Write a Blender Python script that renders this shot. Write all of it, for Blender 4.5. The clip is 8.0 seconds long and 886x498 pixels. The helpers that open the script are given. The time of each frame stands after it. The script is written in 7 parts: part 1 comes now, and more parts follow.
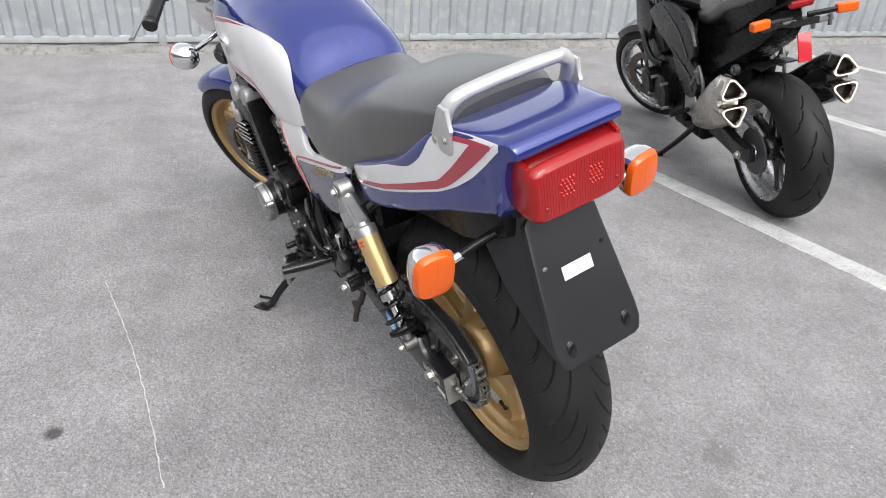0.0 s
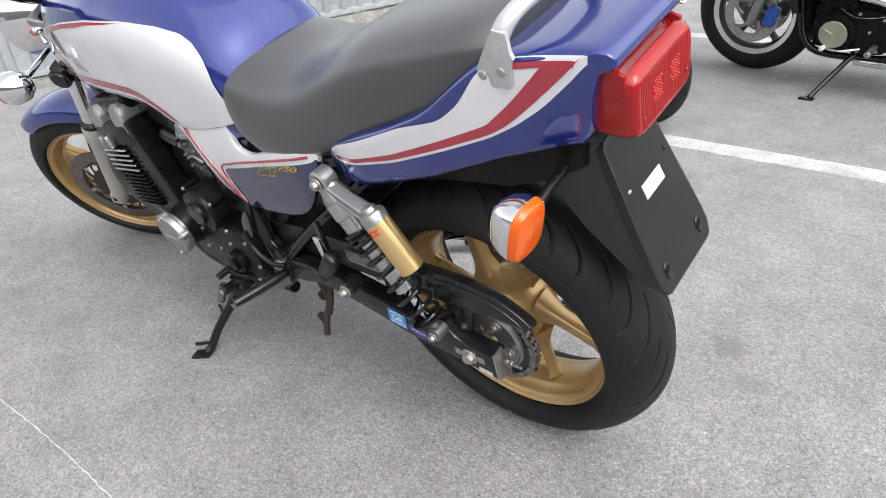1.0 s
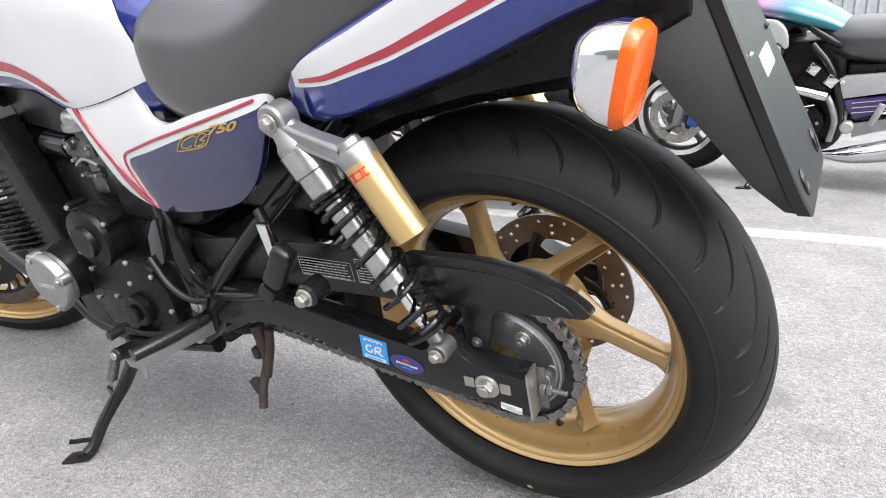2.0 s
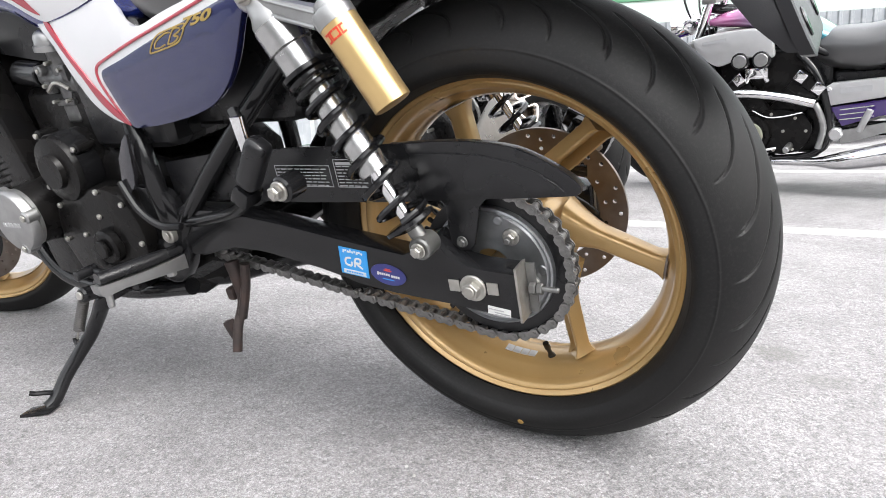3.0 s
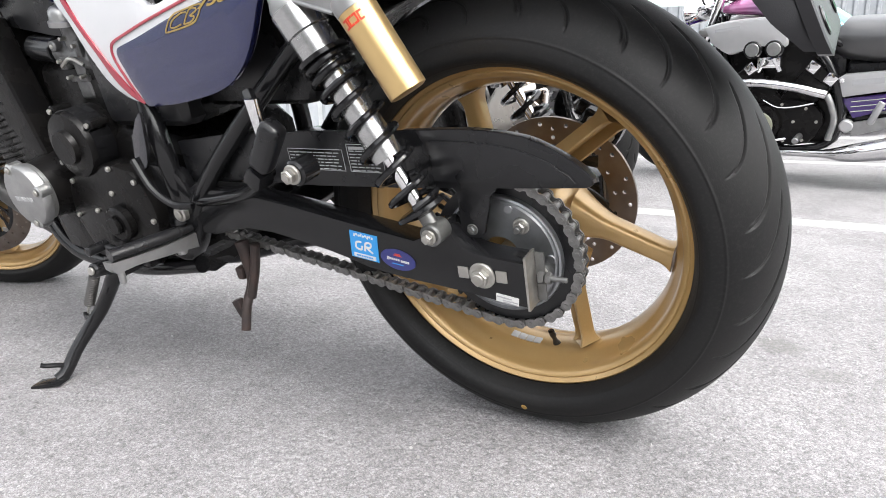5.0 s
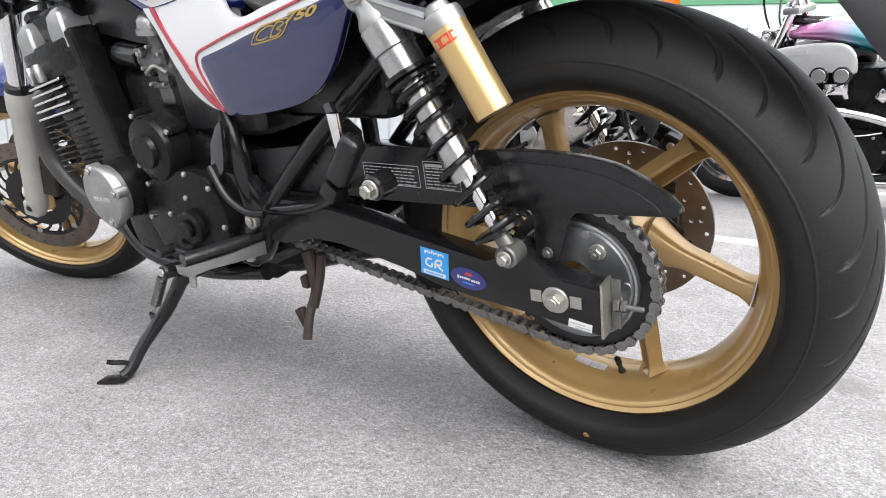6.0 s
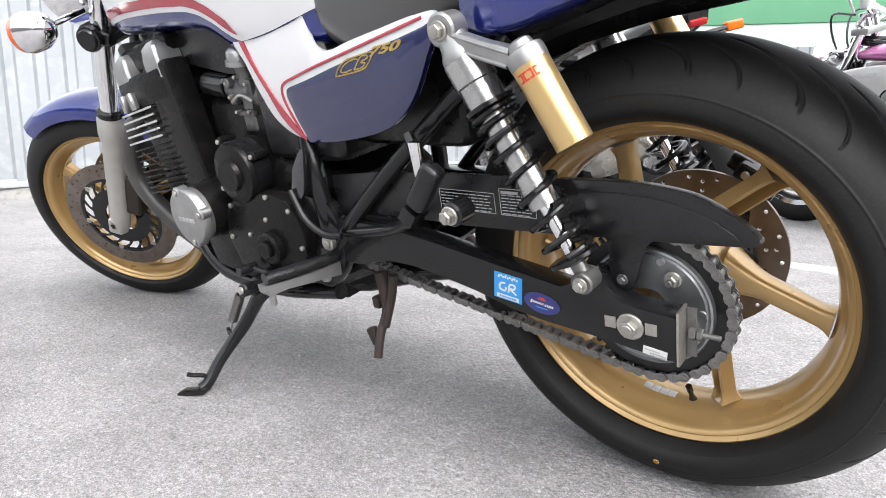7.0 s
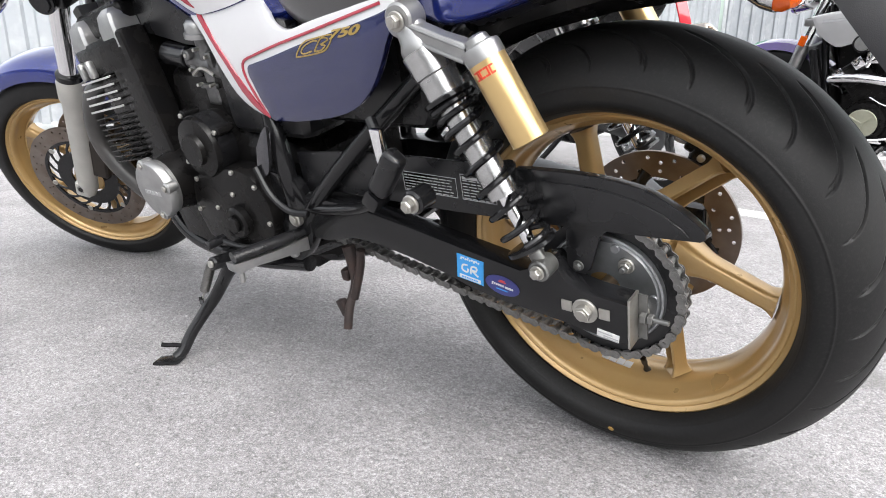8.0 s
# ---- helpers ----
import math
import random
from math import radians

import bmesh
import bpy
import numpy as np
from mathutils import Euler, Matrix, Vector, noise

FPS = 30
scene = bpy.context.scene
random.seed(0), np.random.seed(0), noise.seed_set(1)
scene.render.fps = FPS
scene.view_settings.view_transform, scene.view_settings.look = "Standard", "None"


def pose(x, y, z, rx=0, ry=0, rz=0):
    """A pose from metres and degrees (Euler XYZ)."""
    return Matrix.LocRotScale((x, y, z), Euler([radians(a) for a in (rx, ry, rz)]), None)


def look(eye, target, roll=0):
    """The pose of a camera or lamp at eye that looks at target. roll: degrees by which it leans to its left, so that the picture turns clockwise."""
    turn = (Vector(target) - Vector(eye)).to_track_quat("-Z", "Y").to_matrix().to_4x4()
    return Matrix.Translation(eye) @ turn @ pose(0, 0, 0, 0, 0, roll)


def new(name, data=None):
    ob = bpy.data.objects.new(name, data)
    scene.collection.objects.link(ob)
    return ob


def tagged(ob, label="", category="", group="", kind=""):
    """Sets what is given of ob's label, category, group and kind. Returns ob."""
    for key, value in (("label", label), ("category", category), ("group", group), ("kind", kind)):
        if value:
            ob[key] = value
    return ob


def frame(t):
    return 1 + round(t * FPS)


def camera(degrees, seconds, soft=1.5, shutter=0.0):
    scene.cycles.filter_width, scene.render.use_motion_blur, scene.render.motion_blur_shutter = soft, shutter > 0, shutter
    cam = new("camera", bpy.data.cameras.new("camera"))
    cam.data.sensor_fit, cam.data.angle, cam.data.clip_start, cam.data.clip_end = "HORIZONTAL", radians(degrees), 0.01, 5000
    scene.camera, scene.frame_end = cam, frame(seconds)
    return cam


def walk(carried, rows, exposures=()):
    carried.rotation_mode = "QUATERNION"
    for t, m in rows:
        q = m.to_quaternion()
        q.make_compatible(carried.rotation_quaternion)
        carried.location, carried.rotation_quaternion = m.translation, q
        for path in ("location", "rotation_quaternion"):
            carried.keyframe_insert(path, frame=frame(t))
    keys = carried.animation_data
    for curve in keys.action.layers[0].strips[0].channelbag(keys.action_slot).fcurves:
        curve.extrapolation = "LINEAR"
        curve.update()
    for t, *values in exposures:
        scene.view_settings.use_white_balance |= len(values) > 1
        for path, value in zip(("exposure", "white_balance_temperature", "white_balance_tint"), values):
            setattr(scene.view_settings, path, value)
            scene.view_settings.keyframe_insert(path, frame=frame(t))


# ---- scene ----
cam = camera(67.5, 8.0, soft=0.95)
PATH = [
    (0, (-0.928, 0.815, 1.149), (0.554, -0.126, 0.213), 3.63),
    (0.5, (-0.788, 0.914, 1.110), (0.545, -0.209, 0.150), -0.52),
    (1, (-0.615, 0.994, 1.051), (0.523, -0.316, 0.076), -4.55),
    (1.2, (-0.535, 0.990, 1.013), (0.501, -0.414, 0.056), -3.50),
    (2.3, (-0.357, 0.902, 0.553), (0.662, -0.76, 0.108), -2.7),
    (2.5, (-0.366, 0.909, 0.501), (0.654, -0.759, 0.077), -2.6),
    (3, (-0.367, 0.914, 0.484), (0.637, -0.764, 0.066), -2.9),
    (3.5, (-0.363, 0.923, 0.49), (0.651, -0.754, 0.09), -2.4),
    (4, (-0.369, 0.933, 0.487), (0.631, -0.738, 0.031), -1.6),
    (5.3, (-0.356, 0.922, 0.495), (0.659, -0.734, 0.017), -1.2),
    (5.5, (-0.341, 0.924, 0.494), (0.705, -0.718, 0.033), -0.4),
    (6, (-0.323, 0.941, 0.503), (0.786, -0.664, 0.063), 0.6),
    (6.5, (-0.314, 0.962, 0.513), (0.855, -0.608, 0.103), 0.6),
    (7, (-0.309, 0.982, 0.516), (0.924, -0.545, 0.129), 0.6),
    (7.5, (-0.3, 0.987, 0.516), (0.968, -0.515, 0.15), 0.3),
    (8, (-0.329, 0.97, 0.587), (0.826, -0.557, 0.008), 0.5),
]
EXPOSURES = [(0.0, 1.35), (0.5, 1.47), (1.2, 1.55), (2.3, 2.10), (4.2, 2.11), (6.0, 2.03), (7.5, 2.11), (8.0, 2.01)]
walk(cam, [(t, look(eye, target, roll)) for t, eye, target, roll in PATH], EXPOSURES)

# ---- world and light ----
world = bpy.data.worlds.new("overcast_sky")
scene.world = world
world.use_nodes = True
wn, wl = world.node_tree.nodes, world.node_tree.links
sky = wn.new("ShaderNodeTexSky")
sky.sky_type, sky.sun_disc = "NISHITA", False
sky.sun_elevation, sky.sun_rotation = radians(50), radians(-77)
sky.dust_density, sky.air_density = 4.0, 1.0
grey = wn.new("ShaderNodeHueSaturation")
grey.inputs["Saturation"].default_value = 0.16
wl.new(sky.outputs[0], grey.inputs["Color"])
wl.new(grey.outputs[0], wn["Background"].inputs[0])
wn["Background"].inputs[1].default_value = 0.15
sun = new("sun", bpy.data.lights.new("sun", "SUN"))
sun.data.energy, sun.data.angle, sun.data.color = 0.5, radians(115), (1.0, 0.98, 0.955)
sun.matrix_world = look((-3.15, 0.75, 3.9), (0.0, 0.0, 0.0))


# ---- materials ----
def mat(name, col, rough=0.5, metal=0.0, col2=None, scale=40.0, amount=0.5, bump=0.0, bump_scale=200.0, coat=0.0,
        fine=None, fine_scale=300.0, rough_var=0.1, spec=0.5):
    """A principled surface: two scales of colour noise, a little roughness noise and a fine bump."""
    m = bpy.data.materials.new(name)
    m.use_nodes = True
    n, l = m.node_tree.nodes, m.node_tree.links
    b = n["Principled BSDF"]
    co = n.new("ShaderNodeTexCoord")
    b.inputs["Metallic"].default_value = metal
    b.inputs["Coat Weight"].default_value = coat
    b.inputs["Coat Roughness"].default_value = 0.04
    b.inputs["Specular IOR Level"].default_value = spec
    col2 = col2 or tuple(c * 0.75 for c in col)
    big = n.new("ShaderNodeTexNoise")
    big.inputs["Scale"].default_value, big.inputs["Detail"].default_value = scale, 5.0
    l.new(co.outputs["Object"], big.inputs["Vector"])
    ramp = n.new("ShaderNodeMapRange")
    ramp.inputs[1].default_value, ramp.inputs[2].default_value = 0.35, 0.7
    ramp.inputs[4].default_value = amount
    l.new(big.outputs[0], ramp.inputs[0])
    mix = n.new("ShaderNodeMix")
    mix.data_type = "RGBA"
    mix.inputs[6].default_value, mix.inputs[7].default_value = (*col, 1), (*col2, 1)
    l.new(ramp.outputs[0], mix.inputs[0])
    out = mix.outputs[2]
    if fine:
        small = n.new("ShaderNodeTexNoise")
        small.inputs["Scale"].default_value, small.inputs["Detail"].default_value = fine_scale, 3.0
        l.new(co.outputs["Object"], small.inputs["Vector"])
        r2 = n.new("ShaderNodeMapRange")
        r2.inputs[1].default_value, r2.inputs[2].default_value = 0.5, 0.75
        l.new(small.outputs[0], r2.inputs[0])
        mix2 = n.new("ShaderNodeMix")
        mix2.data_type = "RGBA"
        l.new(r2.outputs[0], mix2.inputs[0])
        l.new(out, mix2.inputs[6])
        mix2.inputs[7].default_value = (*fine, 1)
        out = mix2.outputs[2]
    l.new(out, b.inputs["Base Color"])
    rr = n.new("ShaderNodeMapRange")
    rr.inputs[3].default_value, rr.inputs[4].default_value = max(0.02, rough - rough_var), min(1, rough + rough_var)
    l.new(big.outputs[0], rr.inputs[0])
    l.new(rr.outputs[0], b.inputs["Roughness"])
    if bump:
        bn = n.new("ShaderNodeTexNoise")
        bn.inputs["Scale"].default_value, bn.inputs["Detail"].default_value = bump_scale, 3.0
        l.new(co.outputs["Object"], bn.inputs["Vector"])
        bu = n.new("ShaderNodeBump")
        bu.inputs["Strength"].default_value, bu.inputs["Distance"].default_value = bump, 0.002
        l.new(bn.outputs[0], bu.inputs["Height"])
        l.new(bu.outputs[0], b.inputs["Normal"])
    return m


def lens_mat(name, col, bump_scale):
    """Coloured moulded plastic of a lamp lens with a fine prism relief."""
    m = mat(name, col, 0.2, coat=0.25, spec=0.35, rough_var=0.04, amount=0.25, scale=12, col2=tuple(c * 0.55 for c in col))
    n, l = m.node_tree.nodes, m.node_tree.links
    b = n["Principled BSDF"]
    b.inputs["Subsurface Weight"].default_value = 0.15
    b.inputs["Subsurface Radius"].default_value = (0.02, 0.004, 0.002)
    co = n.new("ShaderNodeTexCoord")
    vo = n.new("ShaderNodeTexVoronoi")
    vo.inputs["Scale"].default_value = bump_scale
    bu = n.new("ShaderNodeBump")
    bu.inputs["Strength"].default_value, bu.inputs["Distance"].default_value = 0.14, 0.002
    l.new(co.outputs["Object"], vo.inputs["Vector"])
    l.new(vo.outputs[0], bu.inputs["Height"])
    l.new(bu.outputs[0], b.inputs["Normal"])
    return m


BLUE = mat("candy_blue_paint", (0.008, 0.018, 0.160), 0.20, 0.35, (0.0065, 0.015, 0.13), 30, 0.5, coat=1.0, fine=(0.015, 0.031, 0.19), fine_scale=900, rough_var=0.05)
BLUE.node_tree.nodes["Principled BSDF"].inputs["Coat IOR"].default_value = 1.58
DKBLUE = mat("deep_blue_paint", (0.011, 0.0145, 0.066), 0.2, 0.15, scale=30, coat=1.0, rough_var=0.05)
WHITE = mat("white_paint", (0.55, 0.55, 0.565), 0.2, 0.0, (0.51, 0.51, 0.525), 20, 0.4, coat=0.8, rough_var=0.06)
RED = mat("red_stripe_paint", (0.30, 0.018, 0.035), 0.22, 0.0, scale=40, amount=0.3, coat=0.8, rough_var=0.05)
SEAT = mat("black_seat_vinyl", (0.020, 0.0198, 0.0210), 0.46, 0.0, (0.028, 0.0278, 0.0292), 14, 0.7, 0.14, 900, spec=0.6, coat=0.8)
SEAT.node_tree.nodes["Principled BSDF"].inputs["Coat IOR"].default_value = 1.72
SEAT.node_tree.nodes["Principled BSDF"].inputs["Coat Roughness"].default_value = 0.34
DAMPER = mat("brushed_damper_steel", (0.50, 0.50, 0.50), 0.24, 0.95, (0.36, 0.36, 0.36), 50, 0.6, 0.08, 400)
RUBBER = mat("tyre_rubber", (0.0065, 0.0064, 0.0066), 0.55, 0.0, (0.0115, 0.0112, 0.0110), 9, 0.8, 0.10, 700, fine=(0.013, 0.0127, 0.0124), fine_scale=260, spec=0.24)
GOLD = mat("gold_wheel_paint", (0.42, 0.273, 0.112), 0.31, 0.42, (0.36, 0.230, 0.090), 18, 0.6, 0.05, 900, coat=0.35, fine=(0.47, 0.31, 0.13), fine_scale=1400)
GOLDCAN = mat("gold_anodised_can", (0.66, 0.47, 0.22), 0.30, 0.85, (0.60, 0.43, 0.20), 6, 0.4, rough_var=0.05)
ALU = mat("cast_aluminium", (0.36, 0.36, 0.357), 0.36, 0.85, (0.25, 0.25, 0.25), 30, 0.6, 0.15, 600)
ALUPAINT = mat("silver_painted_aluminium", (0.47, 0.47, 0.475), 0.36, 0.5, (0.41, 0.41, 0.415), 20, 0.5, 0.05, 500)
FORKGREY = mat("grey_fork_paint", (0.42, 0.41, 0.38), 0.42, 0.25, (0.34, 0.33, 0.31), 25, 0.6, 0.06, 500)
CHROME = mat("chrome", (0.82, 0.82, 0.83), 0.08, 1.0, (0.72, 0.72, 0.73), 20, 0.4, rough_var=0.04)
STEEL = mat("zinc_plated_steel", (0.48, 0.47, 0.44), 0.36, 0.9, (0.33, 0.31, 0.28), 60, 0.7, 0.1, 500)
BLACK = mat("satin_black_paint", (0.0068, 0.0068, 0.0075), 0.16, 0.0, (0.012, 0.012, 0.013), 25, 0.7, 0.05, 300, spec=0.38, rough_var=0.06)
ENGBLACK = mat("black_engine_enamel", (0.0048, 0.0047, 0.0050), 0.27, 0.0, (0.0085, 0.0076, 0.0070), 22, 0.8, 0.22, 140, fine=(0.007, 0.0064, 0.0062), fine_scale=420, spec=0.15)
PLASTIC = mat("black_plastic", (0.0078, 0.0078, 0.0088), 0.28, 0.0, (0.013, 0.013, 0.0142), 18, 0.7, 0.08, 1000, spec=0.4)
GUARDMAT = mat("weathered_black_plastic", (0.0095, 0.0095, 0.0112), 0.36, 0.0, (0.015, 0.015, 0.017), 8, 0.8, 0.12, 900, spec=0.38)
FINEDGE = mat("bare_fin_metal", (0.70, 0.70, 0.69), 0.3, 0.8, (0.55, 0.55, 0.54), 40, 0.5, 0.05, 500)
DARKGREY = mat("dark_grey_plastic", (0.05, 0.05, 0.052), 0.5, 0.0, (0.07, 0.07, 0.072), 20, 0.6, 0.15, 1200)
CHAINMAT = mat("chain_steel", (0.27, 0.265, 0.26), 0.36, 0.8, (0.12, 0.118, 0.115), 90, 0.7, 0.15, 600)
RUST = mat("rusty_iron", (0.045, 0.028, 0.024), 0.62, 0.2, (0.02, 0.018, 0.018), 40, 0.8, 0.3, 400)
DISC = mat("brake_disc_steel", (0.16, 0.13, 0.11), 0.36, 0.9, (0.24, 0.21, 0.19), 30, 0.8, 0.1, 500)
SPROCKET = mat("sprocket_carrier_alloy", (0.30, 0.31, 0.32), 0.36, 0.8, (0.2, 0.2, 0.2), 40, 0.7, 0.12, 500)
REDLENS = lens_mat("red_lamp_lens", (0.26, 0.006, 0.007), 260)
AMBER = lens_mat("amber_lamp_lens", (0.62, 0.095, 0.003), 220)
DULLSTEEL = mat("dull_steel", (0.20, 0.20, 0.195), 0.42, 0.8, (0.12, 0.12, 0.115), 50, 0.7, 0.12, 500)
STICKBLUE = mat("blue_sticker", (0.02, 0.28, 0.68), 0.35, 0.0, scale=60, amount=0.15, coat=0.4)
STICKNAVY = mat("navy_sticker", (0.02, 0.025, 0.16), 0.35, 0.0, scale=60, amount=0.2, coat=0.4)
STICKWHITE = mat("white_sticker", (0.62, 0.62, 0.61), 0.4, 0.0, scale=60, amount=0.2)
PRINTGREY = mat("grey_print", (0.36, 0.36, 0.37), 0.5, 0.0, scale=80, amount=0.3)
EMBLEM = mat("dark_emblem_print", (0.05, 0.05, 0.055), 0.35, 0.0, scale=80, amount=0.3)
PRINTRED = mat("red_print", (0.62, 0.05, 0.02), 0.4, 0.0, scale=80, amount=0.2)
PRINTGOLD = mat("gold_print", (0.38, 0.26, 0.07), 0.35, 0.4, scale=60, amount=0.3)
PURPLE = mat("purple_paint", (0.045, 0.018, 0.14), 0.2, 0.2, scale=20, coat=1.0)
TEAL = mat("teal_pearl_paint", (0.01, 0.16, 0.19), 0.2, 0.3, coat=1.0)


def two_tone(m, front, x0, x1):
    """Lets the paint run over into another colour along the tank."""
    n, l = m.node_tree.nodes, m.node_tree.links
    co, sep, ramp = n.new("ShaderNodeTexCoord"), n.new("ShaderNodeSeparateXYZ"), n.new("ShaderNodeMapRange")
    ramp.inputs["From Min"].default_value, ramp.inputs["From Max"].default_value = x0, x1
    mix = n.new("ShaderNodeMix")
    mix.data_type = "RGBA"
    mix.inputs["A"].default_value, mix.inputs["B"].default_value = (0.008, 0.13, 0.17, 1), (*front, 1)
    l.new(co.outputs["Object"], sep.inputs[0])
    l.new(sep.outputs[0], ramp.inputs["Value"])
    l.new(ramp.outputs[0], mix.inputs["Factor"])
    l.new(mix.outputs["Result"], n["Principled BSDF"].inputs["Base Color"])


two_tone(TEAL, (0.42, 0.13, 0.30), 1.10, 1.30)
REDBAR = mat("red_bar", (0.5, 0.02, 0.03), 0.2, 0.0, scale=50, coat=1.0)


# ---- mesh helpers ----
def bm_obj(name, bm, material, parent=None, label="", smooth=35.0):
    me = bpy.data.meshes.new(name)
    bmesh.ops.recalc_face_normals(bm, faces=bm.faces[:])
    lim = radians(smooth)
    for f in bm.faces:
        f.smooth = True
    for e in bm.edges:
        e.smooth = not (len(e.link_faces) == 2 and e.calc_face_angle(0.0) > lim)
    bm.to_mesh(me)
    bm.free()
    me.materials.append(material)
    ob = new(name, me)
    ob.parent = parent
    if label:
        tagged(ob, label)
    return ob


def part(name, bm, material, parent, label="", smooth=35.0):
    return bm_obj(name, bm, material, parent, label, smooth)


def thing(name, label, category, group="", m=None):
    ob = new(name)
    ob.empty_display_size = 0.1
    if m is not None:
        ob.matrix_world = m
    return tagged(ob, label, category, group)


def loft(rings, cap=True, closed=True):
    """Skins rings of equal length."""
    bm = bmesh.new()
    vs = [[bm.verts.new(p) for p in r] for r in rings]
    n = len(rings[0])
    for a, b in zip(vs, vs[1:]):
        for i in range(n if closed else n - 1):
            j = (i + 1) % n
            try:
                bm.faces.new((a[i], a[j], b[j], b[i]))
            except ValueError:
                pass
    if cap and closed:
        bm.faces.new(vs[0])
        bm.faces.new(vs[-1])
    return bm


def smooth_path(pts, n=6):
    """Catmull-Rom points through pts."""
    pts = [Vector(p) for p in pts]
    if len(pts) < 3 or n <= 1:
        return pts
    q = [pts[0] * 2 - pts[1], *pts, pts[-1] * 2 - pts[-2]]
    out = []
    for i in range(1, len(q) - 2):
        for k in range(n):
            t = k / n
            a, b, c, d = q[i - 1], q[i], q[i + 1], q[i + 2]
            out.append(0.5 * (2 * b + (c - a) * t + (2 * a - 5 * b + 4 * c - d) * t * t + (3 * b - a - 3 * c + d) * t ** 3))
    return out + [pts[-1]]


def tube(pts, r, n=12, steps=6, flat=1.0, flat_dir=None):
    """A tube along a smooth path; r a radius or one per path point; flat squeezes it along flat_dir."""
    path = smooth_path(pts, steps)
    m = len(path)
    rads = [r] * m if not hasattr(r, "__len__") else [float(v) for v in np.interp(np.linspace(0, 1, m), np.linspace(0, 1, len(r)), r)]
    rings, up = [], None
    for i, p in enumerate(path):
        d = (path[min(i + 1, m - 1)] - path[max(i - 1, 0)]).normalized()
        if flat_dir is not None:
            u = Vector(flat_dir)
            u = (u - d * u.dot(d)).normalized()
        else:
            u = up if up is not None else (Vector((0, 0, 1)) if abs(d.z) < 0.9 else Vector((1, 0, 0)))
            u = (u - d * u.dot(d)).normalized()
        up = u
        v = d.cross(u)
        rings.append([p + rads[i] * (flat * math.cos(a) * u + math.sin(a) * v) for a in (2 * math.pi * k / n for k in range(n))])
    return loft(rings)


def rod(a, b, r, n=16, bev=0.0):
    """A cylinder from a to b with small chamfers."""
    a, b = Vector(a), Vector(b)
    d = (b - a).normalized()
    u = d.orthogonal().normalized()
    v = d.cross(u)
    bev = min(bev, (b - a).length / 3)
    stops = [(a, r - bev), (a + d * bev, r), (b - d * bev, r), (b, r - bev)] if bev else [(a, r), (b, r)]
    return loft([[p + q * (math.cos(t) * u + math.sin(t) * v) for t in (2 * math.pi * k / n for k in range(n))] for p, q in stops])


def turned(a, b, profile, n=24):
    """A lathe shape from a towards b: rows of (fraction along, radius)."""
    a, b = Vector(a), Vector(b)
    d = (b - a).normalized()
    u = d.orthogonal().normalized()
    v = d.cross(u)
    return loft([[a.lerp(b, f) + q * (math.cos(t) * u + math.sin(t) * v) for t in (2 * math.pi * k / n for k in range(n))] for f, q in profile])


def box(cx, cy, cz, sx, sy, sz, bev=0.002, rot=None, seg=2):
    bm = bmesh.new()
    bmesh.ops.create_cube(bm, size=1.0)
    bmesh.ops.scale(bm, vec=(sx, sy, sz), verts=bm.verts)
    if bev:
        bmesh.ops.bevel(bm, geom=bm.edges[:], offset=min(bev, 0.45 * min(sx, sy, sz)), segments=seg, affect="EDGES", profile=0.6)
    if rot:
        bmesh.ops.transform(bm, matrix=pose(0, 0, 0, *rot), verts=bm.verts)
    bmesh.ops.translate(bm, vec=(cx, cy, cz), verts=bm.verts)
    return bm


def slab(poly, y0, y1, bev=0.0015, smooth=1):
    """A plate with the outline poly in (x, z), from y0 to y1, with chamfered rims."""
    pts = [(p.x, p.y) for p in smooth_path([(x, z, 0) for x, z in poly], smooth)] if smooth > 1 else poly
    bm = bmesh.new()
    bot = [bm.verts.new((x, y0, z)) for x, z in pts]
    top = [bm.verts.new((x, y1, z)) for x, z in pts]
    n = len(pts)
    bm.faces.new(bot)
    bm.faces.new(top[::-1])
    for i in range(n):
        j = (i + 1) % n
        bm.faces.new((bot[i], bot[j], top[j], top[i]))
    bmesh.ops.recalc_face_normals(bm, faces=bm.faces[:])
    if bev:
        rims = [e for e in bm.edges if abs(e.verts[0].co.y - e.verts[1].co.y) < 1e-6]
        bmesh.ops.bevel(bm, geom=rims, offset=bev, segments=2, affect="EDGES", profile=0.6, clamp_overlap=True)
    return bm


def ring_lathe(cx, cy, cz, profile, n=96, closed=True):
    """Turns (radius, y) rows about the y axis through the centre."""
    bm = bmesh.new()
    rows = []
    for k in range(n):
        a = 2 * math.pi * k / n
        rows.append([bm.verts.new((cx + r * math.sin(a), cy + y, cz - r * math.cos(a))) for r, y in profile])
    m = len(profile)
    for k in range(n):
        p, q = rows[k], rows[(k + 1) % n]
        for i in range(m if closed else m - 1):
            j = (i + 1) % m
            bm.faces.new((p[i], p[j], q[j], q[i]))
    return bm


def join(*bms):
    """Puts several bmeshes into the first."""
    first = bms[0]
    for b in bms[1:]:
        me = bpy.data.meshes.new("joined")
        b.to_mesh(me)
        b.free()
        first.from_mesh(me)
        bpy.data.meshes.remove(me)
    return first


def moved(bm, m):
    bmesh.ops.transform(bm, matrix=m, verts=bm.verts)
    return bm


def mirrored(bm):
    bmesh.ops.scale(bm, vec=(1, -1, 1), verts=bm.verts)
    bmesh.ops.reverse_faces(bm, faces=bm.faces[:])
    return bm


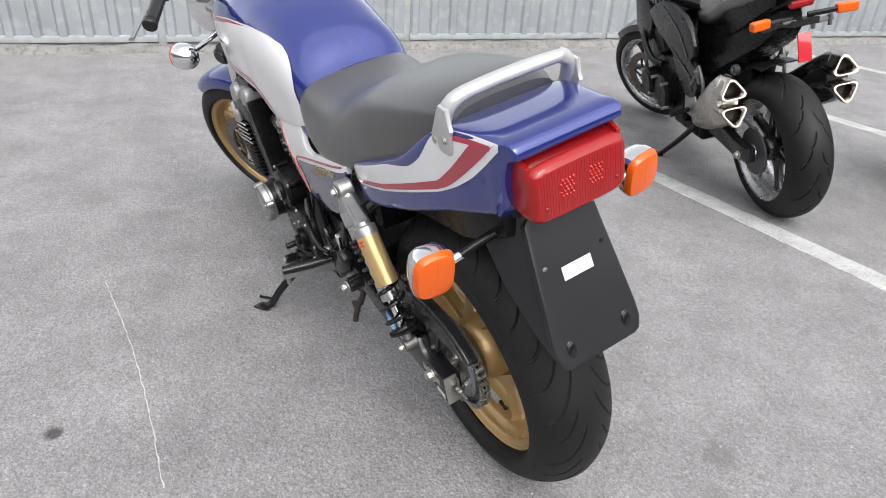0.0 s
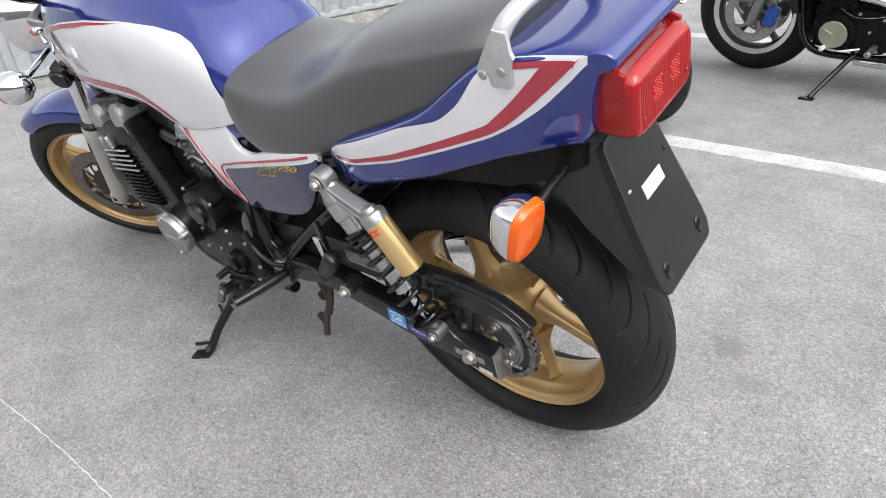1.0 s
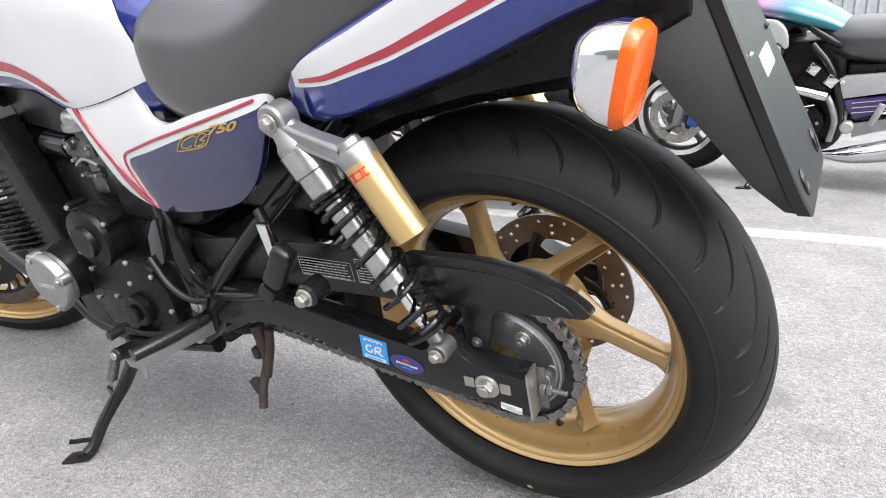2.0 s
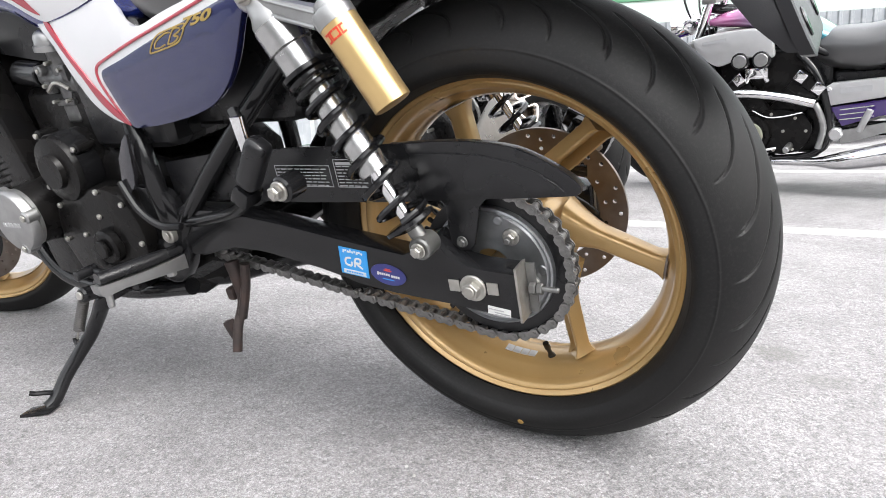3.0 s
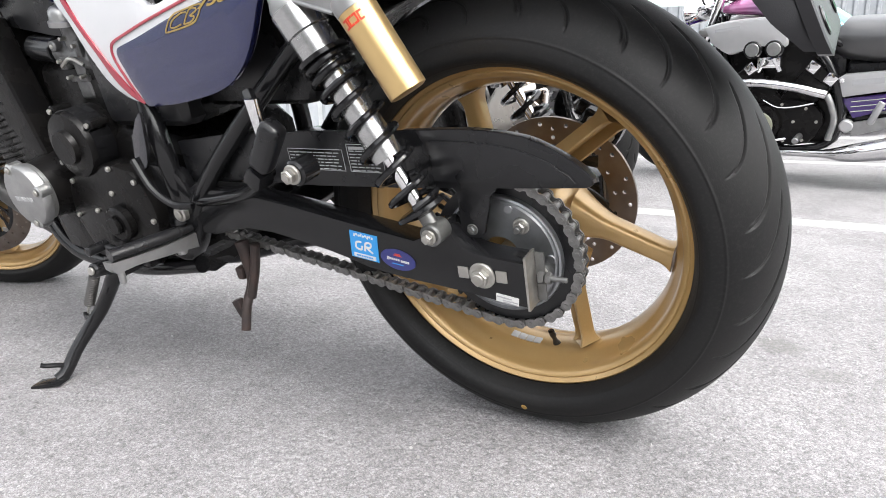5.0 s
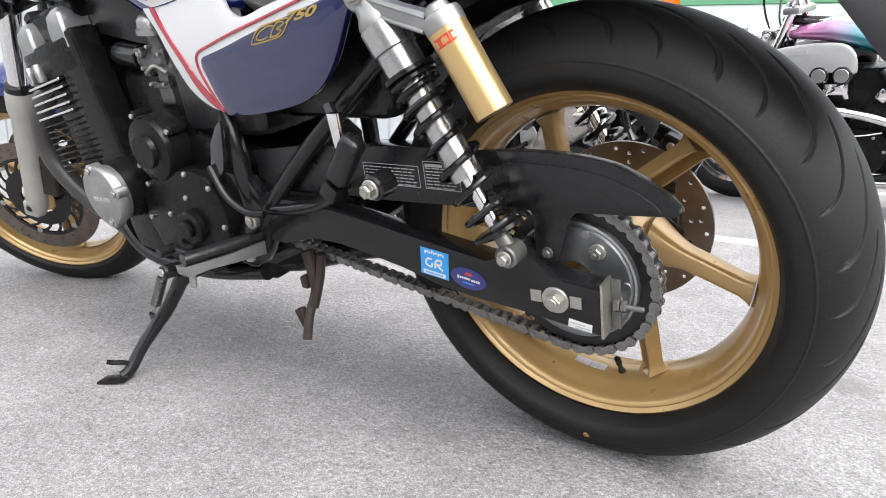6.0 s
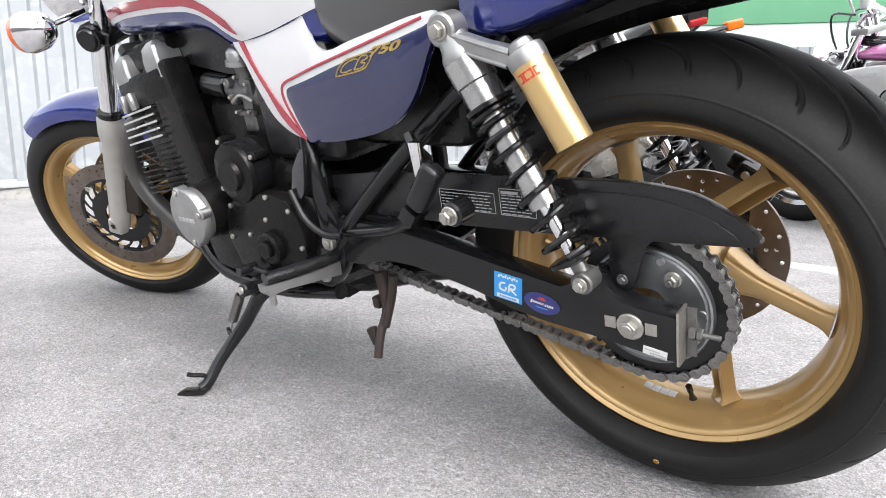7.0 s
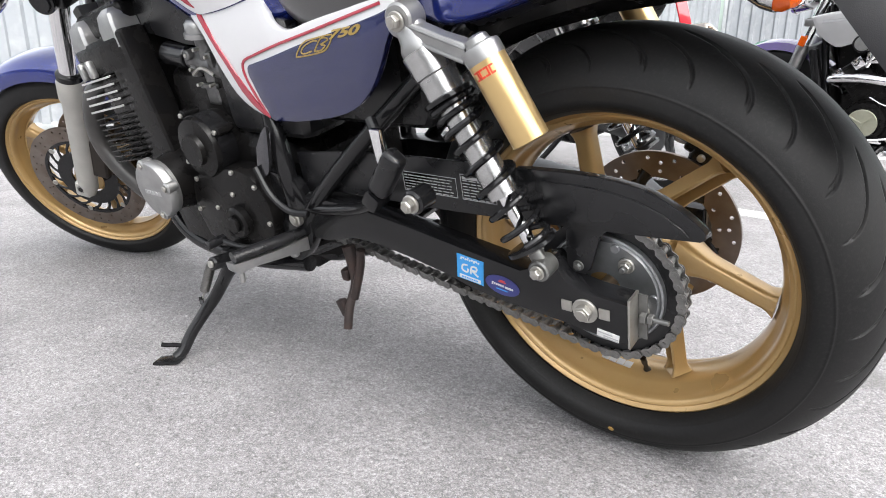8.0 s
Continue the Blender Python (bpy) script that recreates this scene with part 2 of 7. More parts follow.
def hexbolt(c, r, h, axis=(0, 1, 0)):
    """A washer with a hexagon head on it, standing out along axis."""
    c, d = Vector(c), Vector(axis).normalized()
    return join(rod(c, c + d * h * 0.3, r * 1.35, 20, h * 0.08), rod(c + d * h * 0.3, c + d * h, r, 6, h * 0.12), rod(c + d * h, c + d * h * 1.12, r * 0.55, 12))


def decal_strip(surf, lower, upper, x0, x1, n=48, k=4, proud=0.0008):
    """A painted band on a side surface y = surf(x, z) between the lines lower(x) and upper(x)."""
    bm = bmesh.new()
    rows = []
    for i in range(n + 1):
        x = x0 + (x1 - x0) * i / n
        a, b = lower(x), max(upper(x), lower(x) + 0.0003)
        rows.append([bm.verts.new((x, surf(x, a + (b - a) * j / k) + proud, a + (b - a) * j / k)) for j in range(k + 1)])
    for p, q in zip(rows, rows[1:]):
        for j in range(k):
            bm.faces.new((p[j], p[j + 1], q[j + 1], q[j]))
    return bm


def line(*pts):
    """A piecewise line through (x, z) points, rounded a little."""
    pts = sorted(pts)
    xs, zs = [p[0] for p in pts], [p[1] for p in pts]
    return lambda x: float(sum(np.interp(x + d, xs, zs) for d in (-0.008, 0.0, 0.008)) / 3)


def text_mesh(body, size, m, depth=0.0006, shear=0.0, bold=0.0):
    """Lettering as a mesh, laid by the pose m."""
    cu = bpy.data.curves.new("lettering", "FONT")
    cu.body, cu.size, cu.extrude, cu.align_x, cu.align_y, cu.shear, cu.offset = body, size, depth, "CENTER", "CENTER", shear, bold
    ob = bpy.data.objects.new("lettering", cu)
    scene.collection.objects.link(ob)
    me = bpy.data.meshes.new_from_object(ob.evaluated_get(bpy.context.evaluated_depsgraph_get()))
    bpy.data.objects.remove(ob)
    bm = bmesh.new()
    bm.from_mesh(me)
    bpy.data.meshes.remove(me)
    return moved(bm, m)


# ---- wheels and tyres ----
def tyre(name, parent, cx, cy, cz, R, half, rim_r, groove, m=None, segs=840, cross=84, crown=None, power=2.0):
    """A tyre with a round crown and cut tread grooves; groove(u, s) gives the cut's depth, s runs across from the middle."""
    crown = crown or half
    bead = rim_r + 0.35 * (R - crown - rim_r)
    a = np.linspace(-1, 1, cross)
    u = np.abs(a)
    ang = np.clip(u / 0.80, 0, 1) * np.pi / 2
    r = R - crown + crown * np.cos(ang) ** (2 / power)
    y = half * np.sin(ang) ** (2 / power)
    # below the widest point the wall runs in to the rim
    t = np.clip((u - 0.80) / 0.20, 0, 1)
    wide = half - np.clip(half * 0.30, 0.012, 0.027)
    r = np.where(t > 0, (1 - t) ** 2 * (R - crown) + 2 * t * (1 - t) * bead + t * t * rim_r, r)
    y = np.sign(a) * np.where(t > 0, (1 - t) ** 2 * half + 2 * t * (1 - t) * half * 0.99 + t * t * wide, y)
    step = np.r_[0, np.cumsum(np.hypot(np.diff(r), np.diff(y)))]
    s = step - step[-1] / 2
    th = np.linspace(0, 2 * np.pi, segs, endpoint=False)
    TH, S = np.meshgrid(th, s, indexing="ij")
    dep = groove(TH, S)
    RR = np.broadcast_to(r, TH.shape)
    YY = np.broadcast_to(y, TH.shape)
    nr, ny = np.broadcast_to(np.cos(ang), TH.shape), np.broadcast_to(np.sign(a) * np.sin(ang), TH.shape)
    RR, YY = RR - dep * nr, YY - dep * ny
    co = np.stack([cx + RR * np.sin(TH), cy + YY, cz - RR * np.cos(TH)], -1).reshape(-1, 3)
    i = np.arange(segs)[:, None]
    j = np.arange(cross - 1)[None]
    k = (i + 1) % segs
    f = np.stack([i * cross + j, i * cross + j + 1, k * cross + j + 1, k * cross + j], -1).reshape(-1, 4)
    me = bpy.data.meshes.new(name)
    me.from_pydata(co.tolist(), [], f.tolist())
    me.polygons.foreach_set("use_smooth", [True] * len(me.polygons))
    if m is not None:
        me.transform(m)
    me.materials.append(RUBBER)
    ob = new(name, me)
    ob.parent = parent
    return ob


def slashes(R, pitches, specs, depth=0.0045, ridges=()):
    """Tread cuts: specs of (phase, s0, s1, lead, width): claw cuts from s0 to s1 across, along the tread at s0 and across it at s1, leading by lead metres; ridges stand out on the walls."""
    def g(th, s):
        out = np.zeros_like(th)
        pitch = 2 * np.pi * R / pitches
        for side in (1, -1):
            for phase, s0, s1, lead, width in specs:
                q = (s * side - s0) / (s1 - s0)
                along = th * R - (phase + (0.5 if side < 0 else 0.0)) * pitch - lead * (1 - (1 - np.clip(q, 0, 1)) ** 2.3)
                off = (along + pitch / 2) % pitch - pitch / 2
                taper = np.clip(np.minimum(q * 14, (1 - q) * 5), 0, 1)
                # a cut keeps its width where it runs along the tread
                slope = lead * 2.3 * (1 - np.clip(q, 0, 1)) ** 1.3 / (s1 - s0)
                w = width * (0.45 + 0.55 * taper) * np.sqrt(1 + slope ** 2)
                inside = (q > 0) & (q < 1)
                out = np.maximum(out, np.where(inside, depth * taper * np.clip(2.4 - 2.4 * np.abs(off) / w, 0, 1), 0))
        for at, wide, high in ridges:
            out = out - high * np.clip(1 - np.abs(np.abs(s) - at) / wide, 0, 1)
        return out
    return g


def cast_wheel(parent, cx, cy, cz, rim_r, half, spokes, phase, material, m=None, hub_r=0.045, hub_half=0.06, name="rim", swirl=0.0, wide=0.0155, paired=False):
    """A cast wheel: barrel with flanges, hub and spokes, every other one channelled where they are paired."""
    h = half
    prof = [(rim_r, h), (rim_r + 0.001, h - 0.006), (rim_r - 0.010, h - 0.012), (rim_r - 0.012, -h + 0.012), (rim_r + 0.001, -h + 0.006), (rim_r, -h),
            (rim_r - 0.0025, -h - 0.001), (rim_r - 0.0055, -h + 0.0015), (rim_r - 0.0075, -h + 0.004), (rim_r - 0.0095, -h + 0.0032), (rim_r - 0.0150, -h + 0.006), (rim_r - 0.0185, -h + 0.016), (rim_r - 0.0200, -h + 0.026), (rim_r - 0.0270, -h + 0.032), (rim_r - 0.0295, -h + 0.038),
            (rim_r - 0.0330, -0.012), (rim_r - 0.0330, 0.012), (rim_r - 0.0295, h - 0.038), (rim_r - 0.0270, h - 0.032), (rim_r - 0.0200, h - 0.026), (rim_r - 0.0185, h - 0.016), (rim_r - 0.0150, h - 0.006), (rim_r - 0.0095, h - 0.0032), (rim_r - 0.0075, h - 0.004), (rim_r - 0.0055, h - 0.0015), (rim_r - 0.0025, h + 0.001)]
    bm = ring_lathe(cx, cy, cz, prof, 128)
    hub = ring_lathe(cx, cy, cz, [(0.012, hub_half), (hub_r - 0.006, hub_half), (hub_r, hub_half - 0.008), (hub_r + 0.006, 0.02), (hub_r + 0.006, -0.02), (hub_r, -hub_half + 0.008), (hub_r - 0.006, -hub_half), (0.012, -hub_half)], 48)
    mm = m if m is not None else Matrix()
    rim = part(name, moved(bm, mm), material, parent, smooth=44)
    part("hub", moved(hub, mm), material, rim)
    for k in range(spokes):
        ang = phase + 2 * math.pi * k / spokes
        rings = []
        for q in np.linspace(0, 1, 19):
            r = hub_r - 0.008 + (rim_r - 0.027 - hub_r) * q
            flare = 0.006 * (max(0, q - 0.88) / 0.12) ** 1.8 + 0.018 * (max(0, 0.38 - q) / 0.38) ** 1.5
            if paired and k % 2:
                # a deep channel between two ribs
                w, d = 0.0115 - 0.001 * q + flare, 0.0195 - 0.002 * q + flare * 0.5
                c, rib = (2 * w - 0.007) * min(1, 6 * max(0.0, q - 0.10), 14 * (1 - q) + 0.05), 0.0070
                sec = [(w, -d + 0.002), (w, -d + rib - 0.0015), (w - c, -d + rib + 0.0015), (w - c, d - rib - 0.0015), (w, d - rib + 0.0015), (w, d - 0.002), (w - 0.002, d)]
                sec += [(-w + 0.002, d), (-w, d - 0.004), (-w, -d + 0.004), (-w + 0.002, -d), (w - 0.002, -d)]
                # the channel opens half towards the left of the machine
                sec = [(a * math.cos(0.7) - b * math.sin(0.7), a * math.sin(0.7) + b * math.cos(0.7)) for a, b in sec]
            else:
                # full section, crowned faces meeting in soft ridges
                w, d = wide - 0.002 * q + flare, 0.0185 - 0.003 * q + flare * 0.7
                sec = [(w * math.copysign(abs(math.cos(t)) ** 0.62, math.cos(t)), d * math.copysign(abs(math.sin(t)) ** 0.62, math.sin(t))) for t in (2 * math.pi * j / 28 for j in range(28))]
            rings.append([(cx + r * math.cos(ang) - (u - swirl * (1 - q)) * math.sin(ang), cy + v, cz + r * math.sin(ang) + (u - swirl * (1 - q)) * math.cos(ang)) for u, v in sec])
        part("spoke", moved(loft(rings), mm), material, rim)
    return rim


def brake_disc(parent, cx, cy, cz, r_out, r_in, material, m=None, holes=36, arms=6, arm_mat=None, name="brake_disc"):
    """A drilled disc: a ring of cells with real holes, on a slotted carrier."""
    bm = bmesh.new()
    t = 0.0025
    seg = holes * 2
    rads = np.linspace(r_in, r_out, 7)
    nseg = seg * 2
    pt = lambda r, k, yy: (cx + r * math.sin(2 * math.pi * k / nseg), cy + yy, cz - r * math.cos(2 * math.pi * k / nseg))
    for yy in (t, -t):
        grid = [[bm.verts.new(pt(r, k, yy)) for r in rads] for k in range(nseg)]
        for k in range(nseg):
            for i in range(6):
                j = (k + 1) % nseg
                c = [grid[k][i], grid[k][i + 1], grid[j][i + 1], grid[j][i]]
                if (k % 4 == 0 and i == 1) or (k % 4 == 2 and i == 4) or (k % 8 == 4 and i == 3):
                    rm, dr, arc = (rads[i] + rads[i + 1]) / 2, (rads[i + 1] - rads[i]) / 2, (rads[i] + rads[i + 1]) / 2 * math.pi / nseg
                    hr = min(dr, arc) * 0.92
                    ring = []
                    for q in range(8):
                        ang = radians(225 - 45 * q)
                        ring.append(bm.verts.new(pt(rm + hr * math.sin(ang), k + 0.5 + hr * math.cos(ang) / arc * 0.5, yy)))
                    for q in range(4):
                        bm.faces.new((c[q], c[(q + 1) % 4], ring[(2 * q + 2) % 8], ring[2 * q + 1], ring[2 * q]))
                else:
                    bm.faces.new(c)
    bm.verts.ensure_lookup_table()
    half = len(bm.verts) // 2
    bm.verts.index_update()
    vs = bm.verts[:]
    for e in [e for e in bm.edges if len(e.link_faces) == 1]:
        a, b = e.verts[0].index, e.verts[1].index
        if a < half and b < half:
            bm.faces.new((vs[a], vs[b], vs[b + half], vs[a + half]))
    mm = m if m is not None else Matrix()
    disc = part(name, moved(bm, mm), material, parent, smooth=30)
    for k in range(arms):
        a = 2 * math.pi * (k + 0.3) / arms
        pts = []
        for q in np.linspace(0, 1, 6):
            r = 0.045 + (r_in + 0.008 - 0.045) * q
            b = a + 0.55 * q
            pts.append((cx + r * math.sin(b), cy, cz - r * math.cos(b)))
        arm = tube(pts, [0.012, 0.010, 0.009, 0.009, 0.010, 0.012], 8, 2, 0.35, (0, 1, 0))
        part("carrier_arm", moved(arm, mm), arm_mat or BLACK, disc)
    return disc


# ---- ground ----
def asphalt():
    m = mat("worn_grey_asphalt", (0.279, 0.271, 0.276), 0.85, 0.0, (0.239, 0.232, 0.236), 1.6, 0.9, rough_var=0.06)
    n, l = m.node_tree.nodes, m.node_tree.links
    b = n["Principled BSDF"]
    co = n.new("ShaderNodeTexCoord")
    base = b.inputs["Base Color"].links[0].from_socket
    # packed stone chips: every cell its own grey, dark binder between
    for scale, lo, hi, weight in ((115.0, 0.68, 1.26, 0.34), (240.0, 0.55, 1.4, 0.42), (560.0, 0.45, 1.5, 0.7)):
        vo = n.new("ShaderNodeTexVoronoi")
        vo.inputs["Scale"].default_value = scale
        l.new(co.outputs["Object"], vo.inputs["Vector"])
        sep = n.new("ShaderNodeSeparateColor")
        l.new(vo.outputs["Color"], sep.inputs[0])
        tone = n.new("ShaderNodeMapRange")
        tone.inputs[3].default_value, tone.inputs[4].default_value = lo, hi
        l.new(sep.outputs[0], tone.inputs[0])
        edge = n.new("ShaderNodeMapRange")
        edge.inputs[1].default_value, edge.inputs[2].default_value, edge.inputs[3].default_value, edge.inputs[4].default_value = 0.3, 0.8, 1.0, 0.72
        l.new(vo.outputs["Distance"], edge.inputs[0])
        mul = n.new("ShaderNodeMath")
        mul.operation = "MULTIPLY"
        l.new(tone.outputs[0], mul.inputs[0])
        l.new(edge.outputs[0], mul.inputs[1])
        comb = n.new("ShaderNodeCombineColor")
        for k in range(3):
            l.new(mul.outputs[0], comb.inputs[k])
        mx = n.new("ShaderNodeMix")
        mx.data_type, mx.blend_type = "RGBA", "MULTIPLY"
        mx.inputs[0].default_value = weight
        l.new(base, mx.inputs[6])
        l.new(comb.outputs[0], mx.inputs[7])
        base = mx.outputs[2]
    # open pits between the chips, painted as darker spots without depth
    pit = n.new("ShaderNodeTexNoise")
    pit.inputs["Scale"].default_value, pit.inputs["Detail"].default_value, pit.inputs["Roughness"].default_value = 62.0, 5.0, 0.72
    l.new(co.outputs["Object"], pit.inputs["Vector"])
    pm = n.new("ShaderNodeMapRange")
    pm.inputs[1].default_value, pm.inputs[2].default_value, pm.inputs[3].default_value, pm.inputs[4].default_value = 0.55, 0.70, 1.0, 0.60
    l.new(pit.outputs[0], pm.inputs[0])
    pv = n.new("ShaderNodeCombineColor")
    for k in range(3):
        l.new(pm.outputs[0], pv.inputs[k])
    mx = n.new("ShaderNodeMix")
    mx.data_type, mx.blend_type = "RGBA", "MULTIPLY"
    mx.inputs[0].default_value = 1.0
    l.new(base, mx.inputs[6])
    l.new(pv.outputs[0], mx.inputs[7])
    base = mx.outputs[2]
    # dirt patches at hand size
    pat = n.new("ShaderNodeTexNoise")
    pat.inputs["Scale"].default_value, pat.inputs["Detail"].default_value, pat.inputs["Roughness"].default_value = 4.5, 8.0, 0.68
    l.new(co.outputs["Object"], pat.inputs["Vector"])
    pr = n.new("ShaderNodeMapRange")
    pr.inputs[1].default_value, pr.inputs[2].default_value, pr.inputs[3].default_value, pr.inputs[4].default_value = 0.35, 0.68, 1.13, 0.80
    l.new(pat.outputs[0], pr.inputs[0])
    pc = n.new("ShaderNodeCombineColor")
    for k in range(3):
        l.new(pr.outputs[0], pc.inputs[k])
    mx = n.new("ShaderNodeMix")
    mx.data_type, mx.blend_type = "RGBA", "MULTIPLY"
    mx.inputs[0].default_value = 1.0
    l.new(base, mx.inputs[6])
    l.new(pc.outputs[0], mx.inputs[7])
    base = mx.outputs[2]
    # oil and rubber spots
    warp = n.new("ShaderNodeTexNoise")
    warp.inputs["Scale"].default_value, warp.inputs["Detail"].default_value = 14.0, 4.0
    l.new(co.outputs["Object"], warp.inputs["Vector"])
    for x, y, r, col, k in STAINS:
        dist = n.new("ShaderNodeVectorMath")
        dist.operation = "DISTANCE"
        dist.inputs[1].default_value = (x, y, 0.0)
        l.new(co.outputs["Object"], dist.inputs[0])
        add = n.new("ShaderNodeMath")
        add.operation = "MULTIPLY_ADD"
        add.inputs[1].default_value = r * 1.6
        l.new(warp.outputs[0], add.inputs[0])
        l.new(dist.outputs["Value"], add.inputs[2])
        mr = n.new("ShaderNodeMapRange")
        mr.inputs[1].default_value, mr.inputs[2].default_value, mr.inputs[3].default_value, mr.inputs[4].default_value = r * 1.25, r * 1.8, k, 0.0
        l.new(add.outputs[0], mr.inputs[0])
        mx = n.new("ShaderNodeMix")
        mx.data_type = "RGBA"
        mx.inputs[7].default_value = (*col, 1)
        l.new(mr.outputs[0], mx.inputs[0])
        l.new(base, mx.inputs[6])
        base = mx.outputs[2]
    l.new(base, b.inputs["Base Color"])
    # relief: rounded chips standing out of the binder, and a rolling unevenness under them
    chip = n.new("ShaderNodeTexVoronoi")
    chip.feature = "SMOOTH_F1"
    chip.inputs["Scale"].default_value, chip.inputs["Smoothness"].default_value = 125.0, 0.5
    l.new(co.outputs["Object"], chip.inputs["Vector"])
    rel = n.new("ShaderNodeTexNoise")
    rel.inputs["Scale"].default_value, rel.inputs["Detail"].default_value, rel.inputs["Roughness"].default_value = 55.0, 6.0, 0.68
    l.new(co.outputs["Object"], rel.inputs["Vector"])
    high = n.new("ShaderNodeMath")
    high.operation = "MULTIPLY_ADD"
    high.inputs[1].default_value = -0.55
    l.new(chip.outputs["Distance"], high.inputs[0])
    l.new(rel.outputs[0], high.inputs[2])
    bu = n.new("ShaderNodeBump")
    bu.inputs["Strength"].default_value, bu.inputs["Distance"].default_value = 1.0, 0.0048
    l.new(high.outputs[0], bu.inputs["Height"])
    l.new(bu.outputs[0], b.inputs["Normal"])
    return m


OIL = (0.10, 0.097, 0.092)
STAINS = [(-0.287, -0.42, 0.055, OIL, 0.5), (-0.38, -0.305, 0.05, OIL, 0.35), (0.49, 0.948, 0.028, (0.03, 0.03, 0.03), 0.9), (1.45, -1.75, 0.14, OIL, 0.6), (0.9, -2.2, 0.2, OIL, 0.4), (2.6, 0.4, 0.3, OIL, 0.15), (0.2, 1.4, 0.25, OIL, 0.12)]
ASPHALT = asphalt()


def ground_sheet():
    """One sheet to the horizon, finer near the middle."""
    xs = sorted({round(s * v, 3) for v in (0, 1, 2, 4, 8, 16, 40, 120, 400, 900) for s in (1, -1)})
    bm = bmesh.new()
    g = [[bm.verts.new((x, y, 0)) for y in xs] for x in xs]
    for i in range(len(xs) - 1):
        for j in range(len(xs) - 1):
            bm.faces.new((g[i][j], g[i + 1][j], g[i + 1][j + 1], g[i][j + 1]))
    return bm


tagged(bm_obj("ground", ground_sheet(), ASPHALT), "worn grey asphalt parking lot with stains", "ground", kind="structure")


def worn_paint():
    m = mat("worn_road_paint", (0.46, 0.46, 0.455), 0.7, 0.0, (0.29, 0.29, 0.285), 9.0, 0.9, 0.4, 160, fine=(0.20, 0.20, 0.20), fine_scale=120)
    return m


ROADPAINT = worn_paint()


def stall_line(x0, x1, y, width):
    """A painted parking line: a thin film with a nibbled edge."""
    bm = bmesh.new()
    rng = random.Random(int(y * 100))
    n = int((x1 - x0) / 0.04)
    rows = []
    for i in range(n + 1):
        x = x0 + (x1 - x0) * i / n
        a, b = y - width / 2 + rng.uniform(-0.004, 0.004), y + width / 2 + rng.uniform(-0.004, 0.004)
        rows.append([bm.verts.new(p) for p in ((x, a, 0.0002), (x, a + 0.003, 0.003), (x, b - 0.003, 0.003), (x, b, 0.0002))])
    for p, q in zip(rows, rows[1:]):
        for j in range(3):
            bm.faces.new((p[j], q[j], q[j + 1], p[j + 1]))
    return bm


for y, x0, x1 in ((-1.67, -4.0, 3.75), (-3.60, -4.0, 3.3), (-5.5, -4.0, 2.9)):
    tagged(bm_obj("parking_line", stall_line(x0, x1, y, 0.11), ROADPAINT), "worn white painted parking bay line on asphalt", "road marking", "parking lines", "structure")

# ---- fence and building behind it ----
FENCEMAT = mat("weathered_white_sheet_metal", (0.245, 0.262, 0.280), 0.5, 0.1, (0.195, 0.208, 0.222), 2.2, 0.8, 0.05, 300, fine=(0.30, 0.315, 0.325), fine_scale=9)
POSTMAT = mat("galvanised_post", (0.40, 0.42, 0.43), 0.5, 0.5, (0.30, 0.31, 0.31), 12, 0.7)
CONCRETE = mat("rough_concrete", (0.21, 0.207, 0.20), 0.9, 0.0, (0.14, 0.137, 0.13), 8, 0.9, 0.6, 90, fine=(0.09, 0.085, 0.075), fine_scale=30)
FENCE_X, FENCE_K, FENCE_H = 4.57, 0.21, 1.29


def fence_pose(y):
    return pose(FENCE_X + FENCE_K * y, y, 0, 0, 0, math.degrees(math.atan2(1, FENCE_K)))


def fence_panel(length):
    """A trapezoid-ribbed sheet, standing along x, with its own thickness."""
    bm = bmesh.new()
    pitch, rows = 0.155, []
    n = int(length / pitch)
    for k in range(n):
        x = k * length / n
        p = length / n
        for fx, d in ((0.0, 0.0), (0.52, 0.0), (0.62, 0.022), (0.90, 0.022)):
            rows.append((x + fx * p, d))
    rows.append((length, 0.0))
    lo = [bm.verts.new((x, d, 0.10)) for x, d in rows]
    hi = [bm.verts.new((x, d, FENCE_H)) for x, d in rows]
    lo2 = [bm.verts.new((x, d + 0.0015, 0.10)) for x, d in rows]
    hi2 = [bm.verts.new((x, d + 0.0015, FENCE_H)) for x, d in rows]
    for i in range(len(rows) - 1):
        bm.faces.new((lo[i], lo[i + 1], hi[i + 1], hi[i]))
        bm.faces.new((lo2[i + 1], lo2[i], hi2[i], hi2[i + 1]))
        bm.faces.new((hi[i], hi[i + 1], hi2[i + 1], hi2[i]))
        bm.faces.new((lo[i + 1], lo[i], lo2[i], lo2[i + 1]))
    return bm


fence = thing("fence", "weathered white ribbed sheet metal fence on galvanised posts", "fence")
STEP = 1.86
for k in range(-6, 5):
    y = -0.05 - STEP * k
    m = fence_pose(y)
    sheet = part("panel", fence_panel(STEP * math.hypot(1, FENCE_K) - 0.05), FENCEMAT, fence, smooth=20)
    sheet.matrix_local = m @ pose(-STEP * math.hypot(1, FENCE_K) + 0.02, 0.03, 0)
    post = part("post", box(0, 0, FENCE_H / 2, 0.06, 0.06, FENCE_H + 0.04, 0.004), POSTMAT, fence)
    post.matrix_local = m
    rail = part("rail", box(-STEP * math.hypot(1, FENCE_K) / 2, 0.025, 0.085, STEP * math.hypot(1, FENCE_K) - 0.06, 0.05, 0.05, 0.004), POSTMAT, fence)
    rail.matrix_local = m
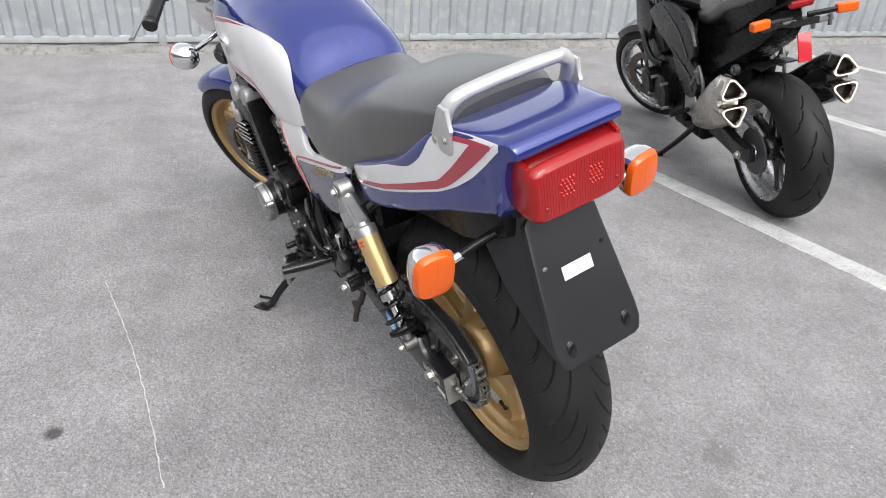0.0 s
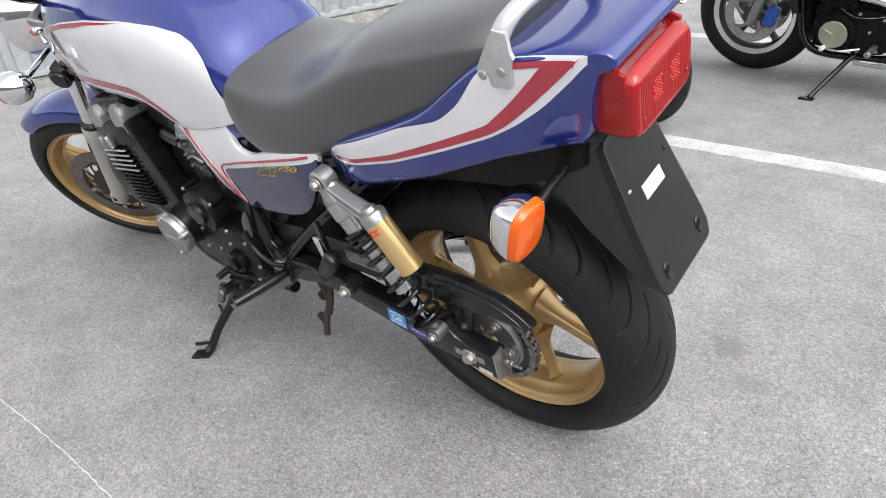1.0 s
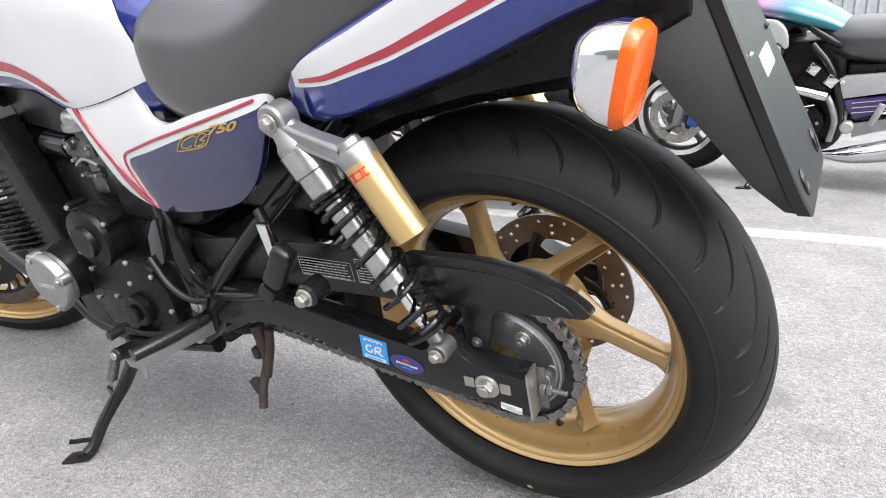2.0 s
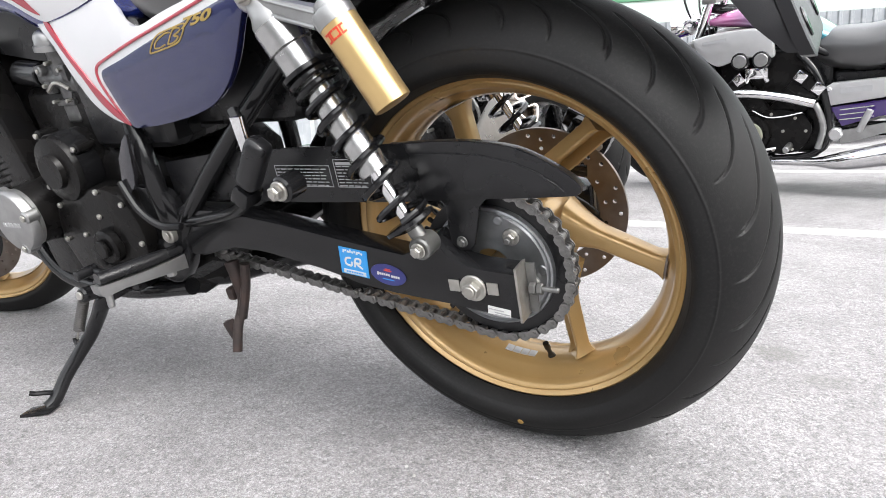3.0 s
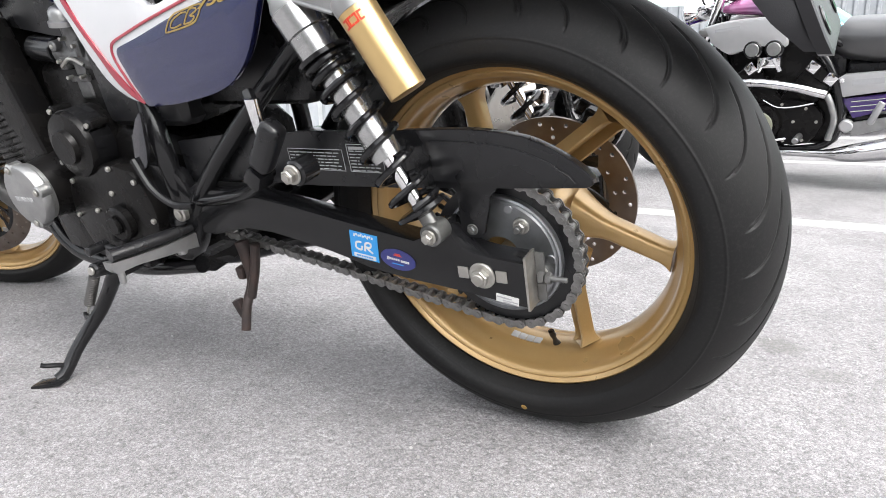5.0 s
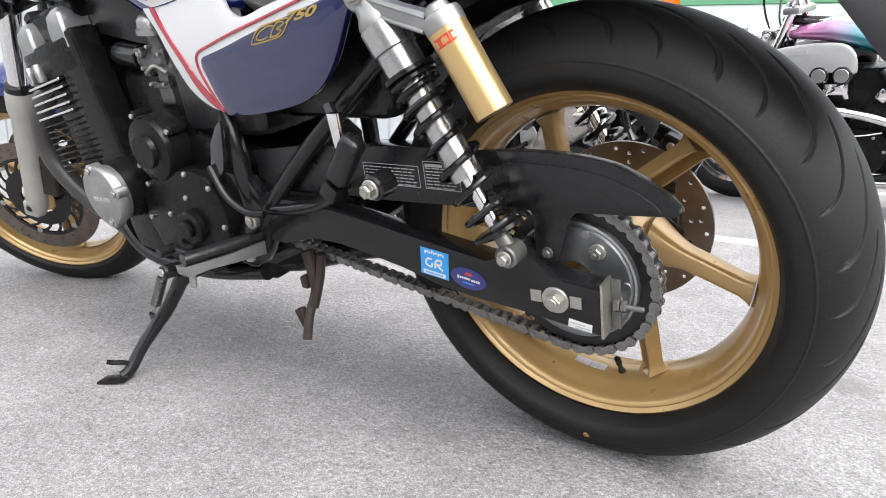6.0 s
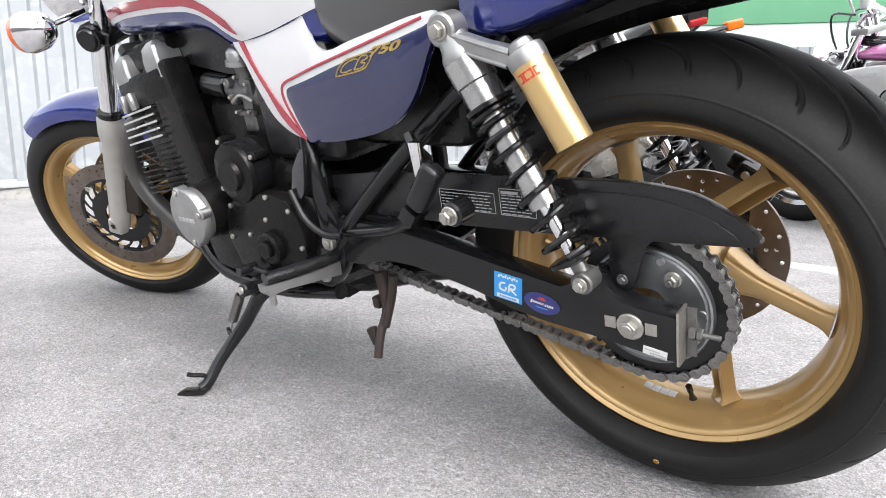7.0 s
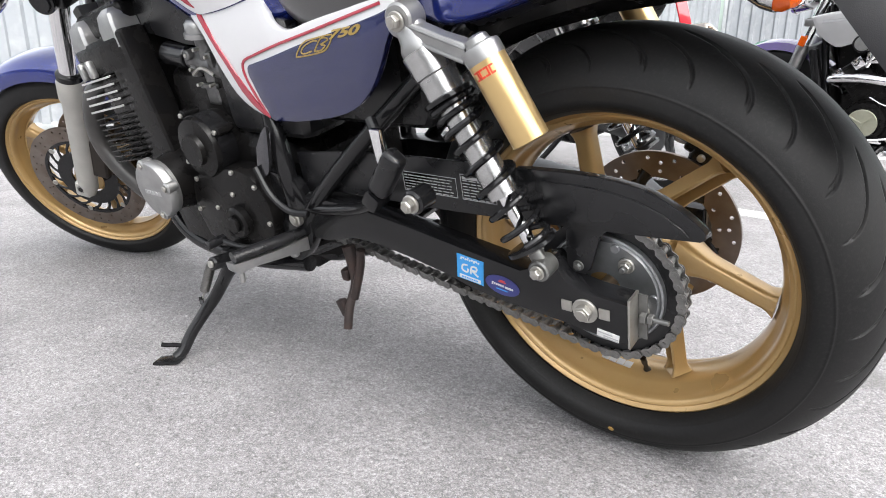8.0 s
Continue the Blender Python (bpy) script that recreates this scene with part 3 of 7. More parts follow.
# the fence turns the corner and runs on, a little higher, in front of the building
for k in range(5):
    m = pose(2.54 - 0.927 * 1.9 * k, -9.457 - 0.375 * 1.9 * k, 0, 0, 0, 22)
    sheet = part("panel", fence_panel(1.86), FENCEMAT, fence, smooth=20)
    sheet.matrix_local = m @ pose(-1.88, 0.03, 0) @ Matrix.Diagonal((1, 1, 1.2, 1))
    post = part("post", box(0, 0, 0.79, 0.06, 0.06, 1.58, 0.004), POSTMAT, fence)
    post.matrix_local = m
kerb = thing("kerb", "low rough concrete strip under the fence", "kerb")
tagged(kerb, kind="structure")
bm = bmesh.new()
rng = random.Random(4)
rows = []
for i in range(119):
    y = 12 - i * 0.18
    c = FENCE_X + FENCE_K * y
    h = 0.045 + rng.uniform(-0.012, 0.012)
    rows.append([bm.verts.new(p) for p in ((c - 0.16 + rng.uniform(-0.03, 0.03), y, -0.01), (c - 0.12 + rng.uniform(-0.02, 0.02), y, h), (c + 0.2, y, h + 0.01), (c + 0.24, y, -0.01))])
for p, q in zip(rows, rows[1:]):
    for j in range(3):
        bm.faces.new((p[j], q[j], q[j + 1], p[j + 1]))
part("kerb_strip", bm, CONCRETE, kerb, smooth=20)

# rubble and dry leaves along the foot of the fence
LITTER = mat("dry_litter", (0.22, 0.205, 0.18), 0.9, 0.0, (0.16, 0.13, 0.10), 6, 0.9)
bm = bmesh.new()
rng = random.Random(11)
for i in range(420):
    y = rng.uniform(-6.5, 6)
    c = FENCE_X + FENCE_K * y - 0.16 - abs(rng.gauss(0, 0.10))
    s = rng.uniform(0.004, 0.015)
    v = [bm.verts.new((c + s * dx * rng.uniform(0.6, 1.2), y + s * dy * rng.uniform(0.6, 1.2), dz)) for dx, dy, dz in ((-1, -1, 0), (1, -1, 0), (1, 1, 0), (-1, 1, 0), (0, 0, s * rng.uniform(0.4, 1.0)))]
    for a, b in ((0, 1), (1, 2), (2, 3), (3, 0)):
        bm.faces.new((v[a], v[b], v[4]))
tagged(bm_obj("litter", bm, LITTER), "small rubble and dry leaves along the fence", "litter", kind="stuff")

PALEGREEN = mat("pale_green_wall_paint", (0.36, 0.44, 0.395), 0.7, 0.0, (0.33, 0.40, 0.36), 1.5, 0.7, 0.1, 60)
GREEN = mat("green_wall_paint", (0.085, 0.25, 0.14), 0.6, 0.0, (0.075, 0.22, 0.12), 1.5, 0.7, 0.1, 60)
hall = thing("building", "green and pale green building behind the fence", "building", m=pose(2.3, -10.2, 0, 0, 0, 22))
part("wall", box(0, -2.0, 0.975, 60, 4, 1.95, 0.01), PALEGREEN, hall)
part("upper_wall", box(0, -1.98, 1.95 + 0.5, 60, 4, 1.0, 0.01), GREEN, hall)
part("roof", box(0, -2.0, 3.03, 61, 4.3, 0.16, 0.02), POSTMAT, hall)

# plain walls added out of view behind and beside, dimming low sky and reflections
UNSEENWALL = mat("grey_render_wall", (0.20, 0.20, 0.195), 0.8, 0.0, (0.15, 0.15, 0.145), 1.2, 0.8, 0.2, 60)
for nm, cx, cy, sx, sy in (("unseen_wall_south", 0.0, 13.0, 34.0, 0.25), ("unseen_wall_west", -12.0, 0.0, 0.25, 25.7)):
    tagged(bm_obj(nm, box(cx, cy, 1.9, sx, sy, 3.8, 0.01), UNSEENWALL), "plain grey rendered wall added out of view", "wall", kind="structure")

# a pale scratch across the bay
SCRATCH = mat("pale_scratched_asphalt", (0.46, 0.455, 0.45), 0.9, 0.0, (0.33, 0.325, 0.32), 60, 0.9)
bm = bmesh.new()
rng = random.Random(9)
rows = []
for i in range(61):
    q = i / 60
    x, y = 1.15 - 0.94 * q, 0.760 - 0.020 * math.sin(3.1 * q) + rng.uniform(-0.002, 0.002)
    w = 0.0022 * rng.uniform(0.3, 1.0)
    rows.append([bm.verts.new(p) for p in ((x, y - w, 0.0), (x, y, 0.0012), (x, y + w, 0.0))])
for p, q in zip(rows, rows[1:]):
    for j in range(2):
        bm.faces.new((p[j], q[j], q[j + 1], p[j + 1]))
tagged(bm_obj("scratch_mark", bm, SCRATCH), "thin pale scratch on the asphalt", "scratch", kind="structure")

# loose grit scattered over the bay
GRIT = mat("loose_grit", (0.42, 0.41, 0.40), 0.9, 0.0, (0.16, 0.155, 0.15), 25, 0.9)
bm = bmesh.new()
rng = random.Random(33)
for i in range(1500):
    x, y = rng.uniform(-1.2, 2.2), rng.uniform(-1.4, 1.9)
    r = 0.0012 + 0.0028 * rng.random() ** 3
    a0 = rng.uniform(0, 6.28)
    base = [bm.verts.new((x + r * rng.uniform(0.7, 1.3) * math.cos(a0 + k * 1.257), y + r * rng.uniform(0.7, 1.3) * math.sin(a0 + k * 1.257), -0.0003)) for k in range(5)]
    top = [bm.verts.new((x + 0.6 * r * math.cos(a0 + 0.4 + k * 2.09), y + 0.6 * r * math.sin(a0 + 0.4 + k * 2.09), r * rng.uniform(0.5, 1.0))) for k in range(3)]
    bm.faces.new(top)
    for k in range(5):
        bm.faces.new((base[k], base[(k + 1) % 5], top[(k * 3 // 5) % 3]))
    for k in range(3):
        bm.faces.new((top[k], top[(k + 1) % 3], base[(k * 5 // 3 + 2) % 5]))
tagged(bm_obj("grit", bm, GRIT, smooth=10), "loose pale and dark grit on the asphalt", "grit", kind="stuff")


# ---- the blue and white motorcycle ----
LEAN = 14.1
bike = thing("motorcycle", "blue and white motorcycle with gold wheels on its side stand", "motorcycle", m=pose(0, 0, 0, -LEAN, 0, 0))
RR, FR = 0.318, 0.298
FRONT = Vector((1.514, 0.0, 0.2925))
STEER_AXIS = Vector((-math.sin(radians(26)), 0, math.cos(radians(26))))
STEER_POINT = Vector((1.447, 0.0, 0.294))
STEER = Matrix.Translation(STEER_POINT) @ Matrix.Rotation(radians(28.0), 4, STEER_AXIS) @ Matrix.Translation(-STEER_POINT)

# rear wheel
rear_wheel = new("rear_wheel")
rear_wheel.parent = bike
WY, WZ = 0.0055, 0.3198
REAR_CUTS = slashes(RR, 15, [(0.0, 0.012, 0.088, 0.115, 0.0021), (0.36, 0.030, 0.080, 0.060, 0.0020), (0.68, 0.022, 0.092, 0.085, 0.0020)], 0.0034, ((0.108, 0.0022, 0.0009), (0.141, 0.0016, 0.0006)))
rear_tyre = tyre("tyre", rear_wheel, 0, WY, WZ, 0.3215, 0.0914, 0.2285, REAR_CUTS, None, 1440, 320, 0.070, 1.74)
part("paint_dot", rod((0.0, 0.0935, 0.062), (0.0, 0.0965, 0.0612), 0.0048, 24, 0.0008), mat("tan_dot_paint", (0.34, 0.20, 0.05), 0.6), rear_tyre, "small tan paint dot")
cast_wheel(rear_wheel, 0, WY, WZ, 0.2303, 0.0605, 6, radians(180 + 9.5), GOLD, hub_r=0.070, hub_half=0.058, swirl=0.030, wide=0.0150, paired=True)
brake_disc(rear_wheel, 0, -0.085, WZ, 0.122, 0.082, DISC, holes=18)

caliper = part("rear_caliper", join(box(-0.070, -0.108, 0.424, 0.062, 0.040, 0.036, 0.009, (0, -30, 0), 3), box(-0.048, -0.116, 0.444, 0.034, 0.026, 0.026, 0.006, (0, -30, 0), 3)), BLACK, bike, "black rear brake caliper")
for dx, dz in ((-0.060, 0.436), (-0.086, 0.412)):
    part("caliper_bolt", rod((dx, -0.089, dz), (dx, -0.083, dz), 0.0055, 16, 0.001), STEEL, caliper)

# front wheel, turned to the left
front_wheel = new("front_wheel")
front_wheel.parent = bike
FRONT_CUTS = slashes(FR, 14, [(0.0, 0.010, 0.055, -0.07, 0.0036), (0.4, 0.02, 0.045, -0.05, 0.0034)])
tyre("tyre", front_wheel, *FRONT, FR, 0.061, 0.2275, FRONT_CUTS, STEER, 560, 60)
cast_wheel(front_wheel, *FRONT, 0.2295, 0.050, 6, radians(-18), GOLD, STEER)
for side in (1, -1):
    disc = brake_disc(front_wheel, FRONT.x, side * 0.062, FRONT.z, 0.155, 0.115, DISC, STEER, 22, 0)
    hoops = [ring_lathe(FRONT.x, side * 0.062, FRONT.z, [(a, 0.003), (b, 0.003), (b, -0.003), (a, -0.003)], 72) for a, b in ((0.045, 0.082), (0.107, 0.1152))]
    bars = [tube([(FRONT.x + r * math.cos(a + t), side * 0.062, FRONT.z + r * math.sin(a + t)) for r, t in ((0.079, 0.0), (0.094, 0.10), (0.110, 0.26))], [0.0058, 0.0034, 0.0056], 8, 3, 0.5, (0, 1, 0)) for a in (2 * math.pi * k / 18 for k in range(18))]
    part("disc_carrier", moved(join(*hoops, *bars), STEER), BLACK, disc, "black slotted disc carrier")
    for k in range(6):
        a = 2 * math.pi * k / 6
        c = Vector((FRONT.x + 0.107 * math.cos(a), side * 0.065, FRONT.z + 0.107 * math.sin(a)))
        part("disc_button", moved(rod(c, c + Vector((0, 0.002 * side, 0)), 0.0075, 18, 0.0008), STEER), STEEL, disc)


def superside(w, zc, h, p, low=None):
    """Half width of a rounded section at height z; low squares off its lower half."""
    k = lambda z: low if low and z < zc else p
    return lambda z: w * max(0.0, 1 - min(1.0, abs((z - zc) / h)) ** k(z)) ** (1 / k(z))


def body_loft(rows, power=2.6, n=40, cap=True, low=None):
    """Rows of (x, half width, z low, z high): rounded sections skinned along x."""
    rings = []
    for x, w, z0, z1 in rows:
        zc, h = (z0 + z1) / 2, (z1 - z0) / 2
        ring = []
        for k in range(n):
            a = 2 * math.pi * k / n
            c, s = math.cos(a), math.sin(a)
            p = low if low and s < 0 else power
            ring.append((x, w * math.copysign(abs(c) ** (2 / p), c), zc + h * math.copysign(abs(s) ** (2 / p), s)))
        rings.append(ring)
    return loft(rings, cap)


def dense(rows, n=40):
    """Smooths section rows along x."""
    xs = [r[0] for r in rows]
    order = np.argsort(xs)
    xs = np.array(xs)[order]
    cols = np.array(rows)[order][:, 1:]
    q = np.linspace(xs[0], xs[-1], n)
    out = [[float(x), *[float(np.mean([np.interp(x + d, xs, c) for d in (-0.02, -0.01, 0, 0.01, 0.02)])) for c in cols.T]] for x in q]
    return out


def side_of(rows, p, low=None):
    """The side surface y(x, z) of such a body."""
    xs = np.array([r[0] for r in rows])
    cols = np.array(rows)[:, 1:]
    return lambda x, z: superside(np.interp(x, xs, cols[:, 0]), (np.interp(x, xs, cols[:, 1]) + np.interp(x, xs, cols[:, 2])) / 2, (np.interp(x, xs, cols[:, 2]) - np.interp(x, xs, cols[:, 1])) / 2, p, low)(z)


# tank
TANK = dense([(0.425, 0.122, 0.69, 0.835), (0.46, 0.140, 0.675, 0.87), (0.50, 0.149, 0.660, 0.90), (0.60, 0.156, 0.652, 0.945), (0.68, 0.162, 0.662, 0.968), (0.72, 0.165, 0.690, 0.975), (0.76, 0.166, 0.707, 0.98), (0.83, 0.171, 0.716, 0.99), (0.92, 0.172, 0.718, 0.988), (1.00, 0.166, 0.720, 0.98), (1.08, 0.150, 0.722, 0.965), (1.14, 0.112, 0.725, 0.94)], 56)
tank_side = side_of(TANK, 2.6, 6.0)
tank = part("fuel_tank", body_loft(TANK, 2.6, 160, low=6.0), BLUE, bike, "glossy blue tank with white side panel")
w_low = line((0.46, 0.730), (0.50, 0.720), (0.56, 0.706), (0.60, 0.699), (0.65, 0.693), (0.675, 0.707), (0.70, 0.725), (0.735, 0.742), (0.77, 0.751), (0.84, 0.756), (0.90, 0.757), (0.97, 0.757), (1.03, 0.753), (1.12, 0.742))
w_high = line((0.468, 0.757), (0.472, 0.80), (0.486, 0.842), (0.515, 0.872), (0.55, 0.890), (0.607, 0.904), (0.70, 0.915), (0.82, 0.917), (0.92, 0.908), (1.02, 0.890), (1.1, 0.865))
part("white_side_panel", decal_strip(tank_side, w_low, w_high, 0.466, 1.10, 110, 24, 0.0026), WHITE, tank, "white painted panel")
part("stripe_lower", decal_strip(tank_side, lambda x: w_low(x) + 0.009, lambda x: w_low(x) + 0.0095 + 0.016 * min(1, max(0.05, (x - 0.648) / 0.02)), 0.650, 1.095, 80, 6, 0.0034), RED, tank, "red stripe")
part("stripe_upper", decal_strip(tank_side, lambda x: w_high(x) - 0.012 * min(1, max(0.1, (x - 0.66) / 0.2)), lambda x: w_high(x) - 0.003, 0.68, 1.095, 40, 3, 0.0034), RED, tank, "thin red stripe")
for i in range(4):
    part("wing_emblem", decal_strip(tank_side, lambda x, i=i: 0.822 + i * 0.014 + (x - 0.985) * 0.6, lambda x, i=i: 0.829 + i * 0.014 + (x - 0.985) * 0.7, 0.985, 1.03 - 0.006 * i, 8, 2, 0.0034), EMBLEM, tank, "dark emblem bars")
for z0, z1 in ((0.8000, 0.8018), (0.8085, 0.8100)):
    part("emblem_bar", decal_strip(tank_side, lambda x, z=z0: z + (x - 0.935) * 0.06, lambda x, z=z1: z + (x - 0.935) * 0.06, 0.908, 0.962, 10, 1, 0.0034), EMBLEM, tank)
part("filler_cap", turned((0.93, 0, 0.975), (0.93, 0, 1.005), [(0, 0.036), (0.6, 0.036), (0.9, 0.032), (1, 0.02)]), CHROME, tank)
# seat
SEATROWS = []
for x, w, z0, z1 in ((0.508, 0.095, 0.70, 0.785), (0.500, 0.122, 0.680, 0.812), (0.482, 0.143, 0.660, 0.834), (0.45, 0.151, 0.645, 0.842), (0.40, 0.153, 0.618, 0.836), (0.34, 0.155, 0.632, 0.830), (0.28, 0.155, 0.655, 0.834), (0.22, 0.153, 0.68, 0.856),
                     (0.17, 0.150, 0.695, 0.885), (0.11, 0.146, 0.72, 0.912), (0.04, 0.138, 0.75, 0.926), (-0.03, 0.128, 0.78, 0.937), (-0.085, 0.116, 0.82, 0.941), (-0.125, 0.102, 0.85, 0.938), (-0.143, 0.086, 0.88, 0.925)):
    SEATROWS.append((x, w, z0, z1))
SEATROWS = dense(SEATROWS, 60)
part("seat", body_loft(SEATROWS, 3.0, 56), SEAT, bike, "smooth black vinyl dual seat")

# tail cowl
TAIL = dense([(0.215, 0.135, 0.675, 0.735), (0.19, 0.150, 0.665, 0.745), (0.14, 0.157, 0.668, 0.766), (0.06, 0.152, 0.690, 0.795), (-0.02, 0.143, 0.715, 0.829), (-0.10, 0.128, 0.745, 0.893), (-0.13, 0.121, 0.757, 0.910), (-0.17, 0.114, 0.768, 0.9165), (-0.22, 0.104, 0.785, 0.920), (-0.245, 0.100, 0.793, 0.9215)], 70)
TAIL = [(-0.2925, 0.086, 0.9015, 0.9045), (-0.2915, 0.089, 0.899, 0.910), (-0.2885, 0.0915, 0.897, 0.9155), (-0.283, 0.093, 0.895, 0.9195), (-0.272, 0.095, 0.890, 0.9215), (-0.264, 0.097, 0.862, 0.922), (-0.257, 0.098, 0.810, 0.922)] + TAIL
tail_side = side_of(TAIL, 11.0)
tail = part("tail_cowl", body_loft(TAIL, 11.0, 180), BLUE, bike, "glossy blue tail cowl with white panel and red stripe")
t_low = line((0.20, 0.712), (0.14, 0.716), (0.05, 0.738), (-0.05, 0.772), (-0.12, 0.797), (-0.16, 0.818), (-0.20, 0.846), (-0.24, 0.884), (-0.266, 0.912), (-0.29, 0.916))
t_high = line((0.20, 0.728), (0.17, 0.746), (0.10, 0.771), (0.02, 0.802), (-0.05, 0.820), (-0.085, 0.846), (-0.12, 0.893), (-0.14, 0.907), (-0.17, 0.9115), (-0.20, 0.9140), (-0.275, 0.9165))
part("white_side_panel", decal_strip(tail_side, t_low, t_high, 0.198, -0.262, 70, 8), WHITE, tail, "white painted panel")
part("stripe", decal_strip(tail_side, lambda x: t_low(x) + 0.005 + 0.010 * min(1, max(0, (-0.14 - x) / 0.06)), lambda x: min(t_high(x) - 0.006, t_low(x) + 0.010 + 0.010 * min(1, max(0, (0.19 - x) / 0.30)) + 0.030 * min(1, max(0, (-0.12 - x) / 0.08))), 0.185, -0.255, 70, 4, 0.0016), RED, tail, "red stripe")

part("stripe_upper", decal_strip(tail_side, lambda x: t_high(x) - 0.013, lambda x: t_high(x) - 0.005, -0.150, -0.246, 40, 3, 0.0016), RED, tail, "thin red stripe")

# right side covers mirror the left
PANEL_OUT = [(0.678, 0.699), (0.651, 0.659), (0.624, 0.608), (0.602, 0.572), (0.572, 0.549), (0.532, 0.537), (0.453, 0.5415), (0.389, 0.5505), (0.341, 0.561), (0.306, 0.585), (0.282, 0.615), (0.265, 0.649), (0.252, 0.677), (0.248, 0.704), (0.280, 0.704), (0.336, 0.693), (0.401, 0.680), (0.448, 0.669), (0.480, 0.676), (0.494, 0.700), (0.506, 0.736), (0.560, 0.722), (0.610, 0.709)]


def bowed_panel(poly, y, bow, thick, n=14):
    """A side cover: an outline in (x, z) filled by a grid and bowed outwards, with thickness."""
    bm = slab(poly, y - thick, y, 0.004)
    big = [f for f in bm.faces if len(f.verts) > 6]
    bmesh.ops.triangulate(bm, faces=big)
    for _ in range(3):
        long = [e for e in bm.edges if e.calc_length() > 0.035]
        if long:
            bmesh.ops.subdivide_edges(bm, edges=long, cuts=1)
            bmesh.ops.triangulate(bm, faces=[f for f in bm.faces if len(f.verts) > 3])
    for v in bm.verts:
        v.co.y -= bow(v.co.x, v.co.z)
    return bm


def cover_bow(x, z):
    return 1.05 * max(0.0, z - 0.60) ** 2 + 0.10 * max(0.0, 0.30 - x)


def rounded(poly, k=4):
    """The closed outline with its corners drawn through by a smooth curve."""
    pts = [Vector((x, z, 0)) for x, z in poly]
    n, out = len(pts), []
    for i in range(n):
        a, b, c, d = pts[i - 1], pts[i], pts[(i + 1) % n], pts[(i + 2) % n]
        for q in range(k):
            t = q / k
            p = 0.5 * (2 * b + (c - a) * t + (2 * a - 5 * b + 4 * c - d) * t * t + (3 * b - a - 3 * c + d) * t ** 3)
            out.append((p.x, p.y))
    return out


FIELD = [(0.523, 0.533), (0.531, 0.548), (0.540, 0.564), (0.550, 0.590), (0.555, 0.606), (0.551, 0.617), (0.535, 0.622), (0.496, 0.631), (0.424, 0.650), (0.334, 0.671), (0.268, 0.688), (0.249, 0.697), (0.2505, 0.677), (0.2635, 0.649), (0.281, 0.6145), (0.305, 0.584), (0.341, 0.5595), (0.389, 0.5455), (0.453, 0.5355), (0.49, 0.533)]
EDGE_STRIPE = [(0.530, 0.537), (0.555, 0.549), (0.581, 0.575), (0.603, 0.613), (0.629, 0.651), (0.658, 0.693), (0.647, 0.694), (0.620, 0.653), (0.593, 0.617), (0.572, 0.586), (0.552, 0.562)]
PIN = [(0.5270, 0.538), (0.5385, 0.555), (0.5505, 0.577), (0.5600, 0.598), (0.5620, 0.613), (0.5550, 0.623), (0.5290, 0.631), (0.474, 0.646), (0.400, 0.6635), (0.314, 0.6845), (0.268, 0.6960)]


def pin_band(a, b):
    """A band along the inner edge of the white field, from a to b outwards."""
    pts = smooth_path([(x, z, 0) for x, z in PIN], 4)
    lo, hi = [], []
    for i, p in enumerate(pts):
        d = (pts[min(i + 1, len(pts) - 1)] - pts[max(i - 1, 0)]).normalized()
        n = Vector((d.y, -d.x, 0))
        lo.append((p.x + n.x * a, p.y + n.y * a))
        hi.append((p.x + n.x * b, p.y + n.y * b))
    return lo + hi[::-1]


for side in (1, -1):
    b = bowed_panel(rounded(PANEL_OUT), 0.163, cover_bow, 0.014)
    cover = part("side_cover", b if side > 0 else mirrored(b), WHITE, bike, "white and blue side cover")
    b = bowed_panel(rounded(FIELD), 0.1646, cover_bow, 0.012)
    part("blue_field", b if side > 0 else mirrored(b), DKBLUE, cover, "deep blue painted field")
    for poly in (rounded(EDGE_STRIPE), pin_band(0.0006, 0.0052)):
        b = bowed_panel(poly, 0.1652, cover_bow, 0.0035)
        part("stripe", b if side > 0 else mirrored(b), RED, cover, "red stripe")

# tail lamp
lamp_rows = [(-0.235, 0.078, 0.800, 0.868), (-0.262, 0.082, 0.797, 0.868), (-0.2930, 0.083, 0.795, 0.868), (-0.2945, 0.083, 0.795, 0.887), (-0.303, 0.082, 0.796, 0.886), (-0.308, 0.079, 0.799, 0.882), (-0.311, 0.075, 0.803, 0.878)]
lamp = part("tail_lamp", body_loft(lamp_rows, 6.0, 48), REDLENS, bike, "red ribbed tail lamp lens")
DEEPRED = lens_mat("deep_red_lens", (0.16, 0.003, 0.004), 300)
part("upper_lens", loft([[(x, y, z) for y, z in ((-w, 0.866), (w, 0.866), (w, z1 - 0.002), (w - 0.003, z1), (-w + 0.003, z1), (-w, z1 - 0.002))] for x, w, z1 in ((-0.246, 0.0735, 0.902), (-0.262, 0.0738, 0.899), (-0.280, 0.0738, 0.888), (-0.2938, 0.0738, 0.8785))]), DEEPRED, lamp, "dark red sloping upper lens")
for side in (1, -1):
    cheek = slab([(-0.238, 0.850), (-0.238, 0.892), (-0.266, 0.897), (-0.297, 0.886), (-0.297, 0.850)], 0.0740, 0.0822, 0.003)
    part("lens_cheek", cheek if side > 0 else mirrored(cheek), REDLENS, lamp)
for k in range(31):
    y = -0.069 + 0.0046 * k
    part("lens_rib", rod((-0.3105, y, 0.808), (-0.3105, y, 0.874), 0.0012, 6), REDLENS, lamp)
PRISM = lens_mat("prism_red", (0.38, 0.012, 0.009), 420)
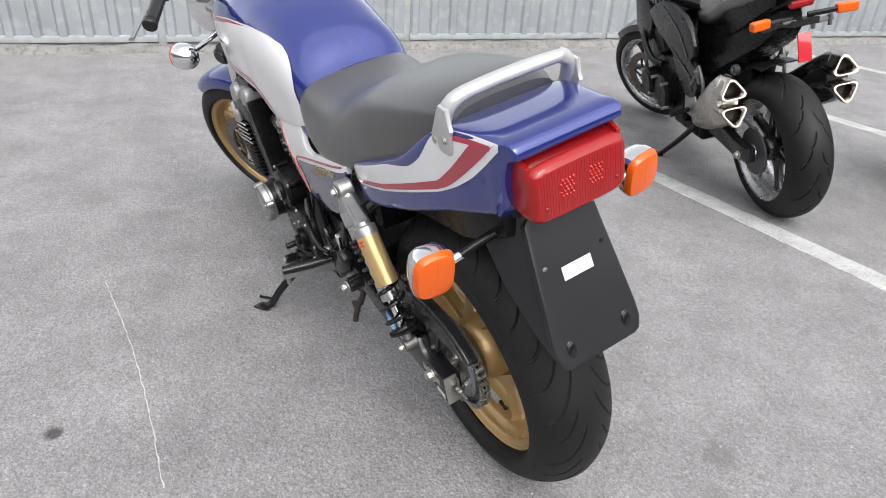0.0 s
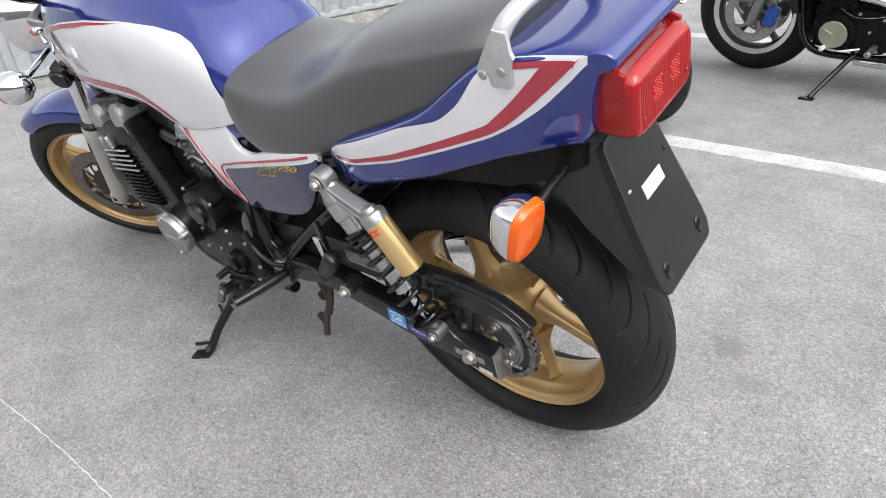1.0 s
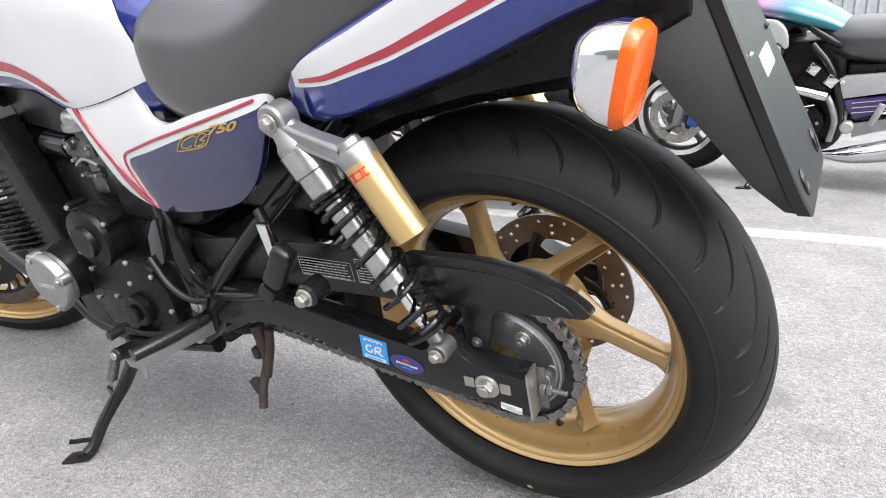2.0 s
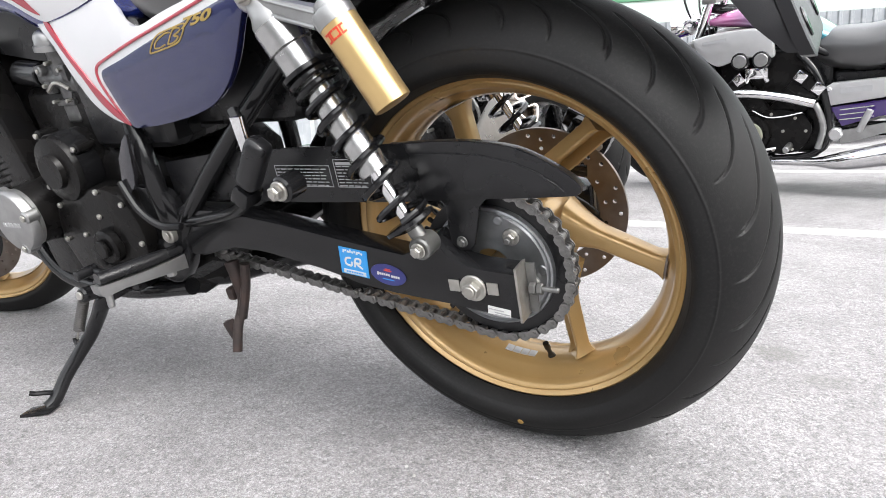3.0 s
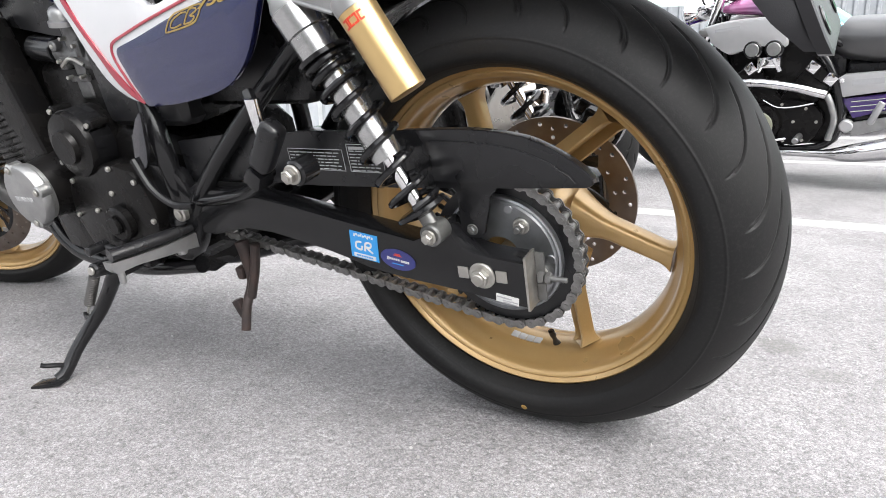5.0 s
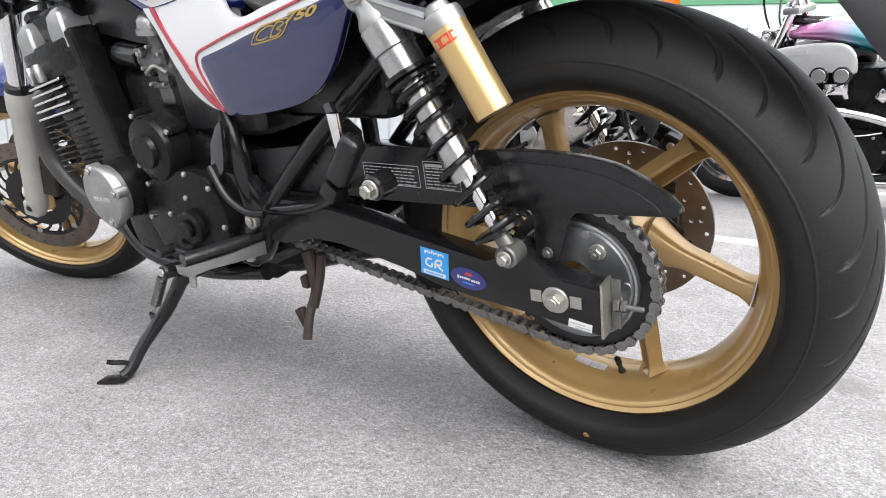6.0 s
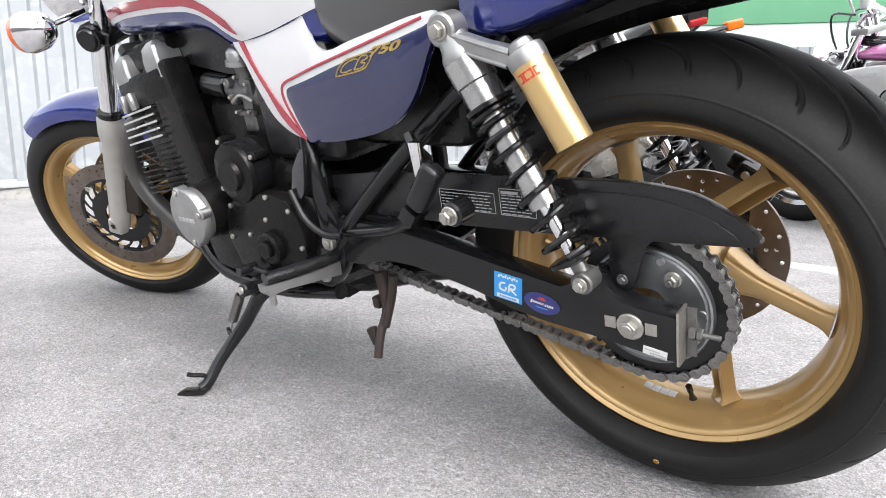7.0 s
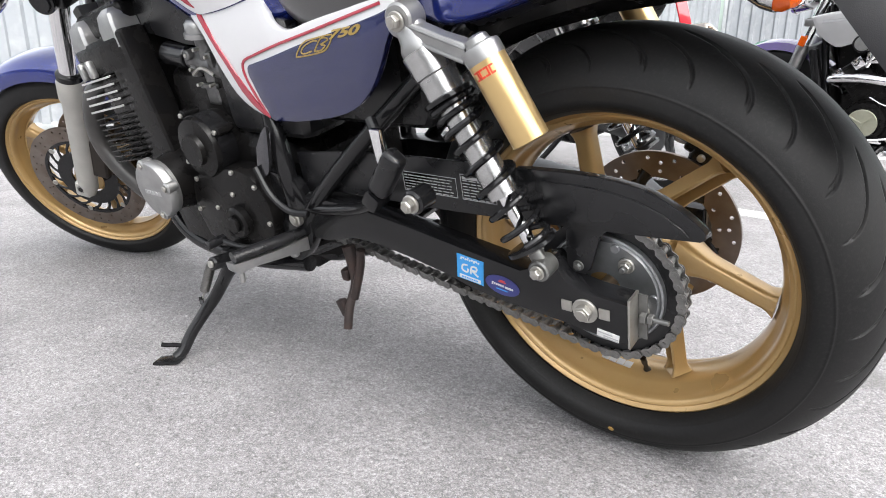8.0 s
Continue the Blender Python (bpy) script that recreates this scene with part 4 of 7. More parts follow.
for cy0 in (0.028, -0.022):
    for i in range(4):
        for j in range(5):
            part("prism", turned((-0.3112, cy0 - 0.012 + 0.006 * i + 0.003 * (j % 2), 0.832 + 0.006 * j), (-0.3136, cy0 - 0.012 + 0.006 * i + 0.003 * (j % 2), 0.832 + 0.006 * j), [(0, 0.0026), (1, 0.0008)], 6), PRISM, lamp)
for y in (0.062, -0.062):
    part("lens_screw", rod((-0.309, y, 0.822), (-0.3128, y, 0.822), 0.0035, 12, 0.001), DEEPRED, lamp)

# mudguard with number plate bracket
def guard_box(rows):
    """Rows of (x front, x back, z, half width behind, half width in front): box sections going down."""
    return loft([[(xf, -f, z), (xf, f, z), (xb + 0.006, w, z), (xb, w - 0.008, z), (xb, -w + 0.008, z), (xb + 0.006, -w, z)] for xf, xb, z, w, f in rows])


guard = part("rear_mudguard", guard_box([(-0.12, -0.238, 0.800, 0.060, 0.090), (-0.175, -0.262, 0.74, 0.064, 0.096), (-0.236, -0.294, 0.66, 0.072, 0.098), (-0.294, -0.330, 0.580, 0.081, 0.084), (-0.322, -0.338, 0.552, 0.078, 0.076)]), GUARDMAT, bike, "black plastic rear mudguard")

# coils, looms and the spine of the frame, all black, under the tank
part("frame_spine", loft([[(x, y, z) for y, z in ((-w, z0), (w, z0), (w, z1), (-w, z1))] for x, w, z0, z1 in ((0.62, 0.10, 0.62, 0.70), (0.76, 0.125, 0.64, 0.735), (0.92, 0.125, 0.67, 0.765), (1.06, 0.10, 0.67, 0.765), (1.15, 0.06, 0.68, 0.78))]), PLASTIC, bike)

part("inner_fender", loft([[(x, w * c, z0 + (z1 - z0) * d) for c, d in ((-1, 0.25), (-0.6, 0), (0.6, 0), (1, 0.25), (1, 0.9), (0.8, 1), (-0.8, 1), (-1, 0.9))] for x, w, z0, z1 in ((0.345, 0.085, 0.515, 0.69), (0.30, 0.100, 0.535, 0.69), (0.20, 0.105, 0.600, 0.70), (0.10, 0.100, 0.640, 0.715), (0.0, 0.098, 0.662, 0.74), (-0.12, 0.098, 0.676, 0.77), (-0.19, 0.096, 0.705, 0.79), (-0.235, 0.085, 0.735, 0.80))]), ENGBLACK, bike, "black plastic inner fender")
plate = []
for dx, inset in ((0.010, 0.0), (-0.002, 0.0), (-0.0035, 0.003), (-0.0035, 0.006)):
    outline = [(0.055, 0.775), (0.064, 0.765), (0.083, 0.590), (0.083, 0.566), (0.076, 0.549), (0.066, 0.545)]
    ring = [(y * (1 - inset / 0.08), z + inset * (1 if z < 0.66 else -1)) for y, z in outline]
    plate.append([(-0.248 - 0.42 * (0.775 - z) + dx, y, z) for y, z in ring + [(-y, z) for y, z in ring[::-1]]])
part("plate_face", loft(plate), GUARDMAT, guard, "flat black number plate bracket", 25.0)
on_plate = lambda y, z, proud: (-0.2515 - 0.42 * (0.775 - z) - proud, y, z - 0.42 * proud)
label = part("paper_label", box(*on_plate(0.0, 0.682, 0.0008), 0.0012, 0.056, 0.022, 0.0, (0, 22.8, 0)), STICKWHITE, guard, "white printed label")
for dz, w in ((0.005, 0.044), (-0.0005, 0.034), (-0.006, 0.040)):
    part("print_line", box(*on_plate(0.0, 0.682 + dz, 0.0017), 0.0006, w, 0.0012, 0.0, (0, 22.8, 0)), PRINTGREY, label)
for y in (0.055, -0.055):
    part("plate_bolt", rod(on_plate(y, 0.700, -0.002), on_plate(y, 0.700, 0.002), 0.0042, 12, 0.001), STEEL if y > 0 else BLACK, guard)
    # no hole is cut: a black patch gives its dark inside
    part("plate_slot", moved(rod((0, 0, -0.002), (0, 0, 0.002), 0.0085, 16, 0.001), Matrix.Translation(on_plate(y, 0.575, 0.0)) @ pose(0, 0, 0, 0, -67, 0) @ Matrix.Diagonal((1.7, 1, 1, 1))), BLACK, guard, "black patch in place of a slotted hole")
inner = tube([(0.24, 0, 0.645), (0.14, 0, 0.672), (0.0, 0, 0.712), (-0.12, 0, 0.750), (-0.24, 0, 0.785)], [0.105, 0.12, 0.115, 0.095, 0.075], 16, 5, 0.22, (0, 0, 1))
part("under_tray", inner, PLASTIC, bike, "black plastic under tray")


def rear_indicator(side):
    """A chrome cup with an amber lens and a stem."""
    c = Vector((-0.210, 0.203 * side, 0.731))
    rings = []
    for dx, w, h in ((0.042, 0.010, 0.014), (0.036, 0.022, 0.028), (0.024, 0.030, 0.037), (0.008, 0.0345, 0.0425), (-0.003, 0.035, 0.0435)):
        rings.append([(c.x + dx, c.y + w * math.copysign(abs(math.cos(a)) ** 0.6, math.cos(a)), c.z + h * math.copysign(abs(math.sin(a)) ** 0.6, math.sin(a))) for a in (2 * math.pi * k / 28 for k in range(28))])
    lens = []
    for dx, w, h in ((-0.002, 0.034, 0.0425), (-0.008, 0.0335, 0.042), (-0.0135, 0.030, 0.038), (-0.0155, 0.022, 0.029)):
        lens.append([(c.x + dx, c.y + w * math.copysign(abs(math.cos(a)) ** 0.6, math.cos(a)), c.z + h * math.copysign(abs(math.sin(a)) ** 0.6, math.sin(a))) for a in (2 * math.pi * k / 28 for k in range(28))])
    turn = Matrix.Translation(c) @ pose(0, 0, 0, 6 * side, -12, -3 * side) @ Matrix.Scale(1.0, 4) @ Matrix.Translation(-c)
    ind = part("rear_indicator", moved(loft(rings), turn), CHROME, bike, "chrome indicator with amber lens")
    glass = part("lens", moved(loft(lens), turn), AMBER, ind, "amber lens")
    for k in range(11):
        y = c.y - 0.025 + 0.005 * k
        h = 0.033 if abs(k - 5) < 5 else 0.026
        part("lens_rib", moved(rod((c.x - 0.0146 + 0.0006 * abs(k - 5), y, c.z - h), (c.x - 0.0146 + 0.0006 * abs(k - 5), y, c.z + h), 0.0013, 6), turn), AMBER, glass)
    part("stem", tube([(-0.206, 0.172 * side, 0.731), (-0.207, 0.150 * side, 0.735)], 0.0075, 12, 2), CHROME, ind)
    part("stalk", tube([(-0.207, 0.152 * side, 0.735), (-0.208, 0.12 * side, 0.742), (-0.21, 0.06 * side, 0.750)], 0.0075, 12, 4), ENGBLACK, ind, "black rubber stalk")


rear_indicator(1)
rear_indicator(-1)

# grab rail
rail_pts = [(-0.146, 0.1125, 0.912), (-0.151, 0.112, 0.924), (-0.159, 0.106, 0.944), (-0.166, 0.090, 0.957), (-0.168, 0.055, 0.961), (-0.168, 0.0, 0.962)]
rail_pts += [(x, -y, z) for x, y, z in rail_pts[-2::-1]]
grab = part("grab_rail", tube(rail_pts, [0.0125, 0.0135, 0.0130, 0.012, 0.0125, 0.013, 0.0125, 0.012, 0.0130, 0.0135, 0.0125], 14, 6, 0.8, (0, 1, 0.3)), ALUPAINT, bike, "silver painted grab rail")
for side in (1, -1):
    foot = slab([(-0.1125, 0.8715), (-0.1105, 0.8745), (-0.1175, 0.893), (-0.130, 0.914), (-0.142, 0.934), (-0.152, 0.949), (-0.172, 0.946), (-0.174, 0.922), (-0.1775, 0.914), (-0.1715, 0.906), (-0.1700, 0.8795), (-0.1660, 0.8735)], 0.1125, 0.1205, 0.003)
    if side < 0:
        mirrored(foot)
    part("foot", foot, ALUPAINT, grab)
    for x, z in ((-0.129, 0.889), (-0.157, 0.896)):
        part("bolt", join(rod((x, 0.1195 * side, z), (x, 0.1225 * side, z), 0.0065, 16, 0.001), rod((x, 0.1225 * side, z), (x, 0.1232 * side, z), 0.0035, 6)), STEEL, grab)

# rear shocks
def shock(side):
    y = 0.174 * side
    top, low = Vector((0.210, y, 0.684)), Vector((0.048, y, 0.379))
    d = (low - top).normalized()
    L = (low - top).length
    at = lambda f: top + d * L * f
    eye = join(rod((top.x, y - 0.016, top.z), (top.x, y + 0.016, top.z), 0.021, 24, 0.003), turned(top, at(0.13), [(0, 0.016), (0.55, 0.021), (0.75, 0.0255), (1, 0.0255)]))
    sh = part("rear_shock", eye, ALU, bike, "gold and silver rear shock with external reservoir")
    out = 0.017 if side > 0 else -0.017
    part("top_bolt", hexbolt((top.x, y + out, top.z), 0.009, 0.010, (0, side, 0)), STEEL, sh)
    part("spring_seat", turned(at(0.12), at(0.30), [(0, 0.0275), (0.50, 0.0275), (0.53, 0.0250), (1, 0.0255)], 32), DAMPER, sh)
    part("adjuster", turned(at(0.29), at(0.315), [(0, 0.026), (0.2, 0.033), (0.8, 0.033), (1, 0.026)], 28), BLACK, sh)
    part("damper_body", turned(at(0.30), at(0.70), [(0, 0.0195), (1, 0.0195)], 24), DAMPER, sh)
    part("damper_rod", turned(at(0.69), at(0.93), [(0, 0.0085), (1, 0.0085)], 16), CHROME, sh)
    u = d.orthogonal().normalized()
    v = d.cross(u)
    pts = []
    turns, n = 8.3, 200
    for i in range(n + 1):
        q = i / n
        f = 0.32 + 0.57 * (0.55 * q + 0.75 * q * q - 0.30 * q ** 5)
        a = 2 * math.pi * turns * (1 - 0.0 * q) * (q ** 0.86)
        pts.append(at(f) + 0.0276 * (math.cos(a) * u + math.sin(a) * v))
    part("spring", tube(pts, 0.0043, 8, 1), BLACK, sh, "black coil spring")
    part("lower_seat", turned(at(0.895), at(0.930), [(0, 0.026), (0.15, 0.0325), (0.55, 0.0325), (0.7, 0.026), (1, 0.014)], 32), BLACK, sh)
    part("lower_eye", join(rod((low.x, y - 0.015, low.z), (low.x, y + 0.015, low.z), 0.0145, 24, 0.002), rod(at(0.92), low, 0.010, 14)), DULLSTEEL, sh)
    part("lower_bolt", hexbolt((low.x, y + out * 0.95, low.z), 0.0072, 0.009, (0, side, 0)), STEEL, sh)
    # reservoir
    rt, rb = Vector((0.103, 0.190 * side, 0.667)), Vector((0.041, 0.190 * side, 0.552))
    can = part("reservoir", turned(rt.lerp(rb, 0.22), rb, [(0, 0.0222), (0.96, 0.0222), (0.985, 0.0222), (1, 0.019)], 36), GOLDCAN, sh, "gold anodised reservoir can")
    part("cap", turned(rt, rt.lerp(rb, 0.225), [(0, 0.008), (0.10, 0.0135), (0.34, 0.0150), (0.42, 0.0215), (0.55, 0.0230), (1, 0.0230)], 36), ALU, can)
    def bar(p0, p1, w, h):
        q = (p1 - p0).normalized()
        n1 = Vector((0, 1, 0))
        n2 = q.cross(n1).normalized()
        return loft([[c + n1 * (w * i * f) + n2 * (h * j * f) for i, j in ((-1, -0.7), (-0.7, -1), (0.7, -1), (1, -0.7), (1, 0.7), (0.7, 1), (-0.7, 1), (-1, 0.7))] for c, f in ((p0, 1.0), (p0.lerp(p1, 0.5), 0.9), (p1, 1.05))])
    p0, p1 = at(0.05) + Vector((-0.004, 0.002 * side, 0.002)), rt + Vector((0.010, -0.006 * side, -0.020))
    br = part("bridge", bar(p0, p1, 0.013, 0.011), ALU, sh)
    for o in (0.0075, -0.0075):
        nn = (p1 - p0).normalized().cross(Vector((0, 1, 0))).normalized() * o
        part("bridge_rib", tube([p0 + nn + Vector((0, 0.011 * side, 0)), p1 + nn + Vector((0, 0.012 * side, 0))], 0.0032, 8, 1), ALU, br)
    rd = (rb - rt).normalized()
    face = Vector((-0.35, side, 0.0))
    face = (face - rd * face.dot(rd)).normalized()
    right = -face.cross(rd).normalized() if side > 0 else -face.cross(rd).normalized()
    # brand mark: slanted red bars wrapped on the can
    for i in range(4):
        a = -0.55 + i * 0.30
        nrm = (face * math.cos(a) - rd.cross(face) * math.sin(a)).normalized()
        tan = nrm.cross(rd)
        c = rt.lerp(rb, 0.315) + nrm * 0.02235
        m = Matrix((( *tan, 0), (*rd, 0), (*nrm, 0), (0, 0, 0, 1))).transposed()
        m.translation = c
        b = join(box(0, -0.0042, 0, 0.0058, 0.0022, 0.0005, 0), box(0, 0.0042, 0, 0.0058, 0.0022, 0.0005, 0), box(-0.0018 if i % 2 else 0.0018, 0, 0, 0.0020, 0.0105, 0.0005, 0))
        part("mark_bar", moved(b, m), PRINTRED, can)


shock(1)
shock(-1)

# swing arm
def arm(side):
    out = [(0.565, 0.395), (0.50, 0.402), (0.40, 0.402), (0.29, 0.386), (0.19, 0.3695), (0.095, 0.3545), (0.078, 0.362), (0.066, 0.376), (0.048, 0.381), (0.040, 0.374), (0.034, 0.362), (0.024, 0.353), (0.010, 0.347), (-0.010, 0.343), (-0.056, 0.340), (-0.056, 0.279), (-0.011, 0.283), (0.035, 0.289), (0.119, 0.296), (0.175, 0.304), (0.20, 0.312), (0.235, 0.321), (0.29, 0.332), (0.345, 0.341), (0.40, 0.343), (0.47, 0.325), (0.565, 0.325)]
    b = slab(out, 0.122, 0.160, 0.004)
    if side < 0:
        mirrored(b)
    a = part("swing_arm", b, BLACK, bike, "satin black box section swing arm")
    s = side
    part("axle_nut", join(rod((0, 0.160 * s, RR), (0, 0.164 * s, RR), 0.0175, 28, 0.001), rod((0, 0.164 * s, RR), (0, 0.173 * s, RR), 0.0115, 6, 0.001), rod((0, 0.173 * s, RR), (0, 0.176 * s, RR), 0.008, 16, 0.001)), STEEL, a)
    for dx in (0.026, -0.026):
        part("index_plate", box(dx, 0.1613 * s, RR + 0.001, 0.015, 0.002, 0.016, 0.0015), STEEL, a)
    part("end_plate", slab([(-0.0565, 0.348), (-0.0600, 0.349), (-0.0600, 0.276), (-0.0565, 0.276)], 0.134 * s, 0.162 * s, 0.001), STEEL, a)
    part("gusset", box(-0.066, 0.136 * s, 0.312, 0.012, 0.003, 0.066, 0.001), DULLSTEEL, a)
    part("adjuster_bolt", join(rod((-0.062, 0.138 * s, 0.312), (-0.100, 0.138 * s, 0.312), 0.0034, 12, 0.001), rod((-0.064, 0.138 * s, 0.312), (-0.072, 0.138 * s, 0.312), 0.0085, 6, 0.001), rod((-0.073, 0.138 * s, 0.312), (-0.080, 0.138 * s, 0.312), 0.0075, 6, 0.001)), DULLSTEEL, a)
    return a


arm_l = arm(1)
arm(-1)
part("cross_tube", rod((0.36, -0.125, 0.365), (0.36, 0.125, 0.365), 0.032, 20), BLACK, bike)
part("rear_axle", rod((0, -0.17, RR), (0, 0.165, RR), 0.010, 16), STEEL, bike)


def on_arm(x, z, y=0.1603):
    """A pose on the arm's outer face: x to the rear, y up."""
    return Matrix(((-1, 0, 0, x), (0, 0, 1, y), (0, 1, 0, z), (0, 0, 0, 1))) @ Matrix.Rotation(-radians(7), 4, "Z")


st = part("blue_sticker", moved(box(0, 0, 0.0004, 0.045, 0.040, 0.0008, 0), on_arm(0.176, 0.338)), STICKBLUE, arm_l, "blue square sticker with white emblem")
part("white_band", moved(box(0, -0.0155, 0.001, 0.036, 0.006, 0.0006, 0), on_arm(0.176, 0.338)), STICKWHITE, st)
for pts, r in (([(-0.004, 0.006, 0.001), (-0.012, 0.004, 0.001), (-0.013, -0.004, 0.001), (-0.005, -0.006, 0.001), (-0.003, 0.0, 0.001)], 0.0016), ([(0.001, -0.007, 0.001), (0.003, 0.005, 0.001), (0.011, 0.006, 0.001), (0.010, 0.0, 0.001), (0.004, -0.001, 0.001), (0.014, -0.008, 0.001)], 0.0016)):
    part("emblem_stroke", moved(tube(pts, r, 6, 5, 0.3, (0, 0, 1)), on_arm(0.176, 0.338)), STICKWHITE, st)
for k in range(9):
    part("script_dash", moved(box(-0.0145 + 0.0036 * k, 0.0155 + (0.0008 if k % 2 else -0.0006), 0.001, 0.0026, 0.0030 if k % 3 else 0.0046, 0.0005, 0, (0, 0, -18)), on_arm(0.176, 0.338)), STICKWHITE, st)
for k in range(7):
    part("small_print", moved(box(-0.012 + 0.004 * k, -0.0155, 0.0014, 0.0028, 0.0026, 0.0004, 0), on_arm(0.176, 0.338)), STICKBLUE, st)
ov = part("oval_sticker", moved(rod((0, 0, 0), (0, 0, 0.0009), 0.02, 40), on_arm(0.124, 0.324) @ Matrix.Diagonal((1.36, 0.76, 1, 1))), STICKNAVY, arm_l, "navy oval sticker with white script bars")
for k in range(6):
    part("script_bar", moved(box(-0.0155 + 0.0034 * k, -0.0002, 0.0011, 0.0024, 0.0048 if k == 0 else 0.0030, 0.0005, 0, (0, 0, -12)), on_arm(0.124, 0.324)), STICKWHITE, ov)
for k in range(4):
    part("block_bar", moved(box(0.0060 + 0.0034 * k, -0.0010, 0.0011, 0.0026, 0.0032, 0.0005, 0), on_arm(0.124, 0.324)), STICKWHITE, ov)
for w, dz, mt in ((0.012, 0.0060, PRINTRED), (0.008, 0.0082, PRINTRED), (0.018, -0.0068, STICKBLUE)):
    part("script_bar", moved(box(0.0, dz, 0.0011, w, 0.0014, 0.0005, 0), on_arm(0.124, 0.324)), mt, ov)
sm = part("small_label", moved(box(0, 0, 0.0004, 0.030, 0.011, 0.0008, 0), on_arm(-0.030, 0.288)), STICKWHITE, arm_l, "small white printed label")
for dz in (0.0028, -0.001, -0.004):
    part("print_line", moved(box(-0.004 if dz > 0 else 0.004, dz, 0.001, 0.020, 0.0015, 0.0005, 0), on_arm(-0.030, 0.287)), PRINTGREY, sm)

# chain guard
gp = [(0.10, 0.492), (0.037, 0.4945), (-0.012, 0.494), (-0.062, 0.487), (-0.091, 0.4755), (-0.117, 0.460), (-0.131, 0.449), (-0.1375, 0.441), (-0.1375, 0.435), (-0.132, 0.431), (-0.09, 0.428), (-0.039, 0.425), (0.04, 0.421), (0.10, 0.417)]
cg = part("chain_guard", slab(gp, 0.1345, 0.1395, 0.002, 1), PLASTIC, bike, "black plastic chain guard")
rim_pts = [(x, z) for x, z in gp[:8]]
top_b = loft([[(x, 0.118, z - 0.006), (x, 0.127, z - 0.001), (x, 0.1365, z - 0.0005), (x, 0.1365, z - 0.005), (x, 0.118, z - 0.010)] for x, z in ((p.x, p.z) for p in smooth_path([(x, 0, z) for x, z in rim_pts], 4))])
part("guard_top", top_b, PLASTIC, cg)
face = [(0.060, 0.480), (0.020, 0.481), (-0.020, 0.479), (-0.060, 0.471), (-0.090, 0.459), (-0.112, 0.445), (-0.120, 0.4365), (-0.09, 0.4325), (-0.04, 0.4305), (0.030, 0.429), (0.060, 0.430)]
part("guard_face", slab(face, 0.1385, 0.1425, 0.0028, 1), PLASTIC, cg, "raised black guard face", 50.0)
part("guard_front", slab([(0.52, 0.470), (0.40, 0.484), (0.25, 0.490), (0.10, 0.492), (0.10, 0.417), (0.25, 0.412), (0.40, 0.412), (0.52, 0.402)], 0.134, 0.139, 0.002), PLASTIC, cg)
part("bracket", slab([(0.046, 0.426), (0.036, 0.412), (0.037, 0.383), (0.036, 0.362), (0.030, 0.354), (0.012, 0.354), (0.004, 0.362), (-0.003, 0.386), (-0.010, 0.412), (-0.024, 0.427)], 0.128, 0.1345, 0.002), PLASTIC, cg)
part("bracket_bolt", hexbolt((0.020, 0.1345, 0.366), 0.0055, 0.006), DULLSTEEL, cg)
rng = random.Random(21)
for x0, x1, z0, z1, rows_n, head in ((0.292, 0.196, 0.466, 0.436, 6, False), (0.188, 0.132, 0.474, 0.436, 8, True)):
    lb = part("warning_label", slab([(x0, z0), (x1, z0), (x1, z1), (x0, z1)], 0.139, 0.1396, 0), BLACK, cg, "black label with white print")
    bars = [(x0, z0, x1, z0 - 0.0009), (x0, z1 + 0.0009, x1, z1), (x0, z0, x0 - 0.0009, z1), (x1 + 0.0009, z0, x1, z1)]
    for i in range(rows_n):
        z = z0 - 0.003 + (z1 - z0 + 0.003) * (i + 0.35) / rows_n
        if head and i == 0:
            bars.append((x0 - 0.003, z + 0.001, x0 - 0.030, z - 0.0032))
            continue
        x = x0 - 0.003
        while x > x1 + 0.010:
            w = rng.uniform(0.004, 0.013)
            bars.append((x, z, max(x - w, x1 + 0.003), z - 0.0013))
            x -= w + 0.0022
    b = join(*[slab([(xa, za), (xb, za), (xb, zb), (xa, zb)], 0.1396, 0.1399, 0) for xa, za, xb, zb in bars])
    part("print", b, PRINTGREY, lb, "rows of small grey print")

# sprocket and chain
SY = 0.098
prof = [(0.026, 0.008), (0.036, 0.006), (0.066, 0.010), (0.074, 0.0105), (0.0765, 0.008), (0.079, 0.0105), (0.0815, 0.009), (0.083, 0.003), (0.083, -0.003), (0.026, -0.006)]
spr = part("sprocket", ring_lathe(0, SY, RR, [(0.083, 0.003), (0.0985, 0.003), (0.0985, -0.003), (0.083, -0.003)], 90), PLASTIC, bike, "rear sprocket on an alloy carrier")
part("carrier", ring_lathe(0, SY, RR, prof, 64), SPROCKET, spr)
for k in range(42):
    a = 2 * math.pi * k / 42
    c = Vector((0.1015 * math.cos(a), SY, RR + 0.1015 * math.sin(a)))
    part("tooth", box(c.x, c.y, c.z, 0.011, 0.0055, 0.007, 0.0018, (0, -math.degrees(a), 0), 1), BLACK, spr)
